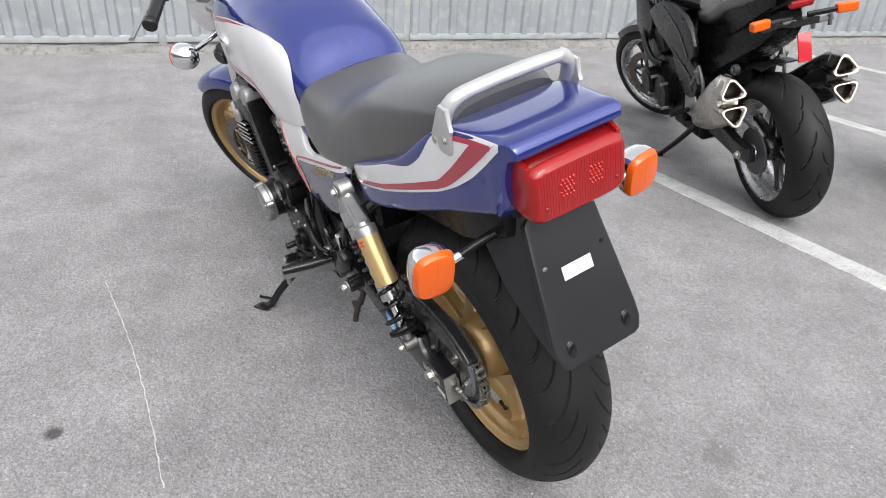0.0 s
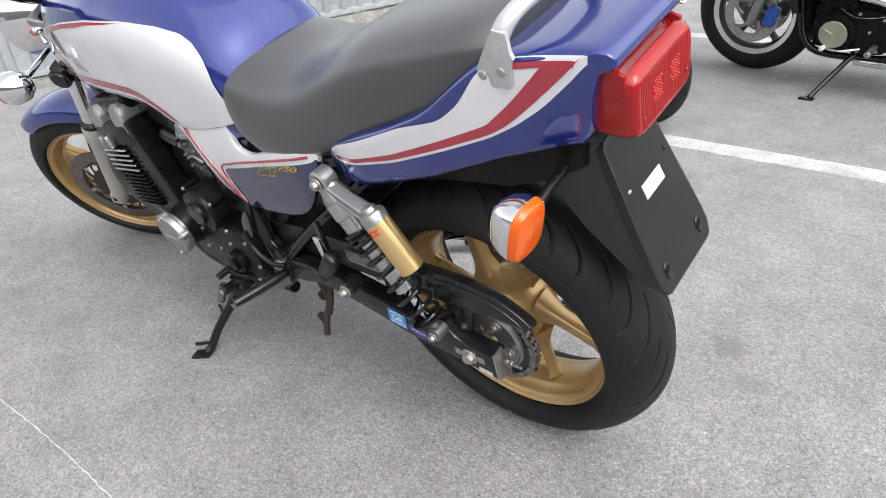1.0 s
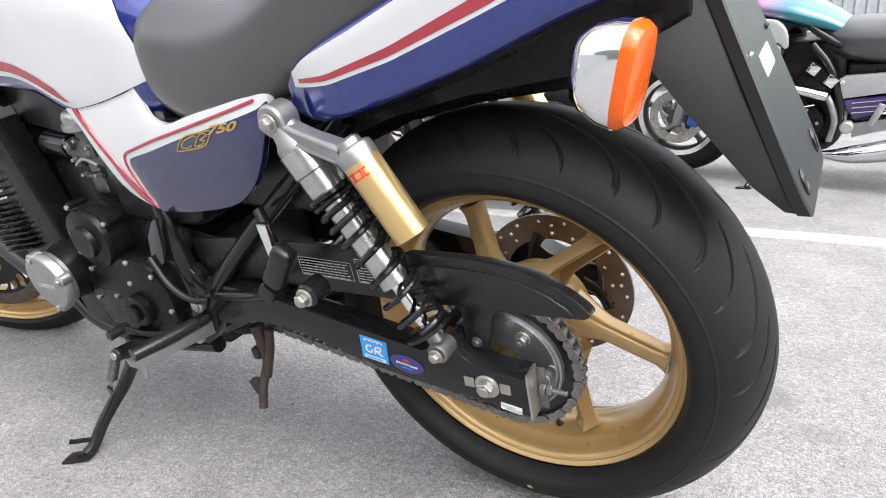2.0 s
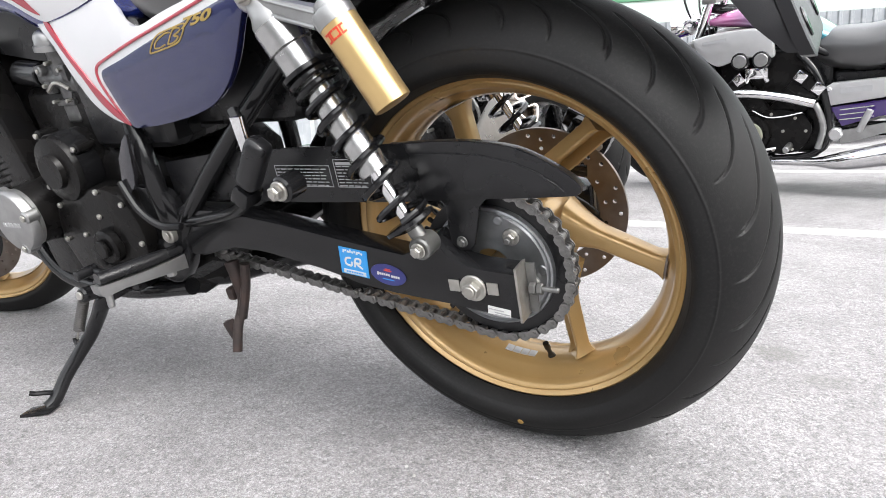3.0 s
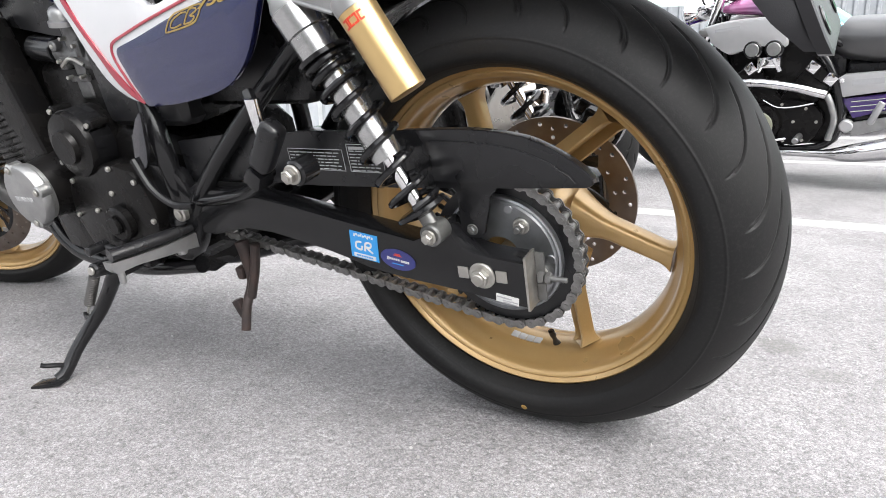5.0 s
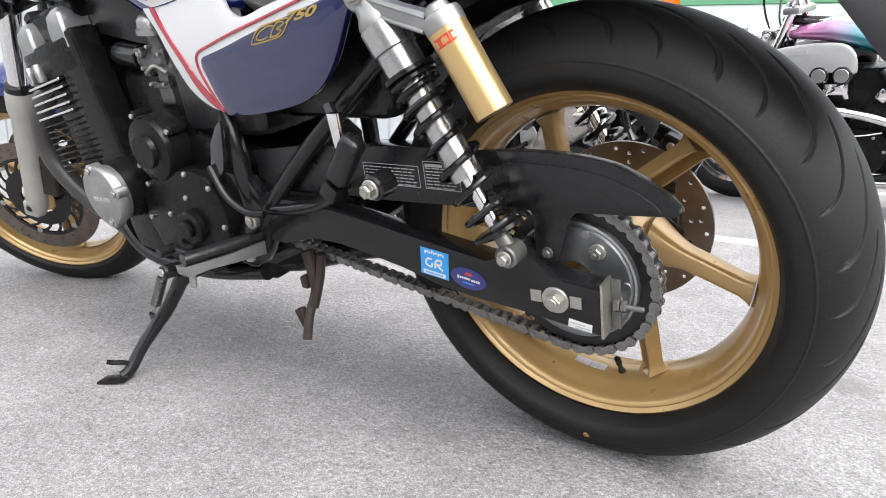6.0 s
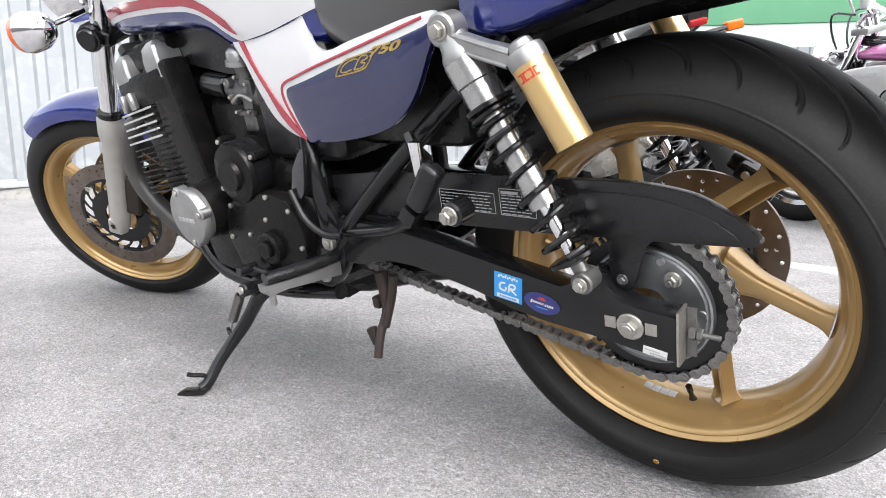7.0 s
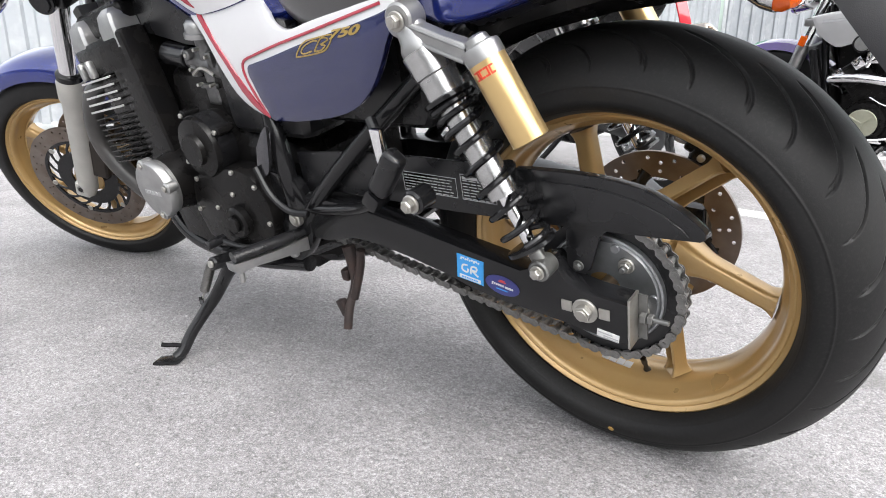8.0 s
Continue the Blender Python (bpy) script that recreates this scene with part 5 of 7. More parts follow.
for k in range(5):
    a = 2 * math.pi * k / 5 + radians(126.3)
    part("carrier_nut", hexbolt((0.056 * math.cos(a), SY + 0.010, RR + 0.056 * math.sin(a)), 0.0080, 0.010), STEEL, spr)
    part("stud", join(rod((0.056 * math.cos(a), SY + 0.008, RR + 0.056 * math.sin(a)), (0.056 * math.cos(a), SY + 0.0105, RR + 0.056 * math.sin(a)), 0.0115, 24, 0.001), rod((0.056 * math.cos(a), SY + 0.018, RR + 0.056 * math.sin(a)), (0.056 * math.cos(a), SY + 0.026, RR + 0.056 * math.sin(a)), 0.0048, 14, 0.001)), DULLSTEEL, spr)
    b = a - radians(21)
    part("rivet", rod((0.069 * math.cos(b), SY + 0.009, RR + 0.069 * math.sin(b)), (0.069 * math.cos(b), SY + 0.0125, RR + 0.069 * math.sin(b)), 0.0062, 18, 0.001), SPROCKET, spr)

PITCH = 0.0159
FS, FSR, RSR = Vector((0.605, 0.0, 0.352)), 0.040, 0.1035
path = []
a0 = math.atan2(FS.z - RR, FS.x)
off = math.acos((RSR - FSR) / math.hypot(FS.x, FS.z - RR))
for k in range(41):
    a = a0 - off - (2 * math.pi - 2 * off) * k / 40
    path.append((RSR * math.cos(a), RR + RSR * math.sin(a)))
for k in range(21):
    a = a0 + off - 2 * off * k / 20
    path.append((FS.x + FSR * math.cos(a), FS.z + FSR * math.sin(a)))
path.append(path[0])
seg = np.hypot(*np.diff(np.array(path), axis=0).T)
cum = np.r_[0, np.cumsum(seg)]
count = 2 * int(cum[-1] / PITCH / 2)
pin = [(float(np.interp(cum[-1] * k / count, cum, [p[0] for p in path])), float(np.interp(cum[-1] * k / count, cum, [p[1] for p in path]))) for k in range(count)]
chain = new("chain")
chain.parent = bike


def link_plate(w):
    """A waisted side plate along x, one pitch long."""
    pts = []
    for cx, lo, hi in ((PITCH / 2, -110, 110), (-PITCH / 2, 70, 290)):
        for k in range(7):
            a = radians(lo + (hi - lo) * k / 6)
            pts.append((cx + w * math.cos(a), w * math.sin(a)))
        pts.append((0.0, 0.62 * w * (1 if cx > 0 else -1)))
    return slab(pts, -0.0009, 0.0009, 0.0)


def data_of(bm, name, material):
    ob = bm_obj(name, bm, material)
    me = ob.data
    bpy.data.objects.remove(ob)
    return me


OUTER = data_of(join(*[moved(link_plate(0.0068), Matrix.Translation((0, yy, 0))) for yy in (0.0090, -0.0090)], *[rod((s * PITCH / 2, -0.0112, 0), (s * PITCH / 2, 0.0112, 0), 0.0030, 8) for s in (1, -1)]), "outer_link", CHAINMAT)
INNER = data_of(join(*[moved(link_plate(0.0062), Matrix.Translation((0, yy, 0))) for yy in (0.0062, -0.0062)], *[rod((s * PITCH / 2, -0.0058, 0), (s * PITCH / 2, 0.0058, 0), 0.0050, 10) for s in (1, -1)]), "inner_link", CHAINMAT)
for k in range(count):
    (xa, za), (xb, zb) = pin[k], pin[(k + 1) % count]
    ob = new("chain_link", OUTER if k % 2 else INNER)
    ob.parent = chain
    ob.matrix_local = Matrix.Translation(((xa + xb) / 2, SY, (za + zb) / 2)) @ Matrix.Rotation(-math.atan2(zb - za, xb - xa), 4, "Y")

# valve stem and balance weight on the rear rim
va = radians(-97)
vd = Vector((math.cos(va), 0, math.sin(va)))
vb = Vector((0, 0.010, RR)) + vd * 0.204
valve = part("valve_stem", turned(vb, vb - vd * 0.036 + Vector((0, 0.012, 0)), [(0, 0.0075), (0.3, 0.0055), (0.45, 0.0035), (0.7, 0.0035), (0.72, 0.0048), (1, 0.0046)], 14), BLACK, rear_wheel, "rubber valve stem")
for k in range(4):
    a = radians(-88 + 3.6 * k)
    part("balance_weight", box(0.1955 * math.cos(a), 0.012, RR + 0.1965 * math.sin(a), 0.004, 0.014, 0.0115, 0.001, (0, -math.degrees(a), 0)), ALUPAINT, rear_wheel)


# ---- engine and frame of the blue and white motorcycle ----
engine = part("crankcase", loft([[(x, y, z) for y, z in ((-w, z0 + 0.02), (-w + 0.03, z0), (w - 0.03, z0), (w, z0 + 0.02), (w, z1 - 0.02), (w - 0.02, z1), (-w + 0.02, z1), (-w, z1 - 0.02))] for x, w, z0, z1 in ((0.52, 0.115, 0.27, 0.45), (0.58, 0.135, 0.245, 0.48), (0.68, 0.15, 0.232, 0.50), (0.80, 0.165, 0.232, 0.48), (0.90, 0.165, 0.245, 0.45), (0.96, 0.14, 0.27, 0.41))]), ENGBLACK, bike, "black enamelled four cylinder engine")
# cylinder block leaning forward
CYL = Matrix.Translation((0.935, 0, 0.41)) @ Matrix.Rotation(radians(10), 4, "Y")
part("cylinder_core", moved(box(-0.01, 0, 0.09, 0.15, 0.34, 0.19, 0.008), CYL), ENGBLACK, engine)
for side in (1, -1):
    part("chain_tunnel", moved(box(-0.066, 0.152 * side, 0.12, 0.088, 0.052, 0.27, 0.010, seg=3), CYL), ENGBLACK, engine)
for k in range(14):
    edge = k >= 9
    fz = 0.128 + 0.0140 * (k - 9) if edge else 0.022 + 0.0113 * k
    fin = part("cooling_fin", moved(box(0.040, 0, fz, 0.134, 0.378, 0.0030, 0.0010), CYL), ENGBLACK, engine)
    if edge:
        for side in (1, -1):
            part("bare_edge", moved(box(0.042 - 0.002 * (k - 9), 0.1895 * side, fz, 0.124 + 0.004 * (14 - k), 0.0030, 0.0040, 0.0010), CYL), FINEDGE, fin, "bare metal fin edge")
part("cylinder_head", moved(box(0, 0, 0.218, 0.19, 0.36, 0.065, 0.012), CYL), ENGBLACK, engine)
part("head_cover", moved(box(0.0, 0, 0.278, 0.185, 0.31, 0.055, 0.018, seg=3), CYL), ENGBLACK, engine)
for sx in (0.062, -0.066):
    for side in (1, -1):
        cap = loft([[(sx + wx * i, (yy + dy * j) * side, z) for i, j in ((-1, -1), (1, -1), (1, 0.8), (0.85, 1), (-0.85, 1), (-1, 0.8))] for z, wx, yy, dy in ((0.226, 0.029, 0.152, 0.027), (0.262, 0.028, 0.152, 0.026), (0.284, 0.024, 0.150, 0.024), (0.294, 0.014, 0.148, 0.016))])
        part("cam_cap", moved(cap, CYL), ALU, engine, "bare cast alloy cam end cover")
for sx in (0.072, 0.038):
    part("head_boss", moved(box(sx, 0.186, 0.205, 0.013, 0.016, 0.034, 0.005), CYL), ALU, engine)
# left covers
GC = Vector((0.843, 0.0, 0.396))
cover = part("generator_cover", turned((GC.x, 0.209, GC.z), (GC.x, 0.236, GC.z), [(0, 0.0525), (0.25, 0.0525), (0.35, 0.0555), (0.78, 0.0555), (0.93, 0.053), (1, 0.048)], 56), ALU, engine, "bare alloy generator cover")
part("generator_housing", turned((GC.x, 0.13, GC.z), (GC.x, 0.209, GC.z), [(0, 0.064), (0.45, 0.060), (0.8, 0.053), (1, 0.0515)], 48), ENGBLACK, engine)
for a in (75, 168, 262):
    c = GC + Vector((0.049 * math.cos(radians(a)), 0, 0.049 * math.sin(radians(a))))
    part("lobe", rod(c + Vector((0, 0.212, 0)), c + Vector((0, 0.2365, 0)), 0.0115, 18, 0.003), ALU, cover)
    part("screw", join(rod(c + Vector((0, 0.2365, 0)), c + Vector((0, 0.240, 0)), 0.006, 14, 0.001), rod(c + Vector((0, 0.240, 0)), c + Vector((0, 0.2403, 0)), 0.003, 6)), STEEL, cover)
for k in range(5):
    part("raised_mark", box(GC.x + 0.022 - 0.011 * k, 0.2363, GC.z - 0.004, 0.008, 0.0014, 0.008, 0.0004), ALUPAINT, cover)
pulse = part("starter_cover", turned((0.717, 0.12, 0.476), (0.717, 0.205, 0.476), [(0, 0.056), (0.78, 0.056), (0.86, 0.053), (0.9, 0.030), (1, 0.028)], 40), ENGBLACK, engine, "black round side cover")
part("top_rim", turned((0.717, 0.150, 0.476), (0.717, 0.184, 0.476), [(0, 0.0575), (1, 0.0575)], 40), BLACK, pulse)
sp_cover = [(0.80, 0.345), (0.775, 0.41), (0.72, 0.43), (0.645, 0.445), (0.585, 0.425), (0.565, 0.36), (0.60, 0.295), (0.70, 0.272), (0.78, 0.29)]
part("sprocket_cover", slab(sp_cover, 0.14, 0.188, 0.010, 3), ENGBLACK, engine)
part("clutch_slave", join(rod((0.655, 0.185, 0.345), (0.655, 0.205, 0.345), 0.030, 28, 0.004), rod((0.655, 0.205, 0.345), (0.655, 0.213, 0.345), 0.016, 20, 0.002)), ENGBLACK, engine)
for x, z in ((0.782, 0.348), (0.76, 0.412), (0.700, 0.430), (0.645, 0.438), (0.59, 0.418), (0.575, 0.352), (0.61, 0.298), (0.705, 0.28), (0.66, 0.395), (0.72, 0.36)):
    part("cover_screw", join(rod((x, 0.186, z), (x, 0.192, z), 0.0046, 14, 0.001), rod((x, 0.192, z), (x, 0.1924, z), 0.0024, 6)), STEEL, engine)
for a in (60, 150, 330):
    x, z = 0.717 + 0.064 * math.cos(radians(a)), 0.476 + 0.064 * math.sin(radians(a))
    part("cover_lug", rod((x, 0.15, z), (x, 0.184, z), 0.0085, 14, 0.002), ENGBLACK, engine)
    part("cover_screw", rod((x, 0.184, z), (x, 0.189, z), 0.0046, 14, 0.001), STEEL, engine)
part("oil_pan", loft([[(x, y, z) for y, z in ((-w, z1), (-w * 0.7, z0), (w * 0.7, z0), (w, z1))] for x, w, z0, z1 in ((0.55, 0.08, 0.235, 0.30), (0.62, 0.11, 0.195, 0.30), (0.80, 0.12, 0.180, 0.30), (0.90, 0.09, 0.205, 0.30))]), ENGBLACK, engine)
# carburettors: the left outer one dull alloy with silver top, the others black
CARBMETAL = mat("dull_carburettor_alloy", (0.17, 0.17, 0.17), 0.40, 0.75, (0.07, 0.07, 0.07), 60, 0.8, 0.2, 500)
for i, y in enumerate((0.122, 0.042, -0.042, -0.122)):
    c = Vector((0.708, y, 0.606))
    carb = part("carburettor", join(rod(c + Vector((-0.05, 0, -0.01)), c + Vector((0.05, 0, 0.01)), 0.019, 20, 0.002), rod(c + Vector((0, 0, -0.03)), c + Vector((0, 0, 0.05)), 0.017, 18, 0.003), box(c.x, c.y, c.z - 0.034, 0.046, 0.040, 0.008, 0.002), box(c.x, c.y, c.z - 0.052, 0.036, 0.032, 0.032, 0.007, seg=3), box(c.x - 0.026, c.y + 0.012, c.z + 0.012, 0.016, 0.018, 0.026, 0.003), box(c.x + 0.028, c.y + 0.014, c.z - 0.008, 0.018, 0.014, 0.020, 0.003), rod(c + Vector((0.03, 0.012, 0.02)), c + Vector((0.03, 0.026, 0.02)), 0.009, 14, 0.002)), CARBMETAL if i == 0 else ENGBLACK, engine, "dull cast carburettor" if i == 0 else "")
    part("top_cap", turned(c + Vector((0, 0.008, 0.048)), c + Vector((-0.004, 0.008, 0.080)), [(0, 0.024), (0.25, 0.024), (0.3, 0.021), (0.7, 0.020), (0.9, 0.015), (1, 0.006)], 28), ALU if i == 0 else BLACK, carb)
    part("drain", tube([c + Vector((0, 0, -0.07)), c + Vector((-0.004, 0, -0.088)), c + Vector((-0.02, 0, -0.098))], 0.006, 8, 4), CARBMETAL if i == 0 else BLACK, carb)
    if i == 0:
        for dx, dz in ((0.018, -0.030), (-0.018, -0.030), (-0.026, 0.018), (0.028, -0.004), (0.0, 0.030), (0.030, 0.020)):
            part("screw", rod(c + Vector((dx, 0.016, dz)), c + Vector((dx, 0.028, dz)), 0.0032, 10, 0.0006), STEEL, carb)
        part("throttle_link", tube([c + Vector((-0.034, 0.024, -0.012)), c + Vector((-0.006, 0.026, 0.0)), c + Vector((0.022, 0.026, -0.012))], 0.003, 8, 4), STEEL, carb)
    part("intake_boot", rod(c + Vector((0.055, 0, 0.01)), c + Vector((0.12, 0, 0.018)), 0.022, 16, 0.002), BLACK, carb)
    part("filter_boot", rod(c + Vector((-0.13, 0, -0.02)), c + Vector((-0.055, 0, -0.01)), 0.023, 16, 0.002), BLACK, carb)
part("air_box", box(0.575, 0, 0.59, 0.20, 0.29, 0.20, 0.03, seg=3), PLASTIC, bike)
part("upper_case", box(0.74, 0, 0.53, 0.20, 0.27, 0.14, 0.03, seg=3), ENGBLACK, engine)
part("battery_box", box(0.37, 0, 0.592, 0.22, 0.20, 0.16, 0.02, seg=3), PLASTIC, bike)
PIPE = mat("dull_black_pipe", (0.055, 0.054, 0.053), 0.42, 0.35, (0.08, 0.074, 0.07), 20, 0.7, 0.1, 400)
# exhaust down pipes and collector
for y in (0.15, 0.055, -0.055, -0.15):
    part("down_pipe", tube([(1.00, y, 0.575), (1.10, y * 1.02, 0.548), (1.152, y * 1.02, 0.49), (1.168, y * 1.0, 0.43), (1.142, y * 0.95, 0.372), (1.085, y * 0.85, 0.312), (0.98, y * 0.7, 0.245), (0.85, y * 0.5, 0.215), (0.70, y * 0.4, 0.20)], 0.0205, 16, 6), PIPE, bike, "dull black exhaust pipe")
part("collector", loft([[(x, y0 + w * math.cos(a), 0.225 + h * math.sin(a)) for a in (2 * math.pi * k / 20 for k in range(20))] for x, y0, w, h in ((0.76, 0.0, 0.09, 0.03), (0.66, 0.0, 0.10, 0.036), (0.58, -0.02, 0.09, 0.034), (0.50, -0.06, 0.055, 0.026), (0.42, -0.09, 0.035, 0.024))]), BLACK, bike)
part("muffler", tube([(0.42, -0.09, 0.225), (0.30, -0.16, 0.25), (0.20, -0.185, 0.275), (0.07, -0.20, 0.30)], [0.03, 0.04, 0.052, 0.050], 24, 5), CHROME, bike, "chrome muffler")
part("horn_bracket", box(1.12, 0.0, 0.66, 0.03, 0.06, 0.05, 0.006), BLACK, bike)
radiator = part("oil_cooler", box(1.15, 0, 0.66, 0.03, 0.20, 0.10, 0.004, (0, 24, 0)), DARKGREY, bike)

# frame tubes
for s in (1, -1):
    for pts, r in (([(0.16, 0.115 * s, 0.665), (0.30, 0.135 * s, 0.552), (0.42, 0.150 * s, 0.450), (0.50, 0.155 * s, 0.372), (0.545, 0.150 * s, 0.315)], 0.0135),
                   ([(1.16, 0.045 * s, 0.78), (0.98, 0.065 * s, 0.725), (0.75, 0.085 * s, 0.69), (0.60, 0.115 * s, 0.62), (0.545, 0.15 * s, 0.50), (0.535, 0.155 * s, 0.40), (0.55, 0.145 * s, 0.29)], 0.016),
                   ([(1.14, 0.04 * s, 0.70), (1.05, 0.08 * s, 0.50), (1.03, 0.12 * s, 0.34), (0.94, 0.14 * s, 0.24), (0.75, 0.14 * s, 0.222), (0.56, 0.14 * s, 0.25)], 0.015),
                   ([(0.62, 0.11 * s, 0.665), (0.40, 0.125 * s, 0.66), (0.20, 0.125 * s, 0.69), (0.0, 0.11 * s, 0.735), (-0.15, 0.095 * s, 0.78)], 0.0125),
                   ([(0.50, 0.158 * s, 0.380), (0.44, 0.160 * s, 0.388), (0.37, 0.168 * s, 0.405), (0.305, 0.190 * s, 0.435)], 0.0095)):
        part("frame_tube", tube(pts, r, 14, 6), BLACK, bike)
part("frame_plate", slab([(0.575, 0.44), (0.52, 0.43), (0.50, 0.385), (0.505, 0.32), (0.55, 0.27), (0.60, 0.285), (0.585, 0.35)], 0.140, 0.164, 0.005, 3), BLACK, bike)
part("pivot_bolt", join(rod((0.522, 0.164, 0.363), (0.522, 0.178, 0.363), 0.013, 24, 0.002), rod((0.522, 0.178, 0.363), (0.522, 0.181, 0.363), 0.0075, 12, 0.001)), STEEL, bike)
HEEL = mat("dark_polished_alloy", (0.12, 0.12, 0.13), 0.18, 0.9)
part("heel_guard", slab([(0.536, 0.520), (0.522, 0.528), (0.528, 0.500), (0.545, 0.450), (0.568, 0.436), (0.574, 0.450), (0.560, 0.492)], 0.176, 0.184, 0.003, 3), HEEL, bike, "dark polished heel guard")
part("frame_trim", tube([(0.575, 0.185, 0.455), (0.55, 0.188, 0.41), (0.515, 0.186, 0.385), (0.48, 0.178, 0.382)], 0.006, 8, 5), BLACK, bike)

# pillion peg carrier, folded up
carrier = part("pillion_carrier", slab([(0.280, 0.550), (0.262, 0.550), (0.264, 0.500), (0.276, 0.496)], 0.192, 0.202, 0.002), CHROME, bike, "polished carrier strut")
part("carrier_strut", tube([(0.31, 0.165, 0.55), (0.285, 0.180, 0.52), (0.272, 0.19, 0.48)], 0.008, 10, 3), BLACK, carrier)
pil = part("pillion_peg", moved(box(0, 0, 0, 0.032, 0.028, 0.076, 0.0125, (0, 0, 0), 5), Matrix.Translation((0.261, 0.202, 0.490)) @ Matrix.Rotation(radians(-37), 4, "Y")), PLASTIC, bike, "folded black rubber pillion peg")
part("peg_hinge", box(0.296, 0.196, 0.446, 0.026, 0.034, 0.026, 0.005, (0, -37, 0)), BLACK, pil)
part("peg_bolt", hexbolt((0.206, 0.224, 0.464), 0.0095, 0.014), STEEL, bike)
part("peg_boss", rod((0.206, 0.190, 0.464), (0.206, 0.224, 0.464), 0.0165, 24, 0.003), BLACK, bike)

# rider peg and gear lever
for s in (1, -1):
    peg = part("foot_peg", tube([(0.522, 0.165 * s, 0.336), (0.534, 0.22 * s, 0.339), (0.549, 0.292 * s, 0.345)], [0.011, 0.0130, 0.0125], 14, 3, 0.75, (0, 0, 1)), PLASTIC, bike, "black rubber foot peg on an alloy stub")
    part("peg_stub", loft([[(x + dx, y * s, z + dz) for dx, dz in ((-0.011, -0.001), (0.011, -0.001), (0.010, -h), (-0.008, -h))] for x, y, z, h in ((0.524, 0.165, 0.328, 0.026), (0.526, 0.190, 0.329, 0.022), (0.533, 0.225, 0.330, 0.018), (0.543, 0.262, 0.333, 0.016), (0.552, 0.292, 0.336, 0.020), (0.5535, 0.297, 0.337, 0.014))]), ALU, peg, "cast alloy peg bracket")
    part("feeler", rod((0.549, 0.284 * s, 0.322), (0.549, 0.287 * s, 0.296), 0.0055, 12, 0.002), ALU, peg)
    part("stop_pin", rod((0.526, 0.190 * s, 0.310), (0.526, 0.191 * s, 0.300), 0.008, 12, 0.002), ALU, peg)
    part("bracket", box(0.545, 0.160 * s, 0.325, 0.045, 0.02, 0.05, 0.005), BLACK, peg)
lever = part("gear_lever", tube([(0.60, 0.17, 0.30), (0.66, 0.195, 0.292), (0.72, 0.205, 0.30)], 0.006, 10, 4), BLACK, bike)
part("lever_tip", rod((0.72, 0.195, 0.30), (0.72, 0.235, 0.302), 0.009, 14, 0.002), PLASTIC, lever)
part("lever_joint", rod((0.60, 0.165, 0.30), (0.60, 0.185, 0.30), 0.012, 14, 0.002), STEEL, lever)

# side stand, down
stand = part("side_stand", tube([(0.690, 0.196, 0.262), (0.706, 0.214, 0.246), (0.735, 0.220, 0.213), (0.757, 0.234, 0.181), (0.772, 0.256, 0.156), (0.783, 0.288, 0.127), (0.788, 0.318, 0.098), (0.792, 0.335, 0.091)], [0.015, 0.014, 0.0125, 0.012, 0.0118, 0.0112, 0.0110, 0.010], 14, 5), BLACK, bike, "black side stand resting on the asphalt")
part("foot", moved(box(0.0, 0.0, 0.0, 0.052, 0.036, 0.007, 0.003), Matrix.Translation((0.797, 0.346, 0.0908)) @ pose(0, 0, 0, LEAN, 0, 32)), BLACK, stand)
part("prong", tube([(0.786, 0.312, 0.106), (0.794, 0.326, 0.115), (0.802, 0.338, 0.120), (0.807, 0.345, 0.125)], 0.0045, 8, 4), BLACK, stand)
part("pivot", join(rod((0.702, 0.185, 0.262), (0.694, 0.252, 0.279), 0.0125, 24, 0.003), box(0.694, 0.190, 0.268, 0.050, 0.05, 0.036, 0.008), box(0.665, 0.165, 0.275, 0.06, 0.045, 0.04, 0.008)), BLACK, stand)
part("pivot_bolt", rod((0.694, 0.252, 0.279), (0.6935, 0.256, 0.280), 0.0070, 20, 0.001), STEEL, stand)
part("spring_lug", tube([(0.772, 0.250, 0.160), (0.788, 0.246, 0.162), (0.803, 0.240, 0.163), (0.806, 0.237, 0.170)], 0.005, 8, 4), BLACK, stand)
spring_pts = []
sa, sb = Vector((0.762, 0.211, 0.252)), Vector((0.804, 0.238, 0.164))
sd = (sb - sa).normalized()
su = sd.orthogonal().normalized()
sv = sd.cross(su)
for i in range(161):
    q = i / 160
    spring_pts.append(sa.lerp(sb, 0.15 + 0.62 * q) + 0.0080 * (math.cos(q * 2 * math.pi * 16) * su + math.sin(q * 2 * math.pi * 16) * sv))
part("spring", tube(spring_pts, 0.0019, 6, 1), PIPE, stand)
part("spring_hook", tube([Vector((0.712, 0.215, 0.266)), sa, sa.lerp(sb, 0.16)], 0.0020, 6, 3), STEEL, stand)
part("spring_hook", tube([sa.lerp(sb, 0.76), sa.lerp(sb, 0.95), sb + Vector((0.006, 0.004, -0.004))], 0.0018, 6, 4), STEEL, stand)

# centre stand, folded half down
cs = part("centre_stand", tube([(0.475, 0.115, 0.292), (0.470, 0.118, 0.262), (0.468, 0.124, 0.222), (0.466, 0.150, 0.190), (0.465, 0.168, 0.152)], [0.012, 0.011, 0.0085, 0.0082, 0.0080], 12, 4), RUST, bike, "rusty brown centre stand leg")
part("lug", box(0.486, 0.122, 0.236, 0.016, 0.018, 0.022, 0.004), RUST, cs)
part("lug", box(0.482, 0.150, 0.182, 0.018, 0.014, 0.034, 0.004, (0, 20, 0)), RUST, cs)
part("brace", tube([(0.445, 0.115, 0.29), (0.452, 0.122, 0.25), (0.462, 0.14, 0.20)], 0.008, 10, 4), RUST, cs)
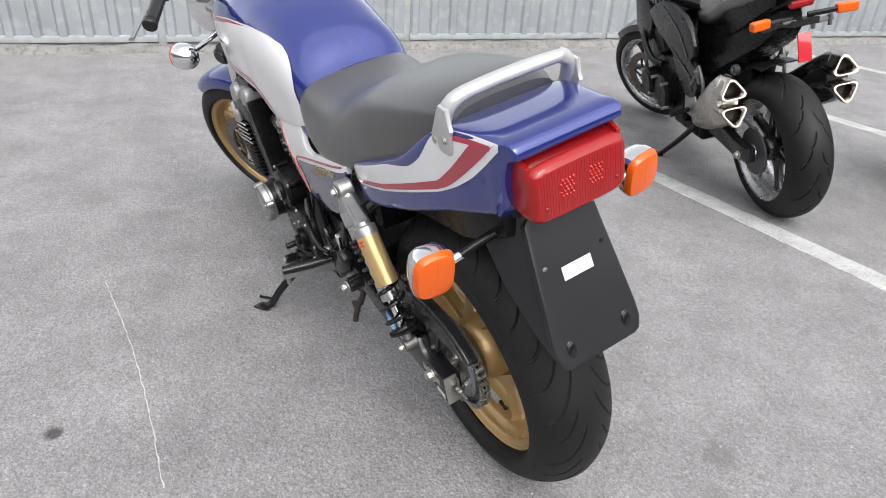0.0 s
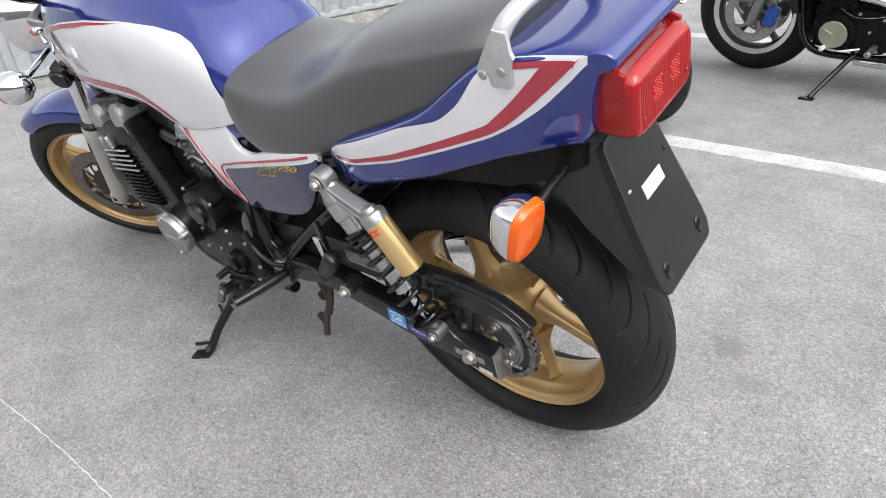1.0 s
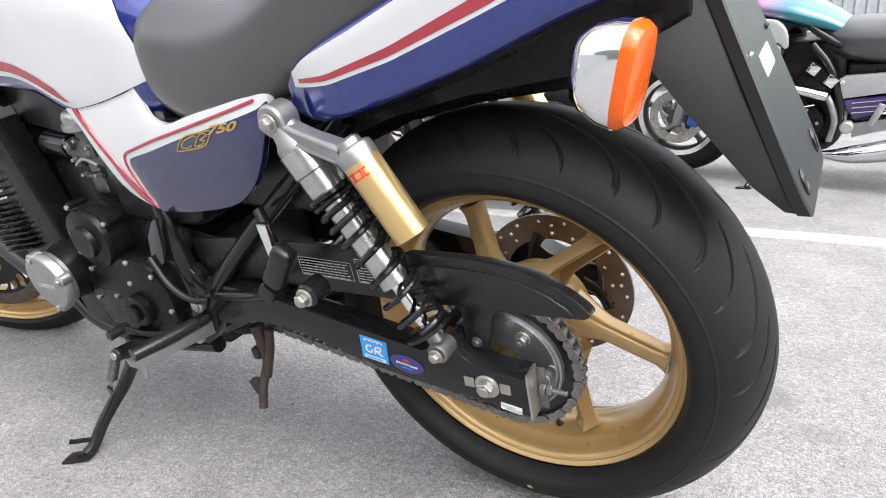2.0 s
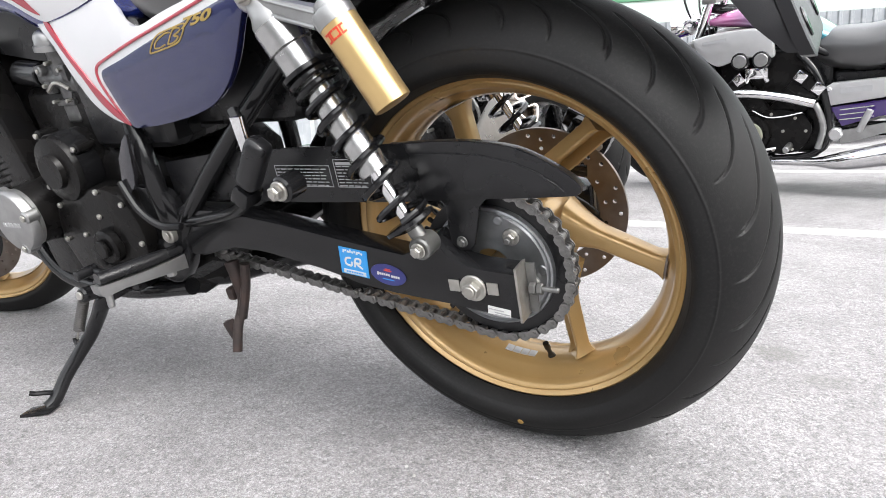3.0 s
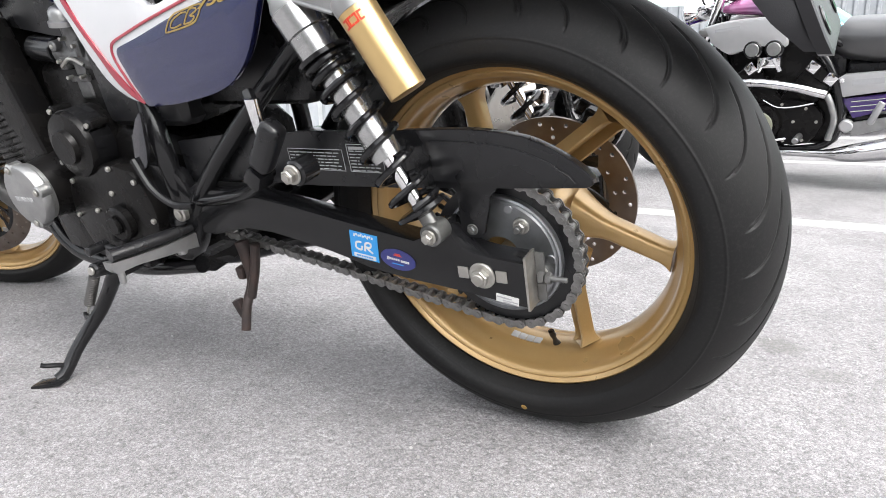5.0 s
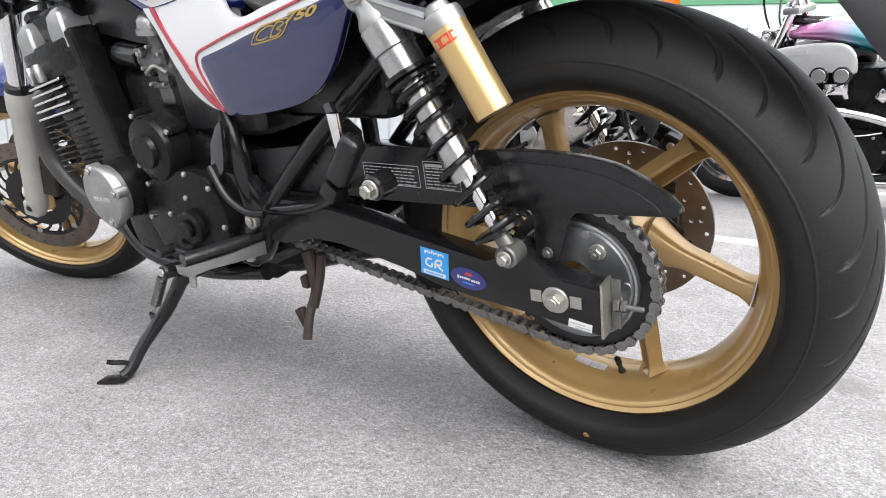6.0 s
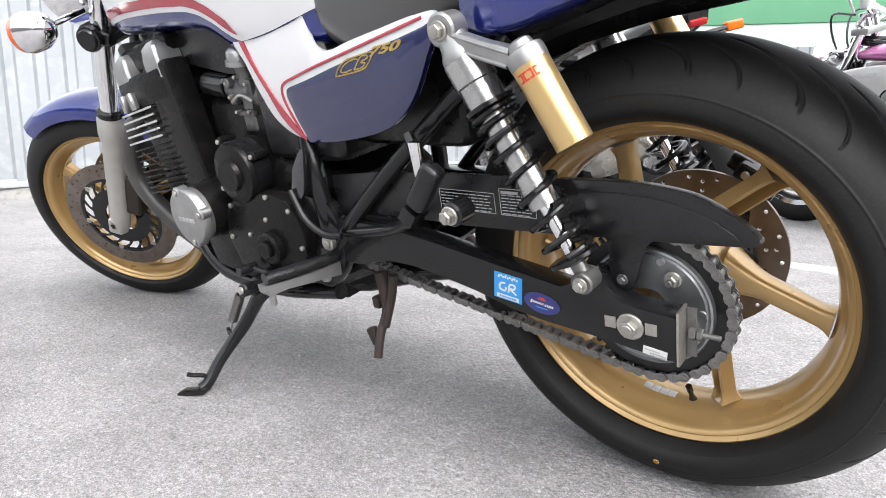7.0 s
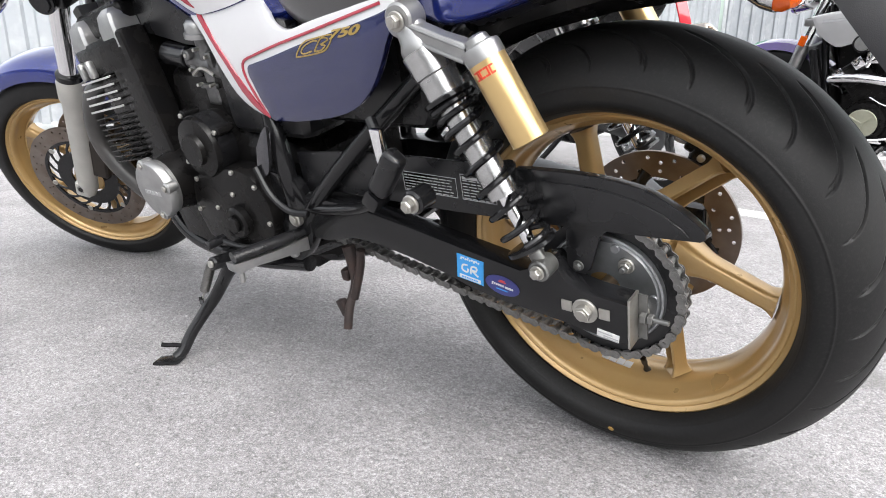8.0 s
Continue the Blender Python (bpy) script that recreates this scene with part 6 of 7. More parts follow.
part("far_leg", tube([(0.475, -0.115, 0.292), (0.466, -0.15, 0.22), (0.465, -0.168, 0.152)], 0.011, 12, 4), RUST, cs)

# ---- front end, turned ----
def steer(bm):
    return moved(bm, STEER)


UP = STEER_AXIS
fork_base = Vector((1.495 - 0.012, 0, FR))
for s in (1, -1):
    b0 = fork_base + Vector((0, 0.104 * s, 0)) - UP * 0.03
    f1 = b0 + UP * 0.345
    leg = part("fork_leg", steer(turned(b0, f1, [(0, 0.015), (0.06, 0.023), (0.16, 0.025), (0.80, 0.0265), (0.86, 0.031), (0.97, 0.031), (1, 0.028)], 24)), FORKGREY, bike, "grey fork slider with chrome tube")
    part("seal_cap", steer(turned(f1, f1 + UP * 0.016, [(0, 0.029), (0.8, 0.029), (1, 0.024)], 24)), BLACK, leg)
    part("fork_tube", steer(rod(f1, f1 + UP * 0.36, 0.0208, 24)), CHROME, leg)
    part("axle_clamp", steer(box(1.495, 0.104 * s, FR - 0.006, 0.040, 0.038, 0.046, 0.010, (0, -26, 0), 3)), FORKGREY, leg)
    part("pinch_bolt", steer(rod((1.492, 0.118 * s, FR), (1.492, 0.127 * s, FR), 0.011, 20, 0.002)), DULLSTEEL, leg)
    # flat black hexagon on the bolt gives the socket's dark recess by colour
    part("axle_socket", steer(rod((1.492, 0.127 * s, FR), (1.492, 0.1275 * s, FR), 0.007, 6)), BLACK, leg)
    part("caliper", steer(box(1.418, 0.080 * s, 0.372, 0.07, 0.062, 0.115, 0.012, (0, -26, 0), 3)), mat("dark_bronze_caliper", (0.022, 0.016, 0.012), 0.4, 0.2) if s > 0 else DARKGREY, leg)
    for lx, lz in ((1.428, 0.405), (1.448, 0.352)):
        part("caliper_lug", steer(join(box(lx, 0.106 * s, lz, 0.034, 0.018, 0.024, 0.006, (0, -26, 0), 3), rod((lx - 0.008, 0.113 * s, lz), (lx - 0.008, 0.120 * s, lz), 0.0065, 14, 0.001))), FORKGREY, leg)
    part("brake_hose", steer(tube([(1.40, 0.085 * s, 0.42), (1.37, 0.11 * s, 0.50), (1.34, 0.09 * s, 0.60), (1.27, 0.06 * s, 0.74)], 0.0045, 8, 6)), PLASTIC, leg)
ylow = fork_base + UP * 0.515
part("lower_yoke", steer(box(ylow.x, 0, ylow.z, 0.075, 0.265, 0.032, 0.01, (0, -26, 0), 3)), BLACK, bike)
yup = fork_base + UP * 0.66
part("upper_yoke", steer(box(yup.x, 0, yup.z, 0.09, 0.25, 0.022, 0.008, (0, -26, 0), 3)), ALU, bike)
part("steering_head", rod(STEER_POINT + UP * 0.42, STEER_POINT + UP * 0.66, 0.032, 24, 0.003), BLACK, bike)
part("side_reflector", steer(turned((ylow.x + 0.005, 0.128, ylow.z), (ylow.x + 0.005, 0.152, ylow.z), [(0, 0.026), (0.6, 0.028), (0.75, 0.027), (0.8, 0.023), (1, 0.020)], 28)), BLACK, bike, "round side reflector in a black cup")
# front mudguard
rings = []
for k in range(29):
    a = radians(-58 + 96 * k / 28)
    r = 0.312 + 0.003 * math.cos(a)
    w = 0.066 * (1 - 0.25 * (abs(k - 13) / 15) ** 2.5)
    c = [(-w, -0.034), (-w, -0.012), (-w * 0.8, 0.006), (-w * 0.35, 0.014), (w * 0.35, 0.014), (w * 0.8, 0.006), (w, -0.012), (w, -0.034), (w - 0.004, -0.034), (w * 0.95 - 0.004, -0.012), (w * 0.3, 0.010), (-w * 0.3, 0.010), (-w * 0.95 + 0.004, -0.012), (-w + 0.004, -0.034)]
    rings.append([(FRONT.x + (r + dr) * math.sin(a + radians(-8)), y, FRONT.z + (r + dr) * math.cos(a + radians(-8))) for y, dr in c])
part("front_mudguard", steer(loft(rings)), BLUE, bike, "glossy blue front mudguard", 70.0)
# headlamp, instruments, bars
head = yup + Vector((0.10, 0, -0.02))
part("headlamp", steer(turned(head + Vector((-0.09, 0, 0)), head + Vector((0.08, 0, -0.01)), [(0, 0.03), (0.15, 0.065), (0.5, 0.088), (0.9, 0.096), (1, 0.09)], 36)), CHROME, bike, "round chrome headlamp")
for s in (1, -1):
    part("instrument", steer(turned(yup + Vector((0.03, 0.055 * s, 0.05)), yup + Vector((-0.02, 0.055 * s, 0.12)), [(0, 0.03), (0.3, 0.045), (0.95, 0.046), (1, 0.042)], 28)), BLACK, bike)
bar = part("handlebar", steer(tube([yup + Vector((-0.01, 0.06, 0.03)), yup + Vector((-0.01, 0.12, 0.07)), yup + Vector((-0.03, 0.20, 0.135)), yup + Vector((-0.07, 0.29, 0.145)), yup + Vector((-0.13, 0.38, 0.13))], 0.011, 12, 5)), BLACK, bike, "black handlebar with grips and levers")
part("handlebar_right", steer(tube([yup + Vector((-0.01, -0.06, 0.03)), yup + Vector((-0.01, -0.12, 0.07)), yup + Vector((-0.03, -0.20, 0.135)), yup + Vector((-0.07, -0.29, 0.145)), yup + Vector((-0.13, -0.38, 0.13))], 0.011, 12, 5)), BLACK, bike)
part("grip", steer(tube([yup + Vector((-0.075, 0.30, 0.144)), yup + Vector((-0.135, 0.39, 0.129))], 0.017, 14, 1)), PLASTIC, bar)
part("bar_end", steer(rod(yup + Vector((-0.135, 0.39, 0.129)), yup + Vector((-0.145, 0.405, 0.126)), 0.018, 16, 0.003)), BLACK, bar)
part("switch_box", steer(box(*(yup + Vector((-0.06, 0.265, 0.145))), 0.045, 0.05, 0.04, 0.008, (0, 0, 32))), BLACK, bar)
part("clutch_lever", steer(tube([yup + Vector((0.0, 0.25, 0.14)), yup + Vector((-0.02, 0.32, 0.125)), yup + Vector((-0.075, 0.43, 0.105))], [0.009, 0.008, 0.0085], 10, 5, 0.6, (0, 0, 1))), ALU, bar, "bare alloy clutch lever")
for s in (1, -1):
    c = STEER.inverted() @ Vector((1.20, 0.243, 0.760))
    c.y *= s
    ind = part("front_indicator", steer(turned(c + Vector((-0.045, 0, 0)), c + Vector((0.018, 0, 0)), [(0, 0.008), (0.15, 0.024), (0.45, 0.036), (0.9, 0.041), (1, 0.040)], 28)), CHROME, bike, "chrome indicator with amber lens")
    part("lens", steer(turned(c + Vector((0.016, 0, 0)), c + Vector((0.045, 0, 0)), [(0, 0.039), (0.5, 0.037), (0.85, 0.028), (1, 0.015)], 28)), AMBER, ind, "amber lens")
    part("stem", steer(rod(c + Vector((-0.01, 0, 0)), c + Vector((-0.01, -0.14 * s, 0)), 0.008, 12)), CHROME, ind)
# badge on the left cover


# ---- badge and lettering on the left cover ----
def on_cover(x, z, proud):
    return Vector((x, 0.1646 - cover_bow(x, z) + proud, z))


def lay_badge(bm, corner, right, up, proud):
    """Stretch flat lettering between a corner and two edges on the bowed cover."""
    xs, ys = [v.co.x for v in bm.verts], [v.co.y for v in bm.verts]
    for v in bm.verts:
        a, b = (v.co.x - min(xs)) / (max(xs) - min(xs)), (v.co.y - min(ys)) / (max(ys) - min(ys))
        v.co = on_cover(corner[0] + a * right[0] + b * up[0], corner[1] + a * right[1] + b * up[1], proud + (0.0005 if v.co.z > 0 else 0.0))
    return bm


part("number_badge", lay_badge(text_mesh("750", 0.0245, Matrix(), 0.0006, 0.0, 0.0009), (0.364, 0.6555), (-0.056, 0.0075), (-0.011, 0.0135), 0.0003), PRINTGOLD, bike, "gold number lettering on the blue cover")
for pts in ([(0.52, 0.80), (0.34, 0.84), (0.13, 0.62), (0.13, 0.26), (0.31, 0.14), (0.50, 0.20)], [(0.60, 0.14), (0.60, 0.84), (0.78, 0.86), (0.87, 0.68), (0.71, 0.50), (0.89, 0.38), (0.82, 0.14), (0.60, 0.14)], [(0.13, 0.98), (0.0, 0.74), (0.0, 0.14), (0.13, 0.0), (0.86, 0.0), (1.0, 0.26), (0.98, 0.78), (0.86, 1.0), (0.13, 0.98)]):
    ring = [on_cover(0.435 - 0.064 * a - 0.021 * b, 0.6315 + 0.0095 * a + 0.023 * b, 0.0005) for a, b in pts]
    part("badge_outline", tube(ring, 0.00115, 6, 4, 0.4, (0, 1, 0)), PRINTGOLD, bike, "gold outlined emblem")



# ---- the black sports motorcycle in the next bay ----
def plain_cuts(R, n, lead):
    return slashes(R, n, [(0.0, 0.008, 0.05, lead, 0.0035), (0.5, 0.03, 0.07, lead * 0.7, 0.0032)], 0.004)


SATINSILVER = mat("satin_silver_exhaust", (0.50, 0.47, 0.43), 0.3, 0.9, (0.40, 0.37, 0.33), 25, 0.6, 0.08, 400)
GLOSSBLACK = mat("gloss_black_paint_and_reflection", (0.012, 0.012, 0.013), 0.15, 0.0, (0.018, 0.018, 0.019), 20, 0.5, coat=1.0)
MOUTH = mat("dark_mouth_metal", (0.03, 0.020, 0.013), 0.7, 0.2, scale=40)
WHEELBLACK = mat("black_wheel_paint", (0.015, 0.015, 0.016), 0.25, 0.2, scale=20, coat=0.5)


RIMLIP = mat("polished_rim_lip", (0.55, 0.55, 0.56), 0.28, 0.85, (0.45, 0.45, 0.46), 30, 0.5)


TIPSTEEL = mat("heat_tinted_steel", (0.44, 0.41, 0.375), 0.20, 1.0, (0.40, 0.34, 0.29), 18, 0.8, 0.05, 300)


def sport_bike():
    ob = thing("motorcycle", "black naked sports motorcycle with twin stacked silver exhausts", "motorcycle", m=pose(0.583, -1.869, 0, 0, 0, -25.7) @ pose(0, 0, 0, -14.7, 0, 0) @ Matrix.Scale(1.018, 4))
    R, F, wb = 0.302, 0.294, 1.356
    hub = Matrix.Translation((wb, 0, F))
    turn = hub @ Matrix.Rotation(radians(30), 4, Vector((-0.42, 0, 0.91))) @ hub.inverted()
    rw = new("rear_wheel")
    rw.parent = ob
    tyre("tyre", rw, 0, 0, R, R, 0.088, 0.216, slashes(R, 12, [(0.0, 0.004, 0.036, 0.055, 0.0030), (0.40, 0.026, 0.062, 0.050, 0.0030), (0.72, 0.050, 0.086, 0.030, 0.0028)], 0.006), segs=1000, cross=180)
    rim = cast_wheel(rw, 0, 0, R, 0.218, 0.075, 6, 0.4, WHEELBLACK, hub_r=0.05, hub_half=0.06)
    rim.data.materials[0] = RIMLIP
    part("rim_line", ring_lathe(0, 0.0765, R, [(0.194, -0.020), (0.206, -0.004), (0.2185, 0.0), (0.2185, 0.003), (0.204, -0.001), (0.193, -0.017)], 72), RIMLIP, rim)
    brake_disc(rw, 0, -0.09, R, 0.115, 0.08, DISC, holes=18)
    part("sprocket", ring_lathe(0, 0.10, R, [(0.03, 0.004), (0.098, 0.004), (0.098, -0.004), (0.03, -0.004)], 60), DARKGREY, rw)
    fw = new("front_wheel")
    fw.parent = ob
    tyre("tyre", fw, wb, 0, F, F, 0.060, 0.2275, plain_cuts(F, 14, -0.07), turn, segs=360, cross=44)
    rim = cast_wheel(fw, wb, 0, F, 0.2295, 0.048, 6, 0.1, WHEELBLACK, turn)
    rim.data.materials[0] = RIMLIP
    part("rim_line", moved(ring_lathe(wb, 0.0495, F, [(0.216, -0.004), (0.2285, 0.0), (0.2285, 0.003), (0.216, -0.001)], 72), turn), RIMLIP, rim)
    for s in (1, -1):
        brake_disc(fw, wb, 0.065 * s, F, 0.15, 0.105, DISC, turn, holes=20, arms=6)
        b0 = Vector((wb - 0.01, 0.10 * s, F - 0.02))
        leg = part("fork_leg", moved(turned(b0, b0 + Vector((-0.135, 0, 0.30)), [(0, 0.02), (0.2, 0.024), (1, 0.026)], 20), turn), BLACK, ob)
        part("fork_tube", moved(rod(b0 + Vector((-0.13, 0, 0.29)), b0 + Vector((-0.27, 0, 0.60)), 0.027, 20), turn), BLACK, leg)
        part("caliper", moved(box(wb - 0.10, 0.085 * s, 0.34, 0.06, 0.05, 0.11, 0.012, (0, -24, 0)), turn), BLACK, leg)
        # swing arm
        part("swing_arm", slab([(0.52, 0.43), (0.30, 0.40), (0.05, 0.35), (-0.06, 0.345), (-0.06, 0.285), (0.05, 0.28), (0.30, 0.31), (0.52, 0.36)], 0.125 * s, 0.165 * s, 0.006), BLACK, ob)
        part("axle_nut", hexbolt((0, 0.165 * s, R), 0.014, 0.018, (0, s, 0)), STEEL, ob)
        # one short muffler a side, ending in two stacked triangular tips
        rings = []
        for x, y, z, w, h in ((0.42, 0.150, 0.330, 0.034, 0.034), (0.35, 0.162, 0.365, 0.050, 0.052), (0.23, 0.182, 0.430, 0.058, 0.080), (0.09, 0.205, 0.505, 0.056, 0.096), (0.015, 0.216, 0.545, 0.052, 0.098), (-0.010, 0.219, 0.555, 0.042, 0.086)):
            rings.append([(x + 0.25 * h * math.sin(t), (y + w * math.copysign(abs(math.cos(t)) ** 0.75, math.cos(t))) * s, z + h * math.copysign(abs(math.sin(t)) ** 0.8, math.sin(t))) for t in (2 * math.pi * k / 28 for k in range(28))])
        # right muffler black: the dark reflection on its silver flank is its colour
        ex = part("muffler", loft(rings), SATINSILVER if s > 0 else GLOSSBLACK, ob, "short muffler with two stacked triangular tips")
        for cz, cx, flats in ((0.600, -0.035, (30, 150, 270)), (0.508, -0.050, (90, 210, 330))):
            def tip(k, f, dx):
                t = 2 * math.pi * k / 30
                r = f * 0.036 * sum(max(0.0, math.cos(t - radians(a))) ** 2.4 for a in flats) ** (-1 / 2.4)
                return Vector((cx + dx + 0.3 * r * math.sin(t), (0.219 + 1.12 * r * math.cos(t)) * s, cz + 0.92 * r * math.sin(t)))
            part("tip", loft([[tip(k, f, dx) for k in range(30)] for f, dx in ((0.90, 0.06), (0.98, 0.0), (1.0, -0.012), (0.97, -0.019), (0.89, -0.026), (0.74, -0.026), (0.60, -0.018), (0.56, -0.004), (0.55, 0.035))]), TIPSTEEL, ex, "polished triangular tip")
            # dark disc just inside the tip; the hole's shade is put into its colour
            part("tip_mouth", loft([[tip(k, f, dx) for k in range(30)] for f, dx in ((0.555, 0.022), (0.4, 0.024), (0.05, 0.024))]), MOUTH, ex)
        # side panel and under seat
        part("tail_side", slab([(0.55, 0.70), (0.36, 0.79), (0.12, 0.875), (-0.08, 0.935), (-0.07, 0.885), (0.10, 0.80), (0.40, 0.64)], 0.07 * s, 0.095 * s, 0.006), ENGBLACK, ob)
        part("frame_side", tube([(1.05, 0.10 * s, 0.83), (0.80, 0.17 * s, 0.70), (0.55, 0.165 * s, 0.56), (0.50, 0.155 * s, 0.40)], 0.030, 14, 5, 0.6, (0, 1, 0)), BLACK, ob)
        cover = part("frame_cover", join(slab([(0.90, 0.75), (0.70, 0.83), (0.46, 0.79), (0.36, 0.68), (0.42, 0.60), (0.60, 0.62), (0.78, 0.66)], 0.165 * s, 0.195 * s, 0.014, 2), slab([(0.66, 0.62), (0.44, 0.60), (0.36, 0.54), (0.40, 0.44), (0.50, 0.42), (0.60, 0.50)], 0.150 * s, 0.182 * s, 0.012, 2)), PLASTIC, ob, "angular satin black frame cover")
        part("cover_edge", tube([(0.70, 0.197 * s, 0.80), (0.52, 0.199 * s, 0.72), (0.43, 0.198 * s, 0.62)], 0.004, 8, 2), DARKGREY, cover)
        part("cover_edge", tube([(0.56, 0.186 * s, 0.58), (0.44, 0.187 * s, 0.53), (0.42, 0.186 * s, 0.46)], 0.0035, 8, 2), DARKGREY, cover)
        part("peg_hanger", join(tube([(0.46, 0.175 * s, 0.47), (0.38, 0.185 * s, 0.53), (0.33, 0.185 * s, 0.60)], 0.008, 10, 3), tube([(0.33, 0.185 * s, 0.60), (0.30, 0.18 * s, 0.50), (0.36, 0.178 * s, 0.40)], 0.008, 10, 3), rod((0.335, 0.18 * s, 0.52), (0.325, 0.20 * s, 0.585), 0.012, 12, 0.003)), DULLSTEEL, ob)
        part("shock_link", turned((0.18, 0.085 * s, 0.60), (0.18, 0.115 * s, 0.60), [(0, 0.022), (0.7, 0.022), (0.72, 0.010), (1, 0.010)], 20), DARKGREY, ob)
        part("engine_bolt", join(*[rod((x, 0.20 * s, z), (x, 0.238 * s, z), 0.008, 10, 0.002) for x, z in ((0.66, 0.44), (0.78, 0.45), (0.66, 0.32), (0.78, 0.31), (0.93, 0.45), (0.84, 0.35))]), STEEL, ob)
        part("coolant_hose", tube([(1.06, 0.15 * s, 0.66), (0.96, 0.20 * s, 0.60), (0.86, 0.20 * s, 0.52), (0.80, 0.17 * s, 0.50)], 0.016, 12, 5), BLACK, ob)
        part("engine_cover", rod((0.72, 0.14 * s, 0.38), (0.72, 0.22 * s, 0.38), 0.085, 32, 0.012), ENGBLACK, ob)
        part("engine_cover", rod((0.88, 0.14 * s, 0.40), (0.88, 0.235 * s, 0.40), 0.07, 32, 0.012), ENGBLACK, ob)
        part("radiator_shroud", slab([(1.10, 0.80), (0.98, 0.80), (0.88, 0.72), (0.94, 0.60), (1.04, 0.58), (1.12, 0.66)], 0.155 * s, 0.185 * s, 0.008, 2), PLASTIC, ob)
        part("heel_plate", slab([(0.50, 0.47), (0.42, 0.48), (0.38, 0.40), (0.44, 0.33), (0.52, 0.34)], 0.17 * s, 0.178 * s, 0.003), ALU, ob)
        part("foot_peg", rod((0.47, 0.17 * s, 0.36), (0.46, 0.27 * s, 0.355), 0.012, 12, 0.002), BLACK, ob)
        ind = part("rear_indicator", rod((-0.10, 0.03 * s, 0.842), (-0.122, 0.125 * s, 0.846), 0.010, 10), BLACK, ob, "black stalk indicator with amber lens")
        part("lens", box(-0.125, 0.157 * s, 0.847, 0.032, 0.074, 0.036, 0.012, (0, 0, 12 * s), 3), AMBER, ind, "amber lens")
        part("mirror", tube([(0.98, 0.20 * s, 1.02), (1.02, 0.30 * s, 1.12)], 0.008, 8, 2), BLACK, ob)
    part("engine_block", box(0.78, 0, 0.40, 0.42, 0.32, 0.30, 0.03, seg=3), ENGBLACK, ob)
    part("cylinder_head", box(0.90, 0, 0.60, 0.24, 0.34, 0.18, 0.025, (0, 25, 0), 3), ENGBLACK, ob)
    for k in range(4):
        part("header_pipe", tube([(1.02, -0.12 + 0.08 * k, 0.60), (1.10, -0.12 + 0.08 * k, 0.50), (1.08, -0.10 + 0.066 * k, 0.28), (0.92, -0.06 + 0.04 * k, 0.19), (0.65, -0.05 + 0.033 * k, 0.19)], 0.02, 12, 5), SATINSILVER, ob)
    part("fuel_tank", body_loft(dense([(0.48, 0.11, 0.78, 0.86), (0.58, 0.15, 0.77, 0.93), (0.72, 0.18, 0.78, 0.99), (0.88, 0.19, 0.80, 1.01), (1.02, 0.15, 0.82, 0.98), (1.08, 0.09, 0.84, 0.95)], 24), 2.8, 36), GLOSSBLACK, ob, "gloss black tank")
    part("seat", body_loft(dense([(0.56, 0.09, 0.75, 0.82), (0.46, 0.125, 0.73, 0.81), (0.36, 0.13, 0.75, 0.83), (0.28, 0.11, 0.80, 0.885), (0.12, 0.10, 0.85, 0.935), (-0.03, 0.07, 0.89, 0.95)], 24), 3.0, 36), SEAT, ob)
    part("tail", body_loft(dense([(0.45, 0.10, 0.66, 0.78), (0.28, 0.095, 0.72, 0.84), (0.08, 0.08, 0.80, 0.905), (-0.11, 0.045, 0.89, 0.94)], 16), 3.0, 32), ENGBLACK, ob)
    part("tail_lamp", box(-0.10, 0, 0.892, 0.04, 0.085, 0.026, 0.01, (0, -20, 0)), REDLENS, ob)
    fender = part("rear_fender", loft([[(x, y, z) for y, z in ((-w, z0), (w, z0), (w, z0 + 0.022), (-w, z0 + 0.022))] for x, w, z0 in ((0.30, 0.09, 0.66), (0.10, 0.075, 0.735), (-0.06, 0.05, 0.805), (-0.15, 0.045, 0.82))]), PLASTIC, ob)
    part("plate_bracket", join(box(-0.135, -0.06, 0.824, 0.012, 0.085, 0.020, 0.003, (0, 20, 0)), box(-0.105, 0.05, 0.832, 0.05, 0.05, 0.010, 0.003, (0, 10, 0)), rod((-0.14, -0.03, 0.80), (-0.14, -0.03, 0.84), 0.007, 10), rod((-0.14, -0.09, 0.80), (-0.14, -0.09, 0.84), 0.007, 10)), DARKGREY, fender)
    # stand-in for a red object of unknown kind, hung on the fender
    part("red_bar", box(-0.128, -0.010, 0.735, 0.008, 0.050, 0.105, 0.003, (0, 10, 0)), REDBAR, fender, "upright red bar of unknown kind")
    part("hugger", loft([[(r * math.sin(a), y, R + r * math.cos(a)) for y, r in ((-0.085, 0.335), (-0.05, 0.352), (0.05, 0.352), (0.085, 0.335), (0.05, 0.346), (-0.05, 0.346))] for a in (radians(38 - 8 * k) for k in range(6))]), PLASTIC, ob)
    part("inner_fender", loft([[(x, y, z) for y, z in ((-w, z0), (w, z0), (w * 0.8, z1), (-w * 0.8, z1))] for x, w, z0, z1 in ((0.52, 0.13, 0.46, 0.76), (0.36, 0.12, 0.55, 0.78), (0.20, 0.10, 0.635, 0.80), (0.05, 0.075, 0.715, 0.83), (-0.04, 0.05, 0.79, 0.86))]), ENGBLACK, ob)
    part("under_engine", box(0.62, 0, 0.36, 0.34, 0.26, 0.34, 0.03, seg=3), ENGBLACK, ob)
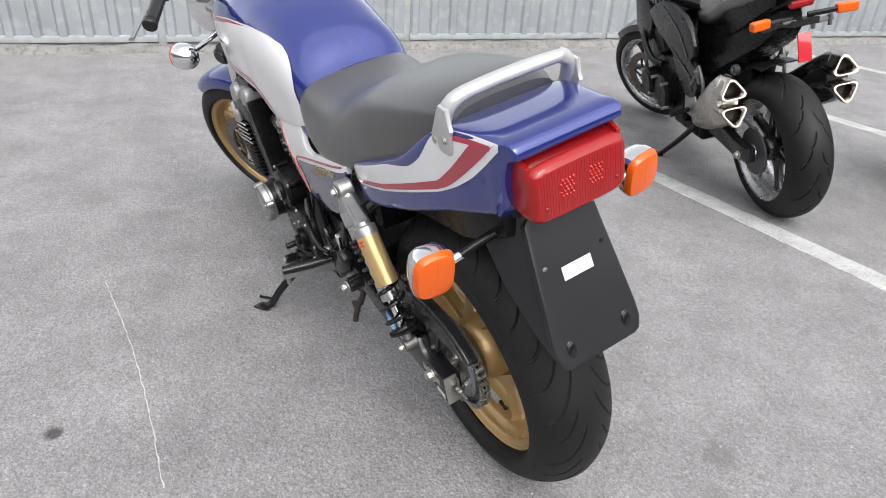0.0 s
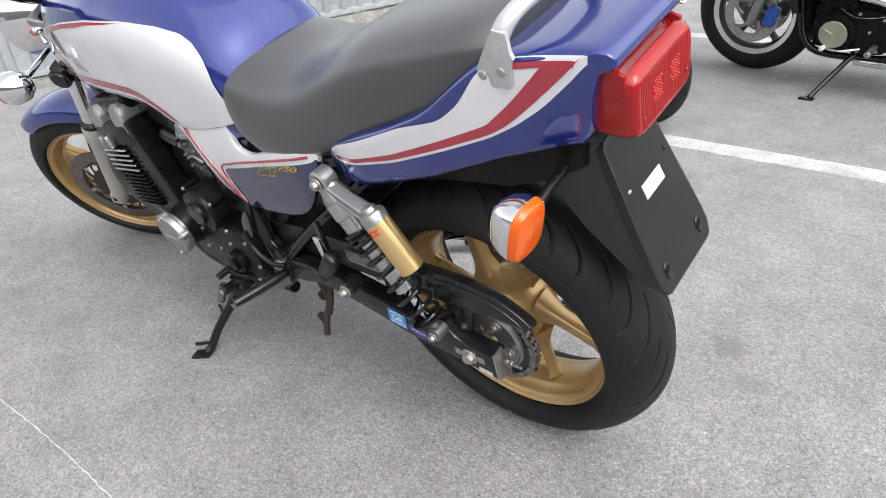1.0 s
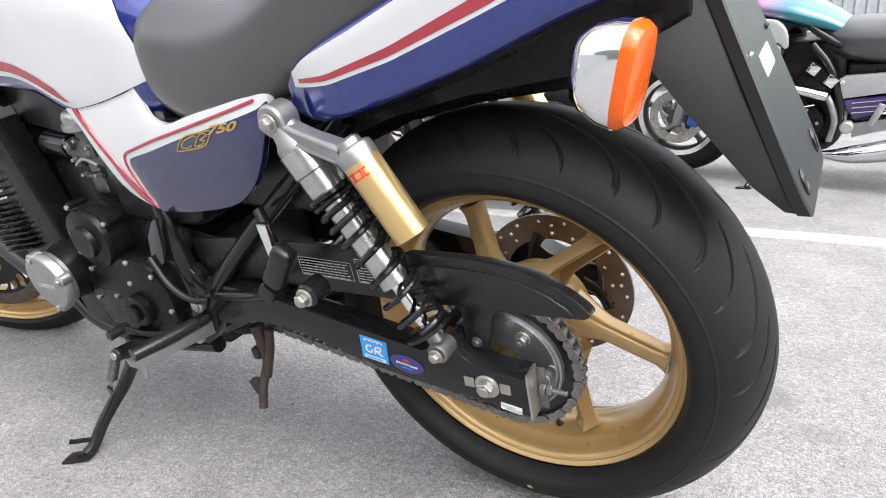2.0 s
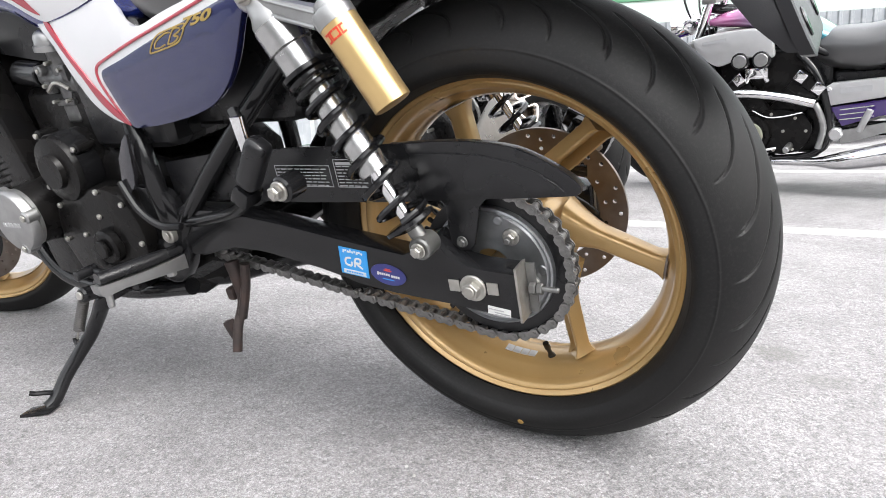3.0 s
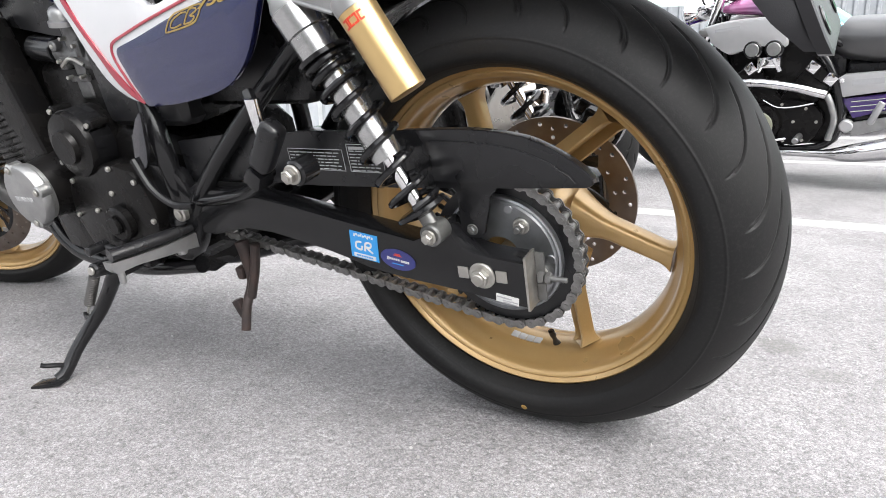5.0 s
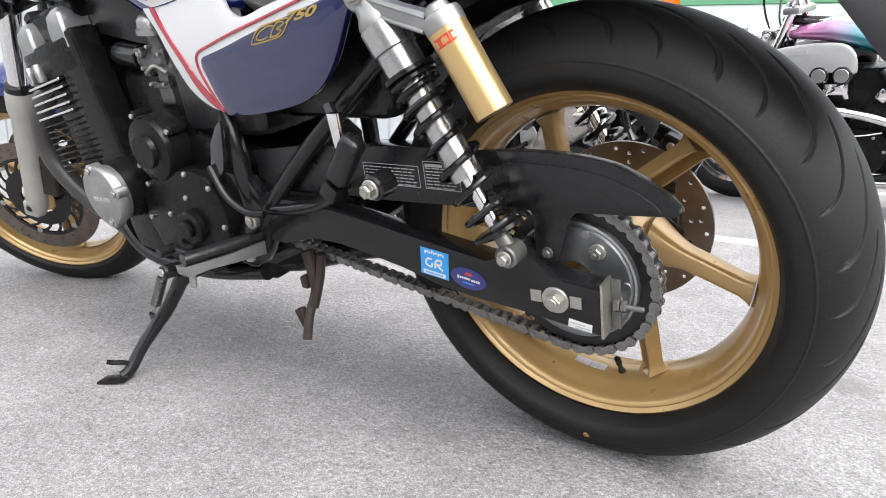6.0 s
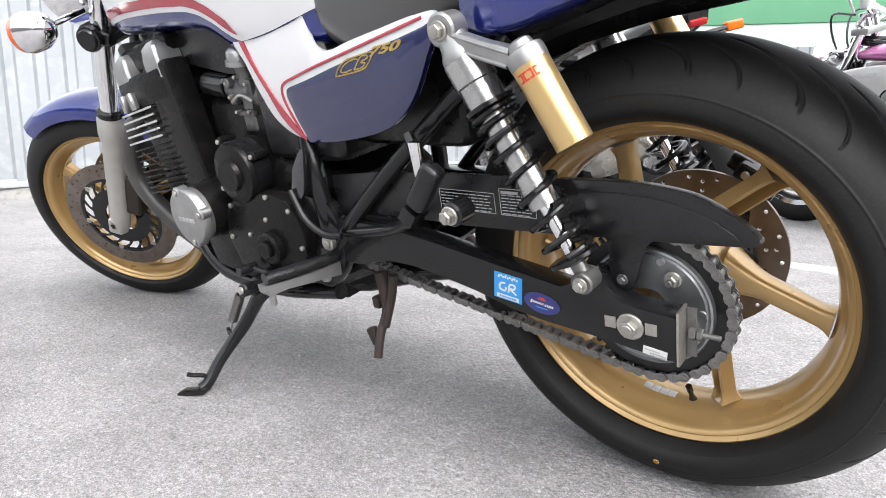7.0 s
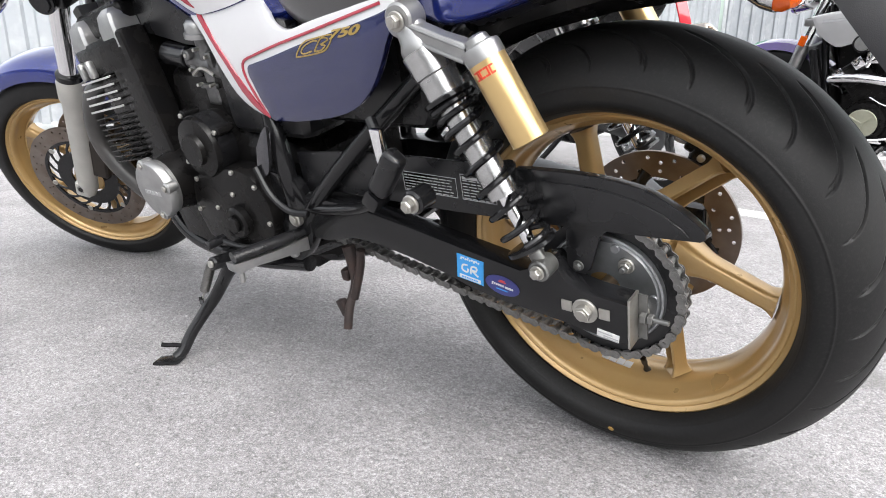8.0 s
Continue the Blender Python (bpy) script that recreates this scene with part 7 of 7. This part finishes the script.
    part("front_mudguard", moved(loft([[(wb + (0.31 + dr) * math.sin(a), y, F + (0.31 + dr) * math.cos(a)) for y, dr in ((-0.062, -0.03), (-0.05, 0.004), (0, 0.014), (0.05, 0.004), (0.062, -0.03), (0.05, 0.0), (0, 0.008), (-0.05, 0.0))] for a in (radians(-55 + 10 * k) for k in range(10))]), turn), GLOSSBLACK, ob)
    part("headlamp_cowl", turned((1.12, 0, 0.96), (1.30, 0, 0.90), [(0, 0.05), (0.3, 0.11), (0.7, 0.12), (1, 0.06)], 28), GLOSSBLACK, ob)
    part("handlebar", tube([(0.98, 0.37, 1.0), (1.02, 0.22, 1.04), (1.06, 0.08, 1.02), (1.06, -0.08, 1.02), (1.02, -0.22, 1.04), (0.98, -0.37, 1.0)], 0.012, 12, 4), BLACK, ob)
    part("radiator", box(1.10, 0, 0.58, 0.04, 0.32, 0.26, 0.005, (0, 15, 0)), DARKGREY, ob)
    stand = part("side_stand", tube([(0.50, 0.13, 0.26), (0.58, 0.19, 0.165), (0.67, 0.25, 0.074)], [0.015, 0.013, 0.012], 12, 4), BLACK, ob)
    part("foot", box(0.680, 0.262, 0.0735, 0.06, 0.04, 0.008, 0.003, (14.7, 0, 0)), BLACK, stand)
    part("chain", tube([(0.0, 0.10, R + 0.10), (0.30, 0.10, 0.43), (0.58, 0.10, 0.42)], 0.008, 8, 3, 0.8, (0, 1, 0)), CHAINMAT, ob)
    return ob


sport_bike()


# ---- the purple and chrome cruiser in the far bay ----
OLIVE = mat("dull_olive_alloy", (0.36, 0.36, 0.28), 0.45, 0.5)


def cruiser():
    ob = thing("motorcycle", "chrome and purple cruiser motorcycle with a large engine", "motorcycle", m=pose(-1.237, -2.72, 0, 0, 0, -8.2) @ pose(0, 0, 0, -10, 0, 0) @ Matrix.Scale(1.015, 4))
    R, F, wb, rx = 0.312, 0.312, 1.65, 0.06
    for nm, x, rad, half, n in (("rear_wheel", rx, R, 0.075, 12), ("front_wheel", wb, F, 0.056, 14)):
        w = new(nm)
        w.parent = ob
        tyre("tyre", w, x, 0, rad, rad, half, 0.212, plain_cuts(rad, n, 0.07), segs=360, cross=48)
        rim = cast_wheel(w, x, 0, rad, 0.214, half - 0.012, 5, 0.3, DARKGREY, hub_r=0.06)
        part("rim_lip", ring_lathe(x, half - 0.011, rad, [(0.192, -0.006), (0.216, 0.0), (0.216, 0.003), (0.192, -0.003)], 72), CHROME, rim)
        for s in ((1, -1) if nm == "front_wheel" else (-1,)):
            brake_disc(w, x, 0.07 * s, rad, 0.14, 0.095, STEEL, holes=18, arms=5, arm_mat=ALU)
    for s in (1, -1):
        b0 = Vector((wb - 0.015, 0.11 * s, F - 0.03))
        leg = part("fork_leg", turned(b0, b0 + Vector((-0.135, 0, 0.36)), [(0, 0.018), (0.1, 0.026), (0.9, 0.029), (1, 0.03)], 20), ALU, ob, "polished alloy fork leg")
        part("fork_tube", rod(b0 + Vector((-0.13, 0, 0.35)), b0 + Vector((-0.255, 0, 0.68)), 0.021, 20), CHROME, leg)
        part("caliper", box(wb - 0.11, 0.085 * s, 0.32, 0.06, 0.05, 0.10, 0.012, (0, -20, 0)), mat("blue_caliper", (0.03, 0.10, 0.42), 0.3, 0.3) if s > 0 else DARKGREY, leg)
        part("reflector", box(1.50, 0.145 * s, 0.66, 0.03, 0.012, 0.045, 0.004, (0, -20, 0)), AMBER, ob)
        scoop = part("intake_scoop", slab([(1.45, 0.775), (1.38, 0.79), (1.28, 0.80), (1.18, 0.80), (1.13, 0.785), (1.10, 0.75), (1.09, 0.70), (1.10, 0.665), (1.20, 0.675), (1.27, 0.66), (1.34, 0.645), (1.42, 0.70)], 0.175 * s, 0.218 * s, 0.020, 4), ALUPAINT, ob, "brushed silver intake scoop")
        part("letter_bar", slab([(1.40, 0.762), (1.29, 0.772), (1.29, 0.758), (1.40, 0.748)], 0.2182 * s, 0.2195 * s, 0), PRINTGREY, scoop)
        for x in (1.141, 1.232):
            carb = part("carburettor_cap", rod((x, 0.13 * s, 0.662), (x, 0.222 * s, 0.662), 0.041, 28, 0.006), BLACK, ob)
            part("cap_face", rod((x, 0.2215 * s, 0.662), (x, 0.228 * s, 0.662), 0.030, 24, 0.003), ALU, carb)
        part("carburettor_body", join(box(1.165, 0.18 * s, 0.60, 0.10, 0.05, 0.05, 0.008), rod((1.12, 0.19 * s, 0.56), (1.145, 0.20 * s, 0.62), 0.012, 12), rod((1.21, 0.19 * s, 0.56), (1.185, 0.20 * s, 0.62), 0.012, 12)), CHROME, ob)
        # v engine
        for ang, x0 in ((36, 1.17), (-38, 1.06)):
            m = Matrix.Translation((x0, 0.105 * s, 0.40)) @ Matrix.Rotation(radians(ang), 4, "Y")
            cyl = part("cylinder", moved(box(0, 0, 0.07, 0.13, 0.15, 0.17, 0.012), m), ENGBLACK, ob)
            part("head_cover", moved(box(0, 0, 0.175, 0.13, 0.16, 0.06, 0.015, seg=3), m), ENGBLACK, cyl)
            for k in range(2):
                part("cover_boss", moved(box(-0.045 + 0.09 * k, 0.088 * s, 0.185, 0.048, 0.03, 0.048, 0.008), m), CHROME, cyl, "polished square cap")
            for k in range(5):
                part("fin", moved(box(0, 0, 0.02 + 0.022 * k, 0.145, 0.165, 0.004, 0.001), m), ENGBLACK, cyl)
        gen = part("generator_cover", turned((1.19, 0.14 * s, 0.32), (1.19, 0.235 * s, 0.32), [(0, 0.095), (0.6, 0.095), (0.8, 0.085), (0.82, 0.07), (1, 0.064)], 36), ENGBLACK, ob)
        part("cover_face", rod((1.19, 0.234 * s, 0.32), (1.19, 0.240 * s, 0.32), 0.062, 32, 0.004), OLIVE, gen, "dull olive alloy face")
        for k in range(3):
            a = 2 * math.pi * k / 3 + 0.5
            part("cover_rib", tube([(1.19, 0.241 * s, 0.32), (1.19 + 0.055 * math.cos(a), 0.241 * s, 0.32 + 0.055 * math.sin(a))], 0.004, 8, 1), OLIVE, gen)
        case = part("side_case", slab([(1.14, 0.42), (1.06, 0.43), (0.96, 0.40), (0.93, 0.32), (0.99, 0.23), (1.12, 0.225), (1.19, 0.30)], 0.15 * s, 0.20 * s, 0.012, 2), ENGBLACK, ob)
        for x, z in ((1.10, 0.41), (1.00, 0.39), (0.955, 0.33), (1.01, 0.245), (1.09, 0.24), (1.05, 0.33)):
            part("case_screw", rod((x, 0.198 * s, z), (x, 0.206 * s, z), 0.007, 12, 0.001), STEEL, case)
        part("clutch_line", tube([(1.18, 0.205 * s, 0.43), (1.12, 0.212 * s, 0.40), (1.05, 0.21 * s, 0.40), (0.97, 0.205 * s, 0.415)], 0.004, 8, 5), CHROME, ob)
        part("header_pipe", tube([(1.33, 0.13 * s, 0.47), (1.35, 0.19 * s, 0.50), (1.25, 0.225 * s, 0.515), (1.15, 0.232 * s, 0.51), (1.03, 0.232 * s, 0.488), (0.92, 0.225 * s, 0.455)], 0.020, 16, 6), CHROME, ob, "chrome frame rail")
        part("frame_rail", tube([(0.92, 0.215 * s, 0.455), (0.90, 0.215 * s, 0.41), (0.885, 0.21 * s, 0.34), (0.905, 0.20 * s, 0.25)], 0.014, 14, 5), ALU, ob)
        part("muffler", tube([(1.10, 0.18 * s, 0.18), (0.92, 0.20 * s, 0.185), (0.80, 0.23 * s, 0.20), (0.55, 0.25 * s, 0.25), (0.10, 0.255 * s, 0.30)], [0.016, 0.018, 0.040, 0.052, 0.052], 24, 5), CHROME, ob, "chrome muffler")
        panel = part("side_cover", slab([(0.89, 0.515), (0.86, 0.535), (0.69, 0.545), (0.55, 0.55), (0.53, 0.48), (0.69, 0.46), (0.865, 0.435), (0.89, 0.46)], 0.15 * s, 0.185 * s, 0.010), ALUPAINT, ob, "silver side cover")
        part("letter_bar", slab([(0.83, 0.512), (0.71, 0.52), (0.71, 0.495), (0.83, 0.487)], 0.1852 * s, 0.1868 * s, 0), PRINTGREY, panel)
        part("cover_screw", rod((0.87, 0.184 * s, 0.508), (0.87, 0.190 * s, 0.508), 0.010, 16, 0.002), CHROME, panel)
        pp = part("purple_panel", slab([(0.87, 0.428), (0.69, 0.450), (0.55, 0.465), (0.56, 0.40), (0.68, 0.38), (0.82, 0.34)], 0.145 * s, 0.172 * s, 0.008), PURPLE, panel, "purple louvred panel")
        for k in range(3):
            part("louvre", box(0.765, 0.173 * s, 0.378 + 0.022 * k, 0.13, 0.006, 0.005, 0.001, (0, 6, 0)), CHROME, pp)
        part("pivot_cap", rod((0.84, 0.16 * s, 0.31), (0.84, 0.200 * s, 0.31), 0.028, 24, 0.006), ALUPAINT, ob)
        part("peg_bracket", slab([(0.82, 0.325), (0.66, 0.355), (0.52, 0.37), (0.54, 0.32), (0.66, 0.31), (0.82, 0.262)], 0.17 * s, 0.185 * s, 0.004), ALU, ob)
        part("pillion_peg", tube([(0.75, 0.19 * s, 0.325), (0.728, 0.215 * s, 0.375), (0.708, 0.22 * s, 0.42)], 0.014, 12, 3, 0.8, (0, 1, 0)), ALUPAINT, ob)
        part("foot_peg", rod((1.02, 0.18 * s, 0.265), (1.02, 0.29 * s, 0.262), 0.014, 12, 0.003), ALU, ob)
        part("frame_tube", tube([(1.44, 0.05 * s, 0.80), (1.40, 0.10 * s, 0.50), (1.33, 0.16 * s, 0.24), (1.15, 0.17 * s, 0.195), (0.92, 0.17 * s, 0.22), (0.87, 0.175 * s, 0.36), (0.915, 0.18 * s, 0.56), (1.00, 0.15 * s, 0.67)], 0.017, 14, 5), BLACK, ob)
        part("frame_tube", tube([(1.44, 0.05 * s, 0.90), (1.15, 0.12 * s, 0.84), (0.85, 0.14 * s, 0.64), (0.40, 0.13 * s, 0.58), (0.05, 0.10 * s, 0.62)], 0.016, 14, 5), BLACK, ob)
        part("rear_shock", rod((0.09, 0.16 * s, 0.33), (0.22, 0.16 * s, 0.58), 0.026, 18, 0.004), CHROME, ob)
        part("radiator_side", box(1.42, 0.15 * s, 0.50, 0.04, 0.04, 0.26, 0.012, (0, 12, 0)), BLACK, ob)
        part("front_indicator", turned((1.50, 0.17 * s, 0.84), (1.55, 0.17 * s, 0.84), [(0, 0.01), (0.4, 0.030), (1, 0.034)], 24), CHROME, ob)
        part("mirror_stem", tube([(1.38, 0.26 * s, 1.03), (1.40, 0.30 * s, 1.12), (1.39, 0.34 * s, 1.16)], 0.006, 8, 3), CHROME, ob)
        part("cable", tube([(1.38, 0.24 * s, 1.02), (1.50, 0.15 * s, 1.02), (1.50, 0.08 * s, 0.88), (1.42, 0.06 * s, 0.76)], 0.005, 8, 5), PLASTIC, ob)
    part("engine_block", box(1.10, 0, 0.32, 0.44, 0.28, 0.22, 0.03, seg=3), ENGBLACK, ob)
    part("valley_cover", box(1.16, 0, 0.56, 0.38, 0.26, 0.24, 0.03, seg=3), ENGBLACK, ob)
    part("tool_box", box(0.95, 0, 0.58, 0.16, 0.24, 0.20, 0.03, seg=3), PLASTIC, ob)
    part("rear_tray", box(0.62, 0, 0.48, 0.50, 0.22, 0.20, 0.03, seg=3), PLASTIC, ob)
    part("tank_cover", body_loft(dense([(0.84, 0.10, 0.66, 0.72), (0.95, 0.14, 0.70, 0.80), (1.08, 0.18, 0.745, 0.865), (1.22, 0.19, 0.785, 0.90), (1.33, 0.16, 0.80, 0.885), (1.40, 0.10, 0.81, 0.86)], 24), 2.4, 36), TEAL, ob, "teal and pink pearl tank cover")
    part("seat", body_loft(dense([(0.98, 0.10, 0.62, 0.74), (0.88, 0.16, 0.58, 0.755), (0.74, 0.18, 0.56, 0.75), (0.60, 0.17, 0.57, 0.78), (0.48, 0.15, 0.60, 0.85), (0.25, 0.12, 0.64, 0.85)], 24), 2.8, 36), SEAT, ob)
    part("rear_mudguard", body_loft(dense([(0.40, 0.11, 0.56, 0.66), (0.15, 0.12, 0.60, 0.72), (-0.12, 0.115, 0.60, 0.74), (-0.28, 0.10, 0.54, 0.68)], 20), 2.6, 32), PURPLE, ob, "purple rear mudguard")
    part("headlamp", turned((1.48, 0, 0.84), (1.60, 0, 0.83), [(0, 0.025), (0.3, 0.054), (0.86, 0.066), (0.9, 0.071), (1, 0.068)], 32), CHROME, ob)
    for s in (1, -1):
        part("handlebar_riser", rod((1.385, 0.06 * s, 0.95), (1.40, 0.06 * s, 1.02), 0.022, 18, 0.004), CHROME, ob)
        part("switch_block", rod((1.325, 0.21 * s, 1.022), (1.30, 0.28 * s, 1.04), 0.024, 16, 0.005), CHROME, ob)
        part("fluid_reservoir", rod((1.35, 0.19 * s, 1.04), (1.352, 0.19 * s, 1.085), 0.030, 20, 0.005), ALUPAINT, ob)
        part("lamp_bracket", tube([(1.42, 0.12 * s, 0.86), (1.50, 0.10 * s, 0.86), (1.53, 0.085 * s, 0.84)], 0.009, 10, 3), CHROME, ob)
    part("handlebar", tube([(1.22, 0.38, 1.02), (1.30, 0.28, 1.04), (1.40, 0.12, 0.97), (1.40, -0.12, 0.97), (1.30, -0.28, 1.04), (1.22, -0.38, 1.02)], 0.012, 12, 4), CHROME, ob)
    part("upper_clamp", box(1.39, 0, 0.94, 0.07, 0.27, 0.03, 0.008), ALU, ob)
    part("lower_clamp", box(1.47, 0, 0.74, 0.07, 0.27, 0.035, 0.008), ALU, ob)
    part("front_mudguard", loft([[(wb + (0.324 + dr) * math.sin(a), y, F + (0.324 + dr) * math.cos(a)) for y, dr in ((-0.066, -0.03), (-0.05, 0.004), (0, 0.014), (0.05, 0.004), (0.066, -0.03), (0.05, 0.0), (0, 0.008), (-0.05, 0.0))] for a in (radians(-50 + 10 * k) for k in range(9))]), PURPLE, ob)
    part("radiator", box(1.43, 0, 0.50, 0.04, 0.28, 0.28, 0.006, (0, 12, 0)), DARKGREY, ob)
    stand = part("side_stand", tube([(1.10, 0.16, 0.22), (1.15, 0.26, 0.15), (1.20, 0.39, 0.074)], [0.014, 0.012, 0.011], 12, 4), BLACK, ob)
    part("foot", box(1.205, 0.405, 0.0745, 0.065, 0.045, 0.008, 0.003, (10, 0, 0)), BLACK, stand)
    part("swing_arm", box(0.45, 0.125, 0.32, 0.80, 0.04, 0.06, 0.008), BLACK, ob)
    part("gear_lever", tube([(1.08, 0.20, 0.25), (1.16, 0.235, 0.245), (1.22, 0.245, 0.26)], 0.007, 8, 4), CHROME, ob)
    part("gear_pad", rod((1.22, 0.235, 0.26), (1.22, 0.275, 0.26), 0.010, 12, 0.002), STICKWHITE, ob)
    return ob


cruiser()
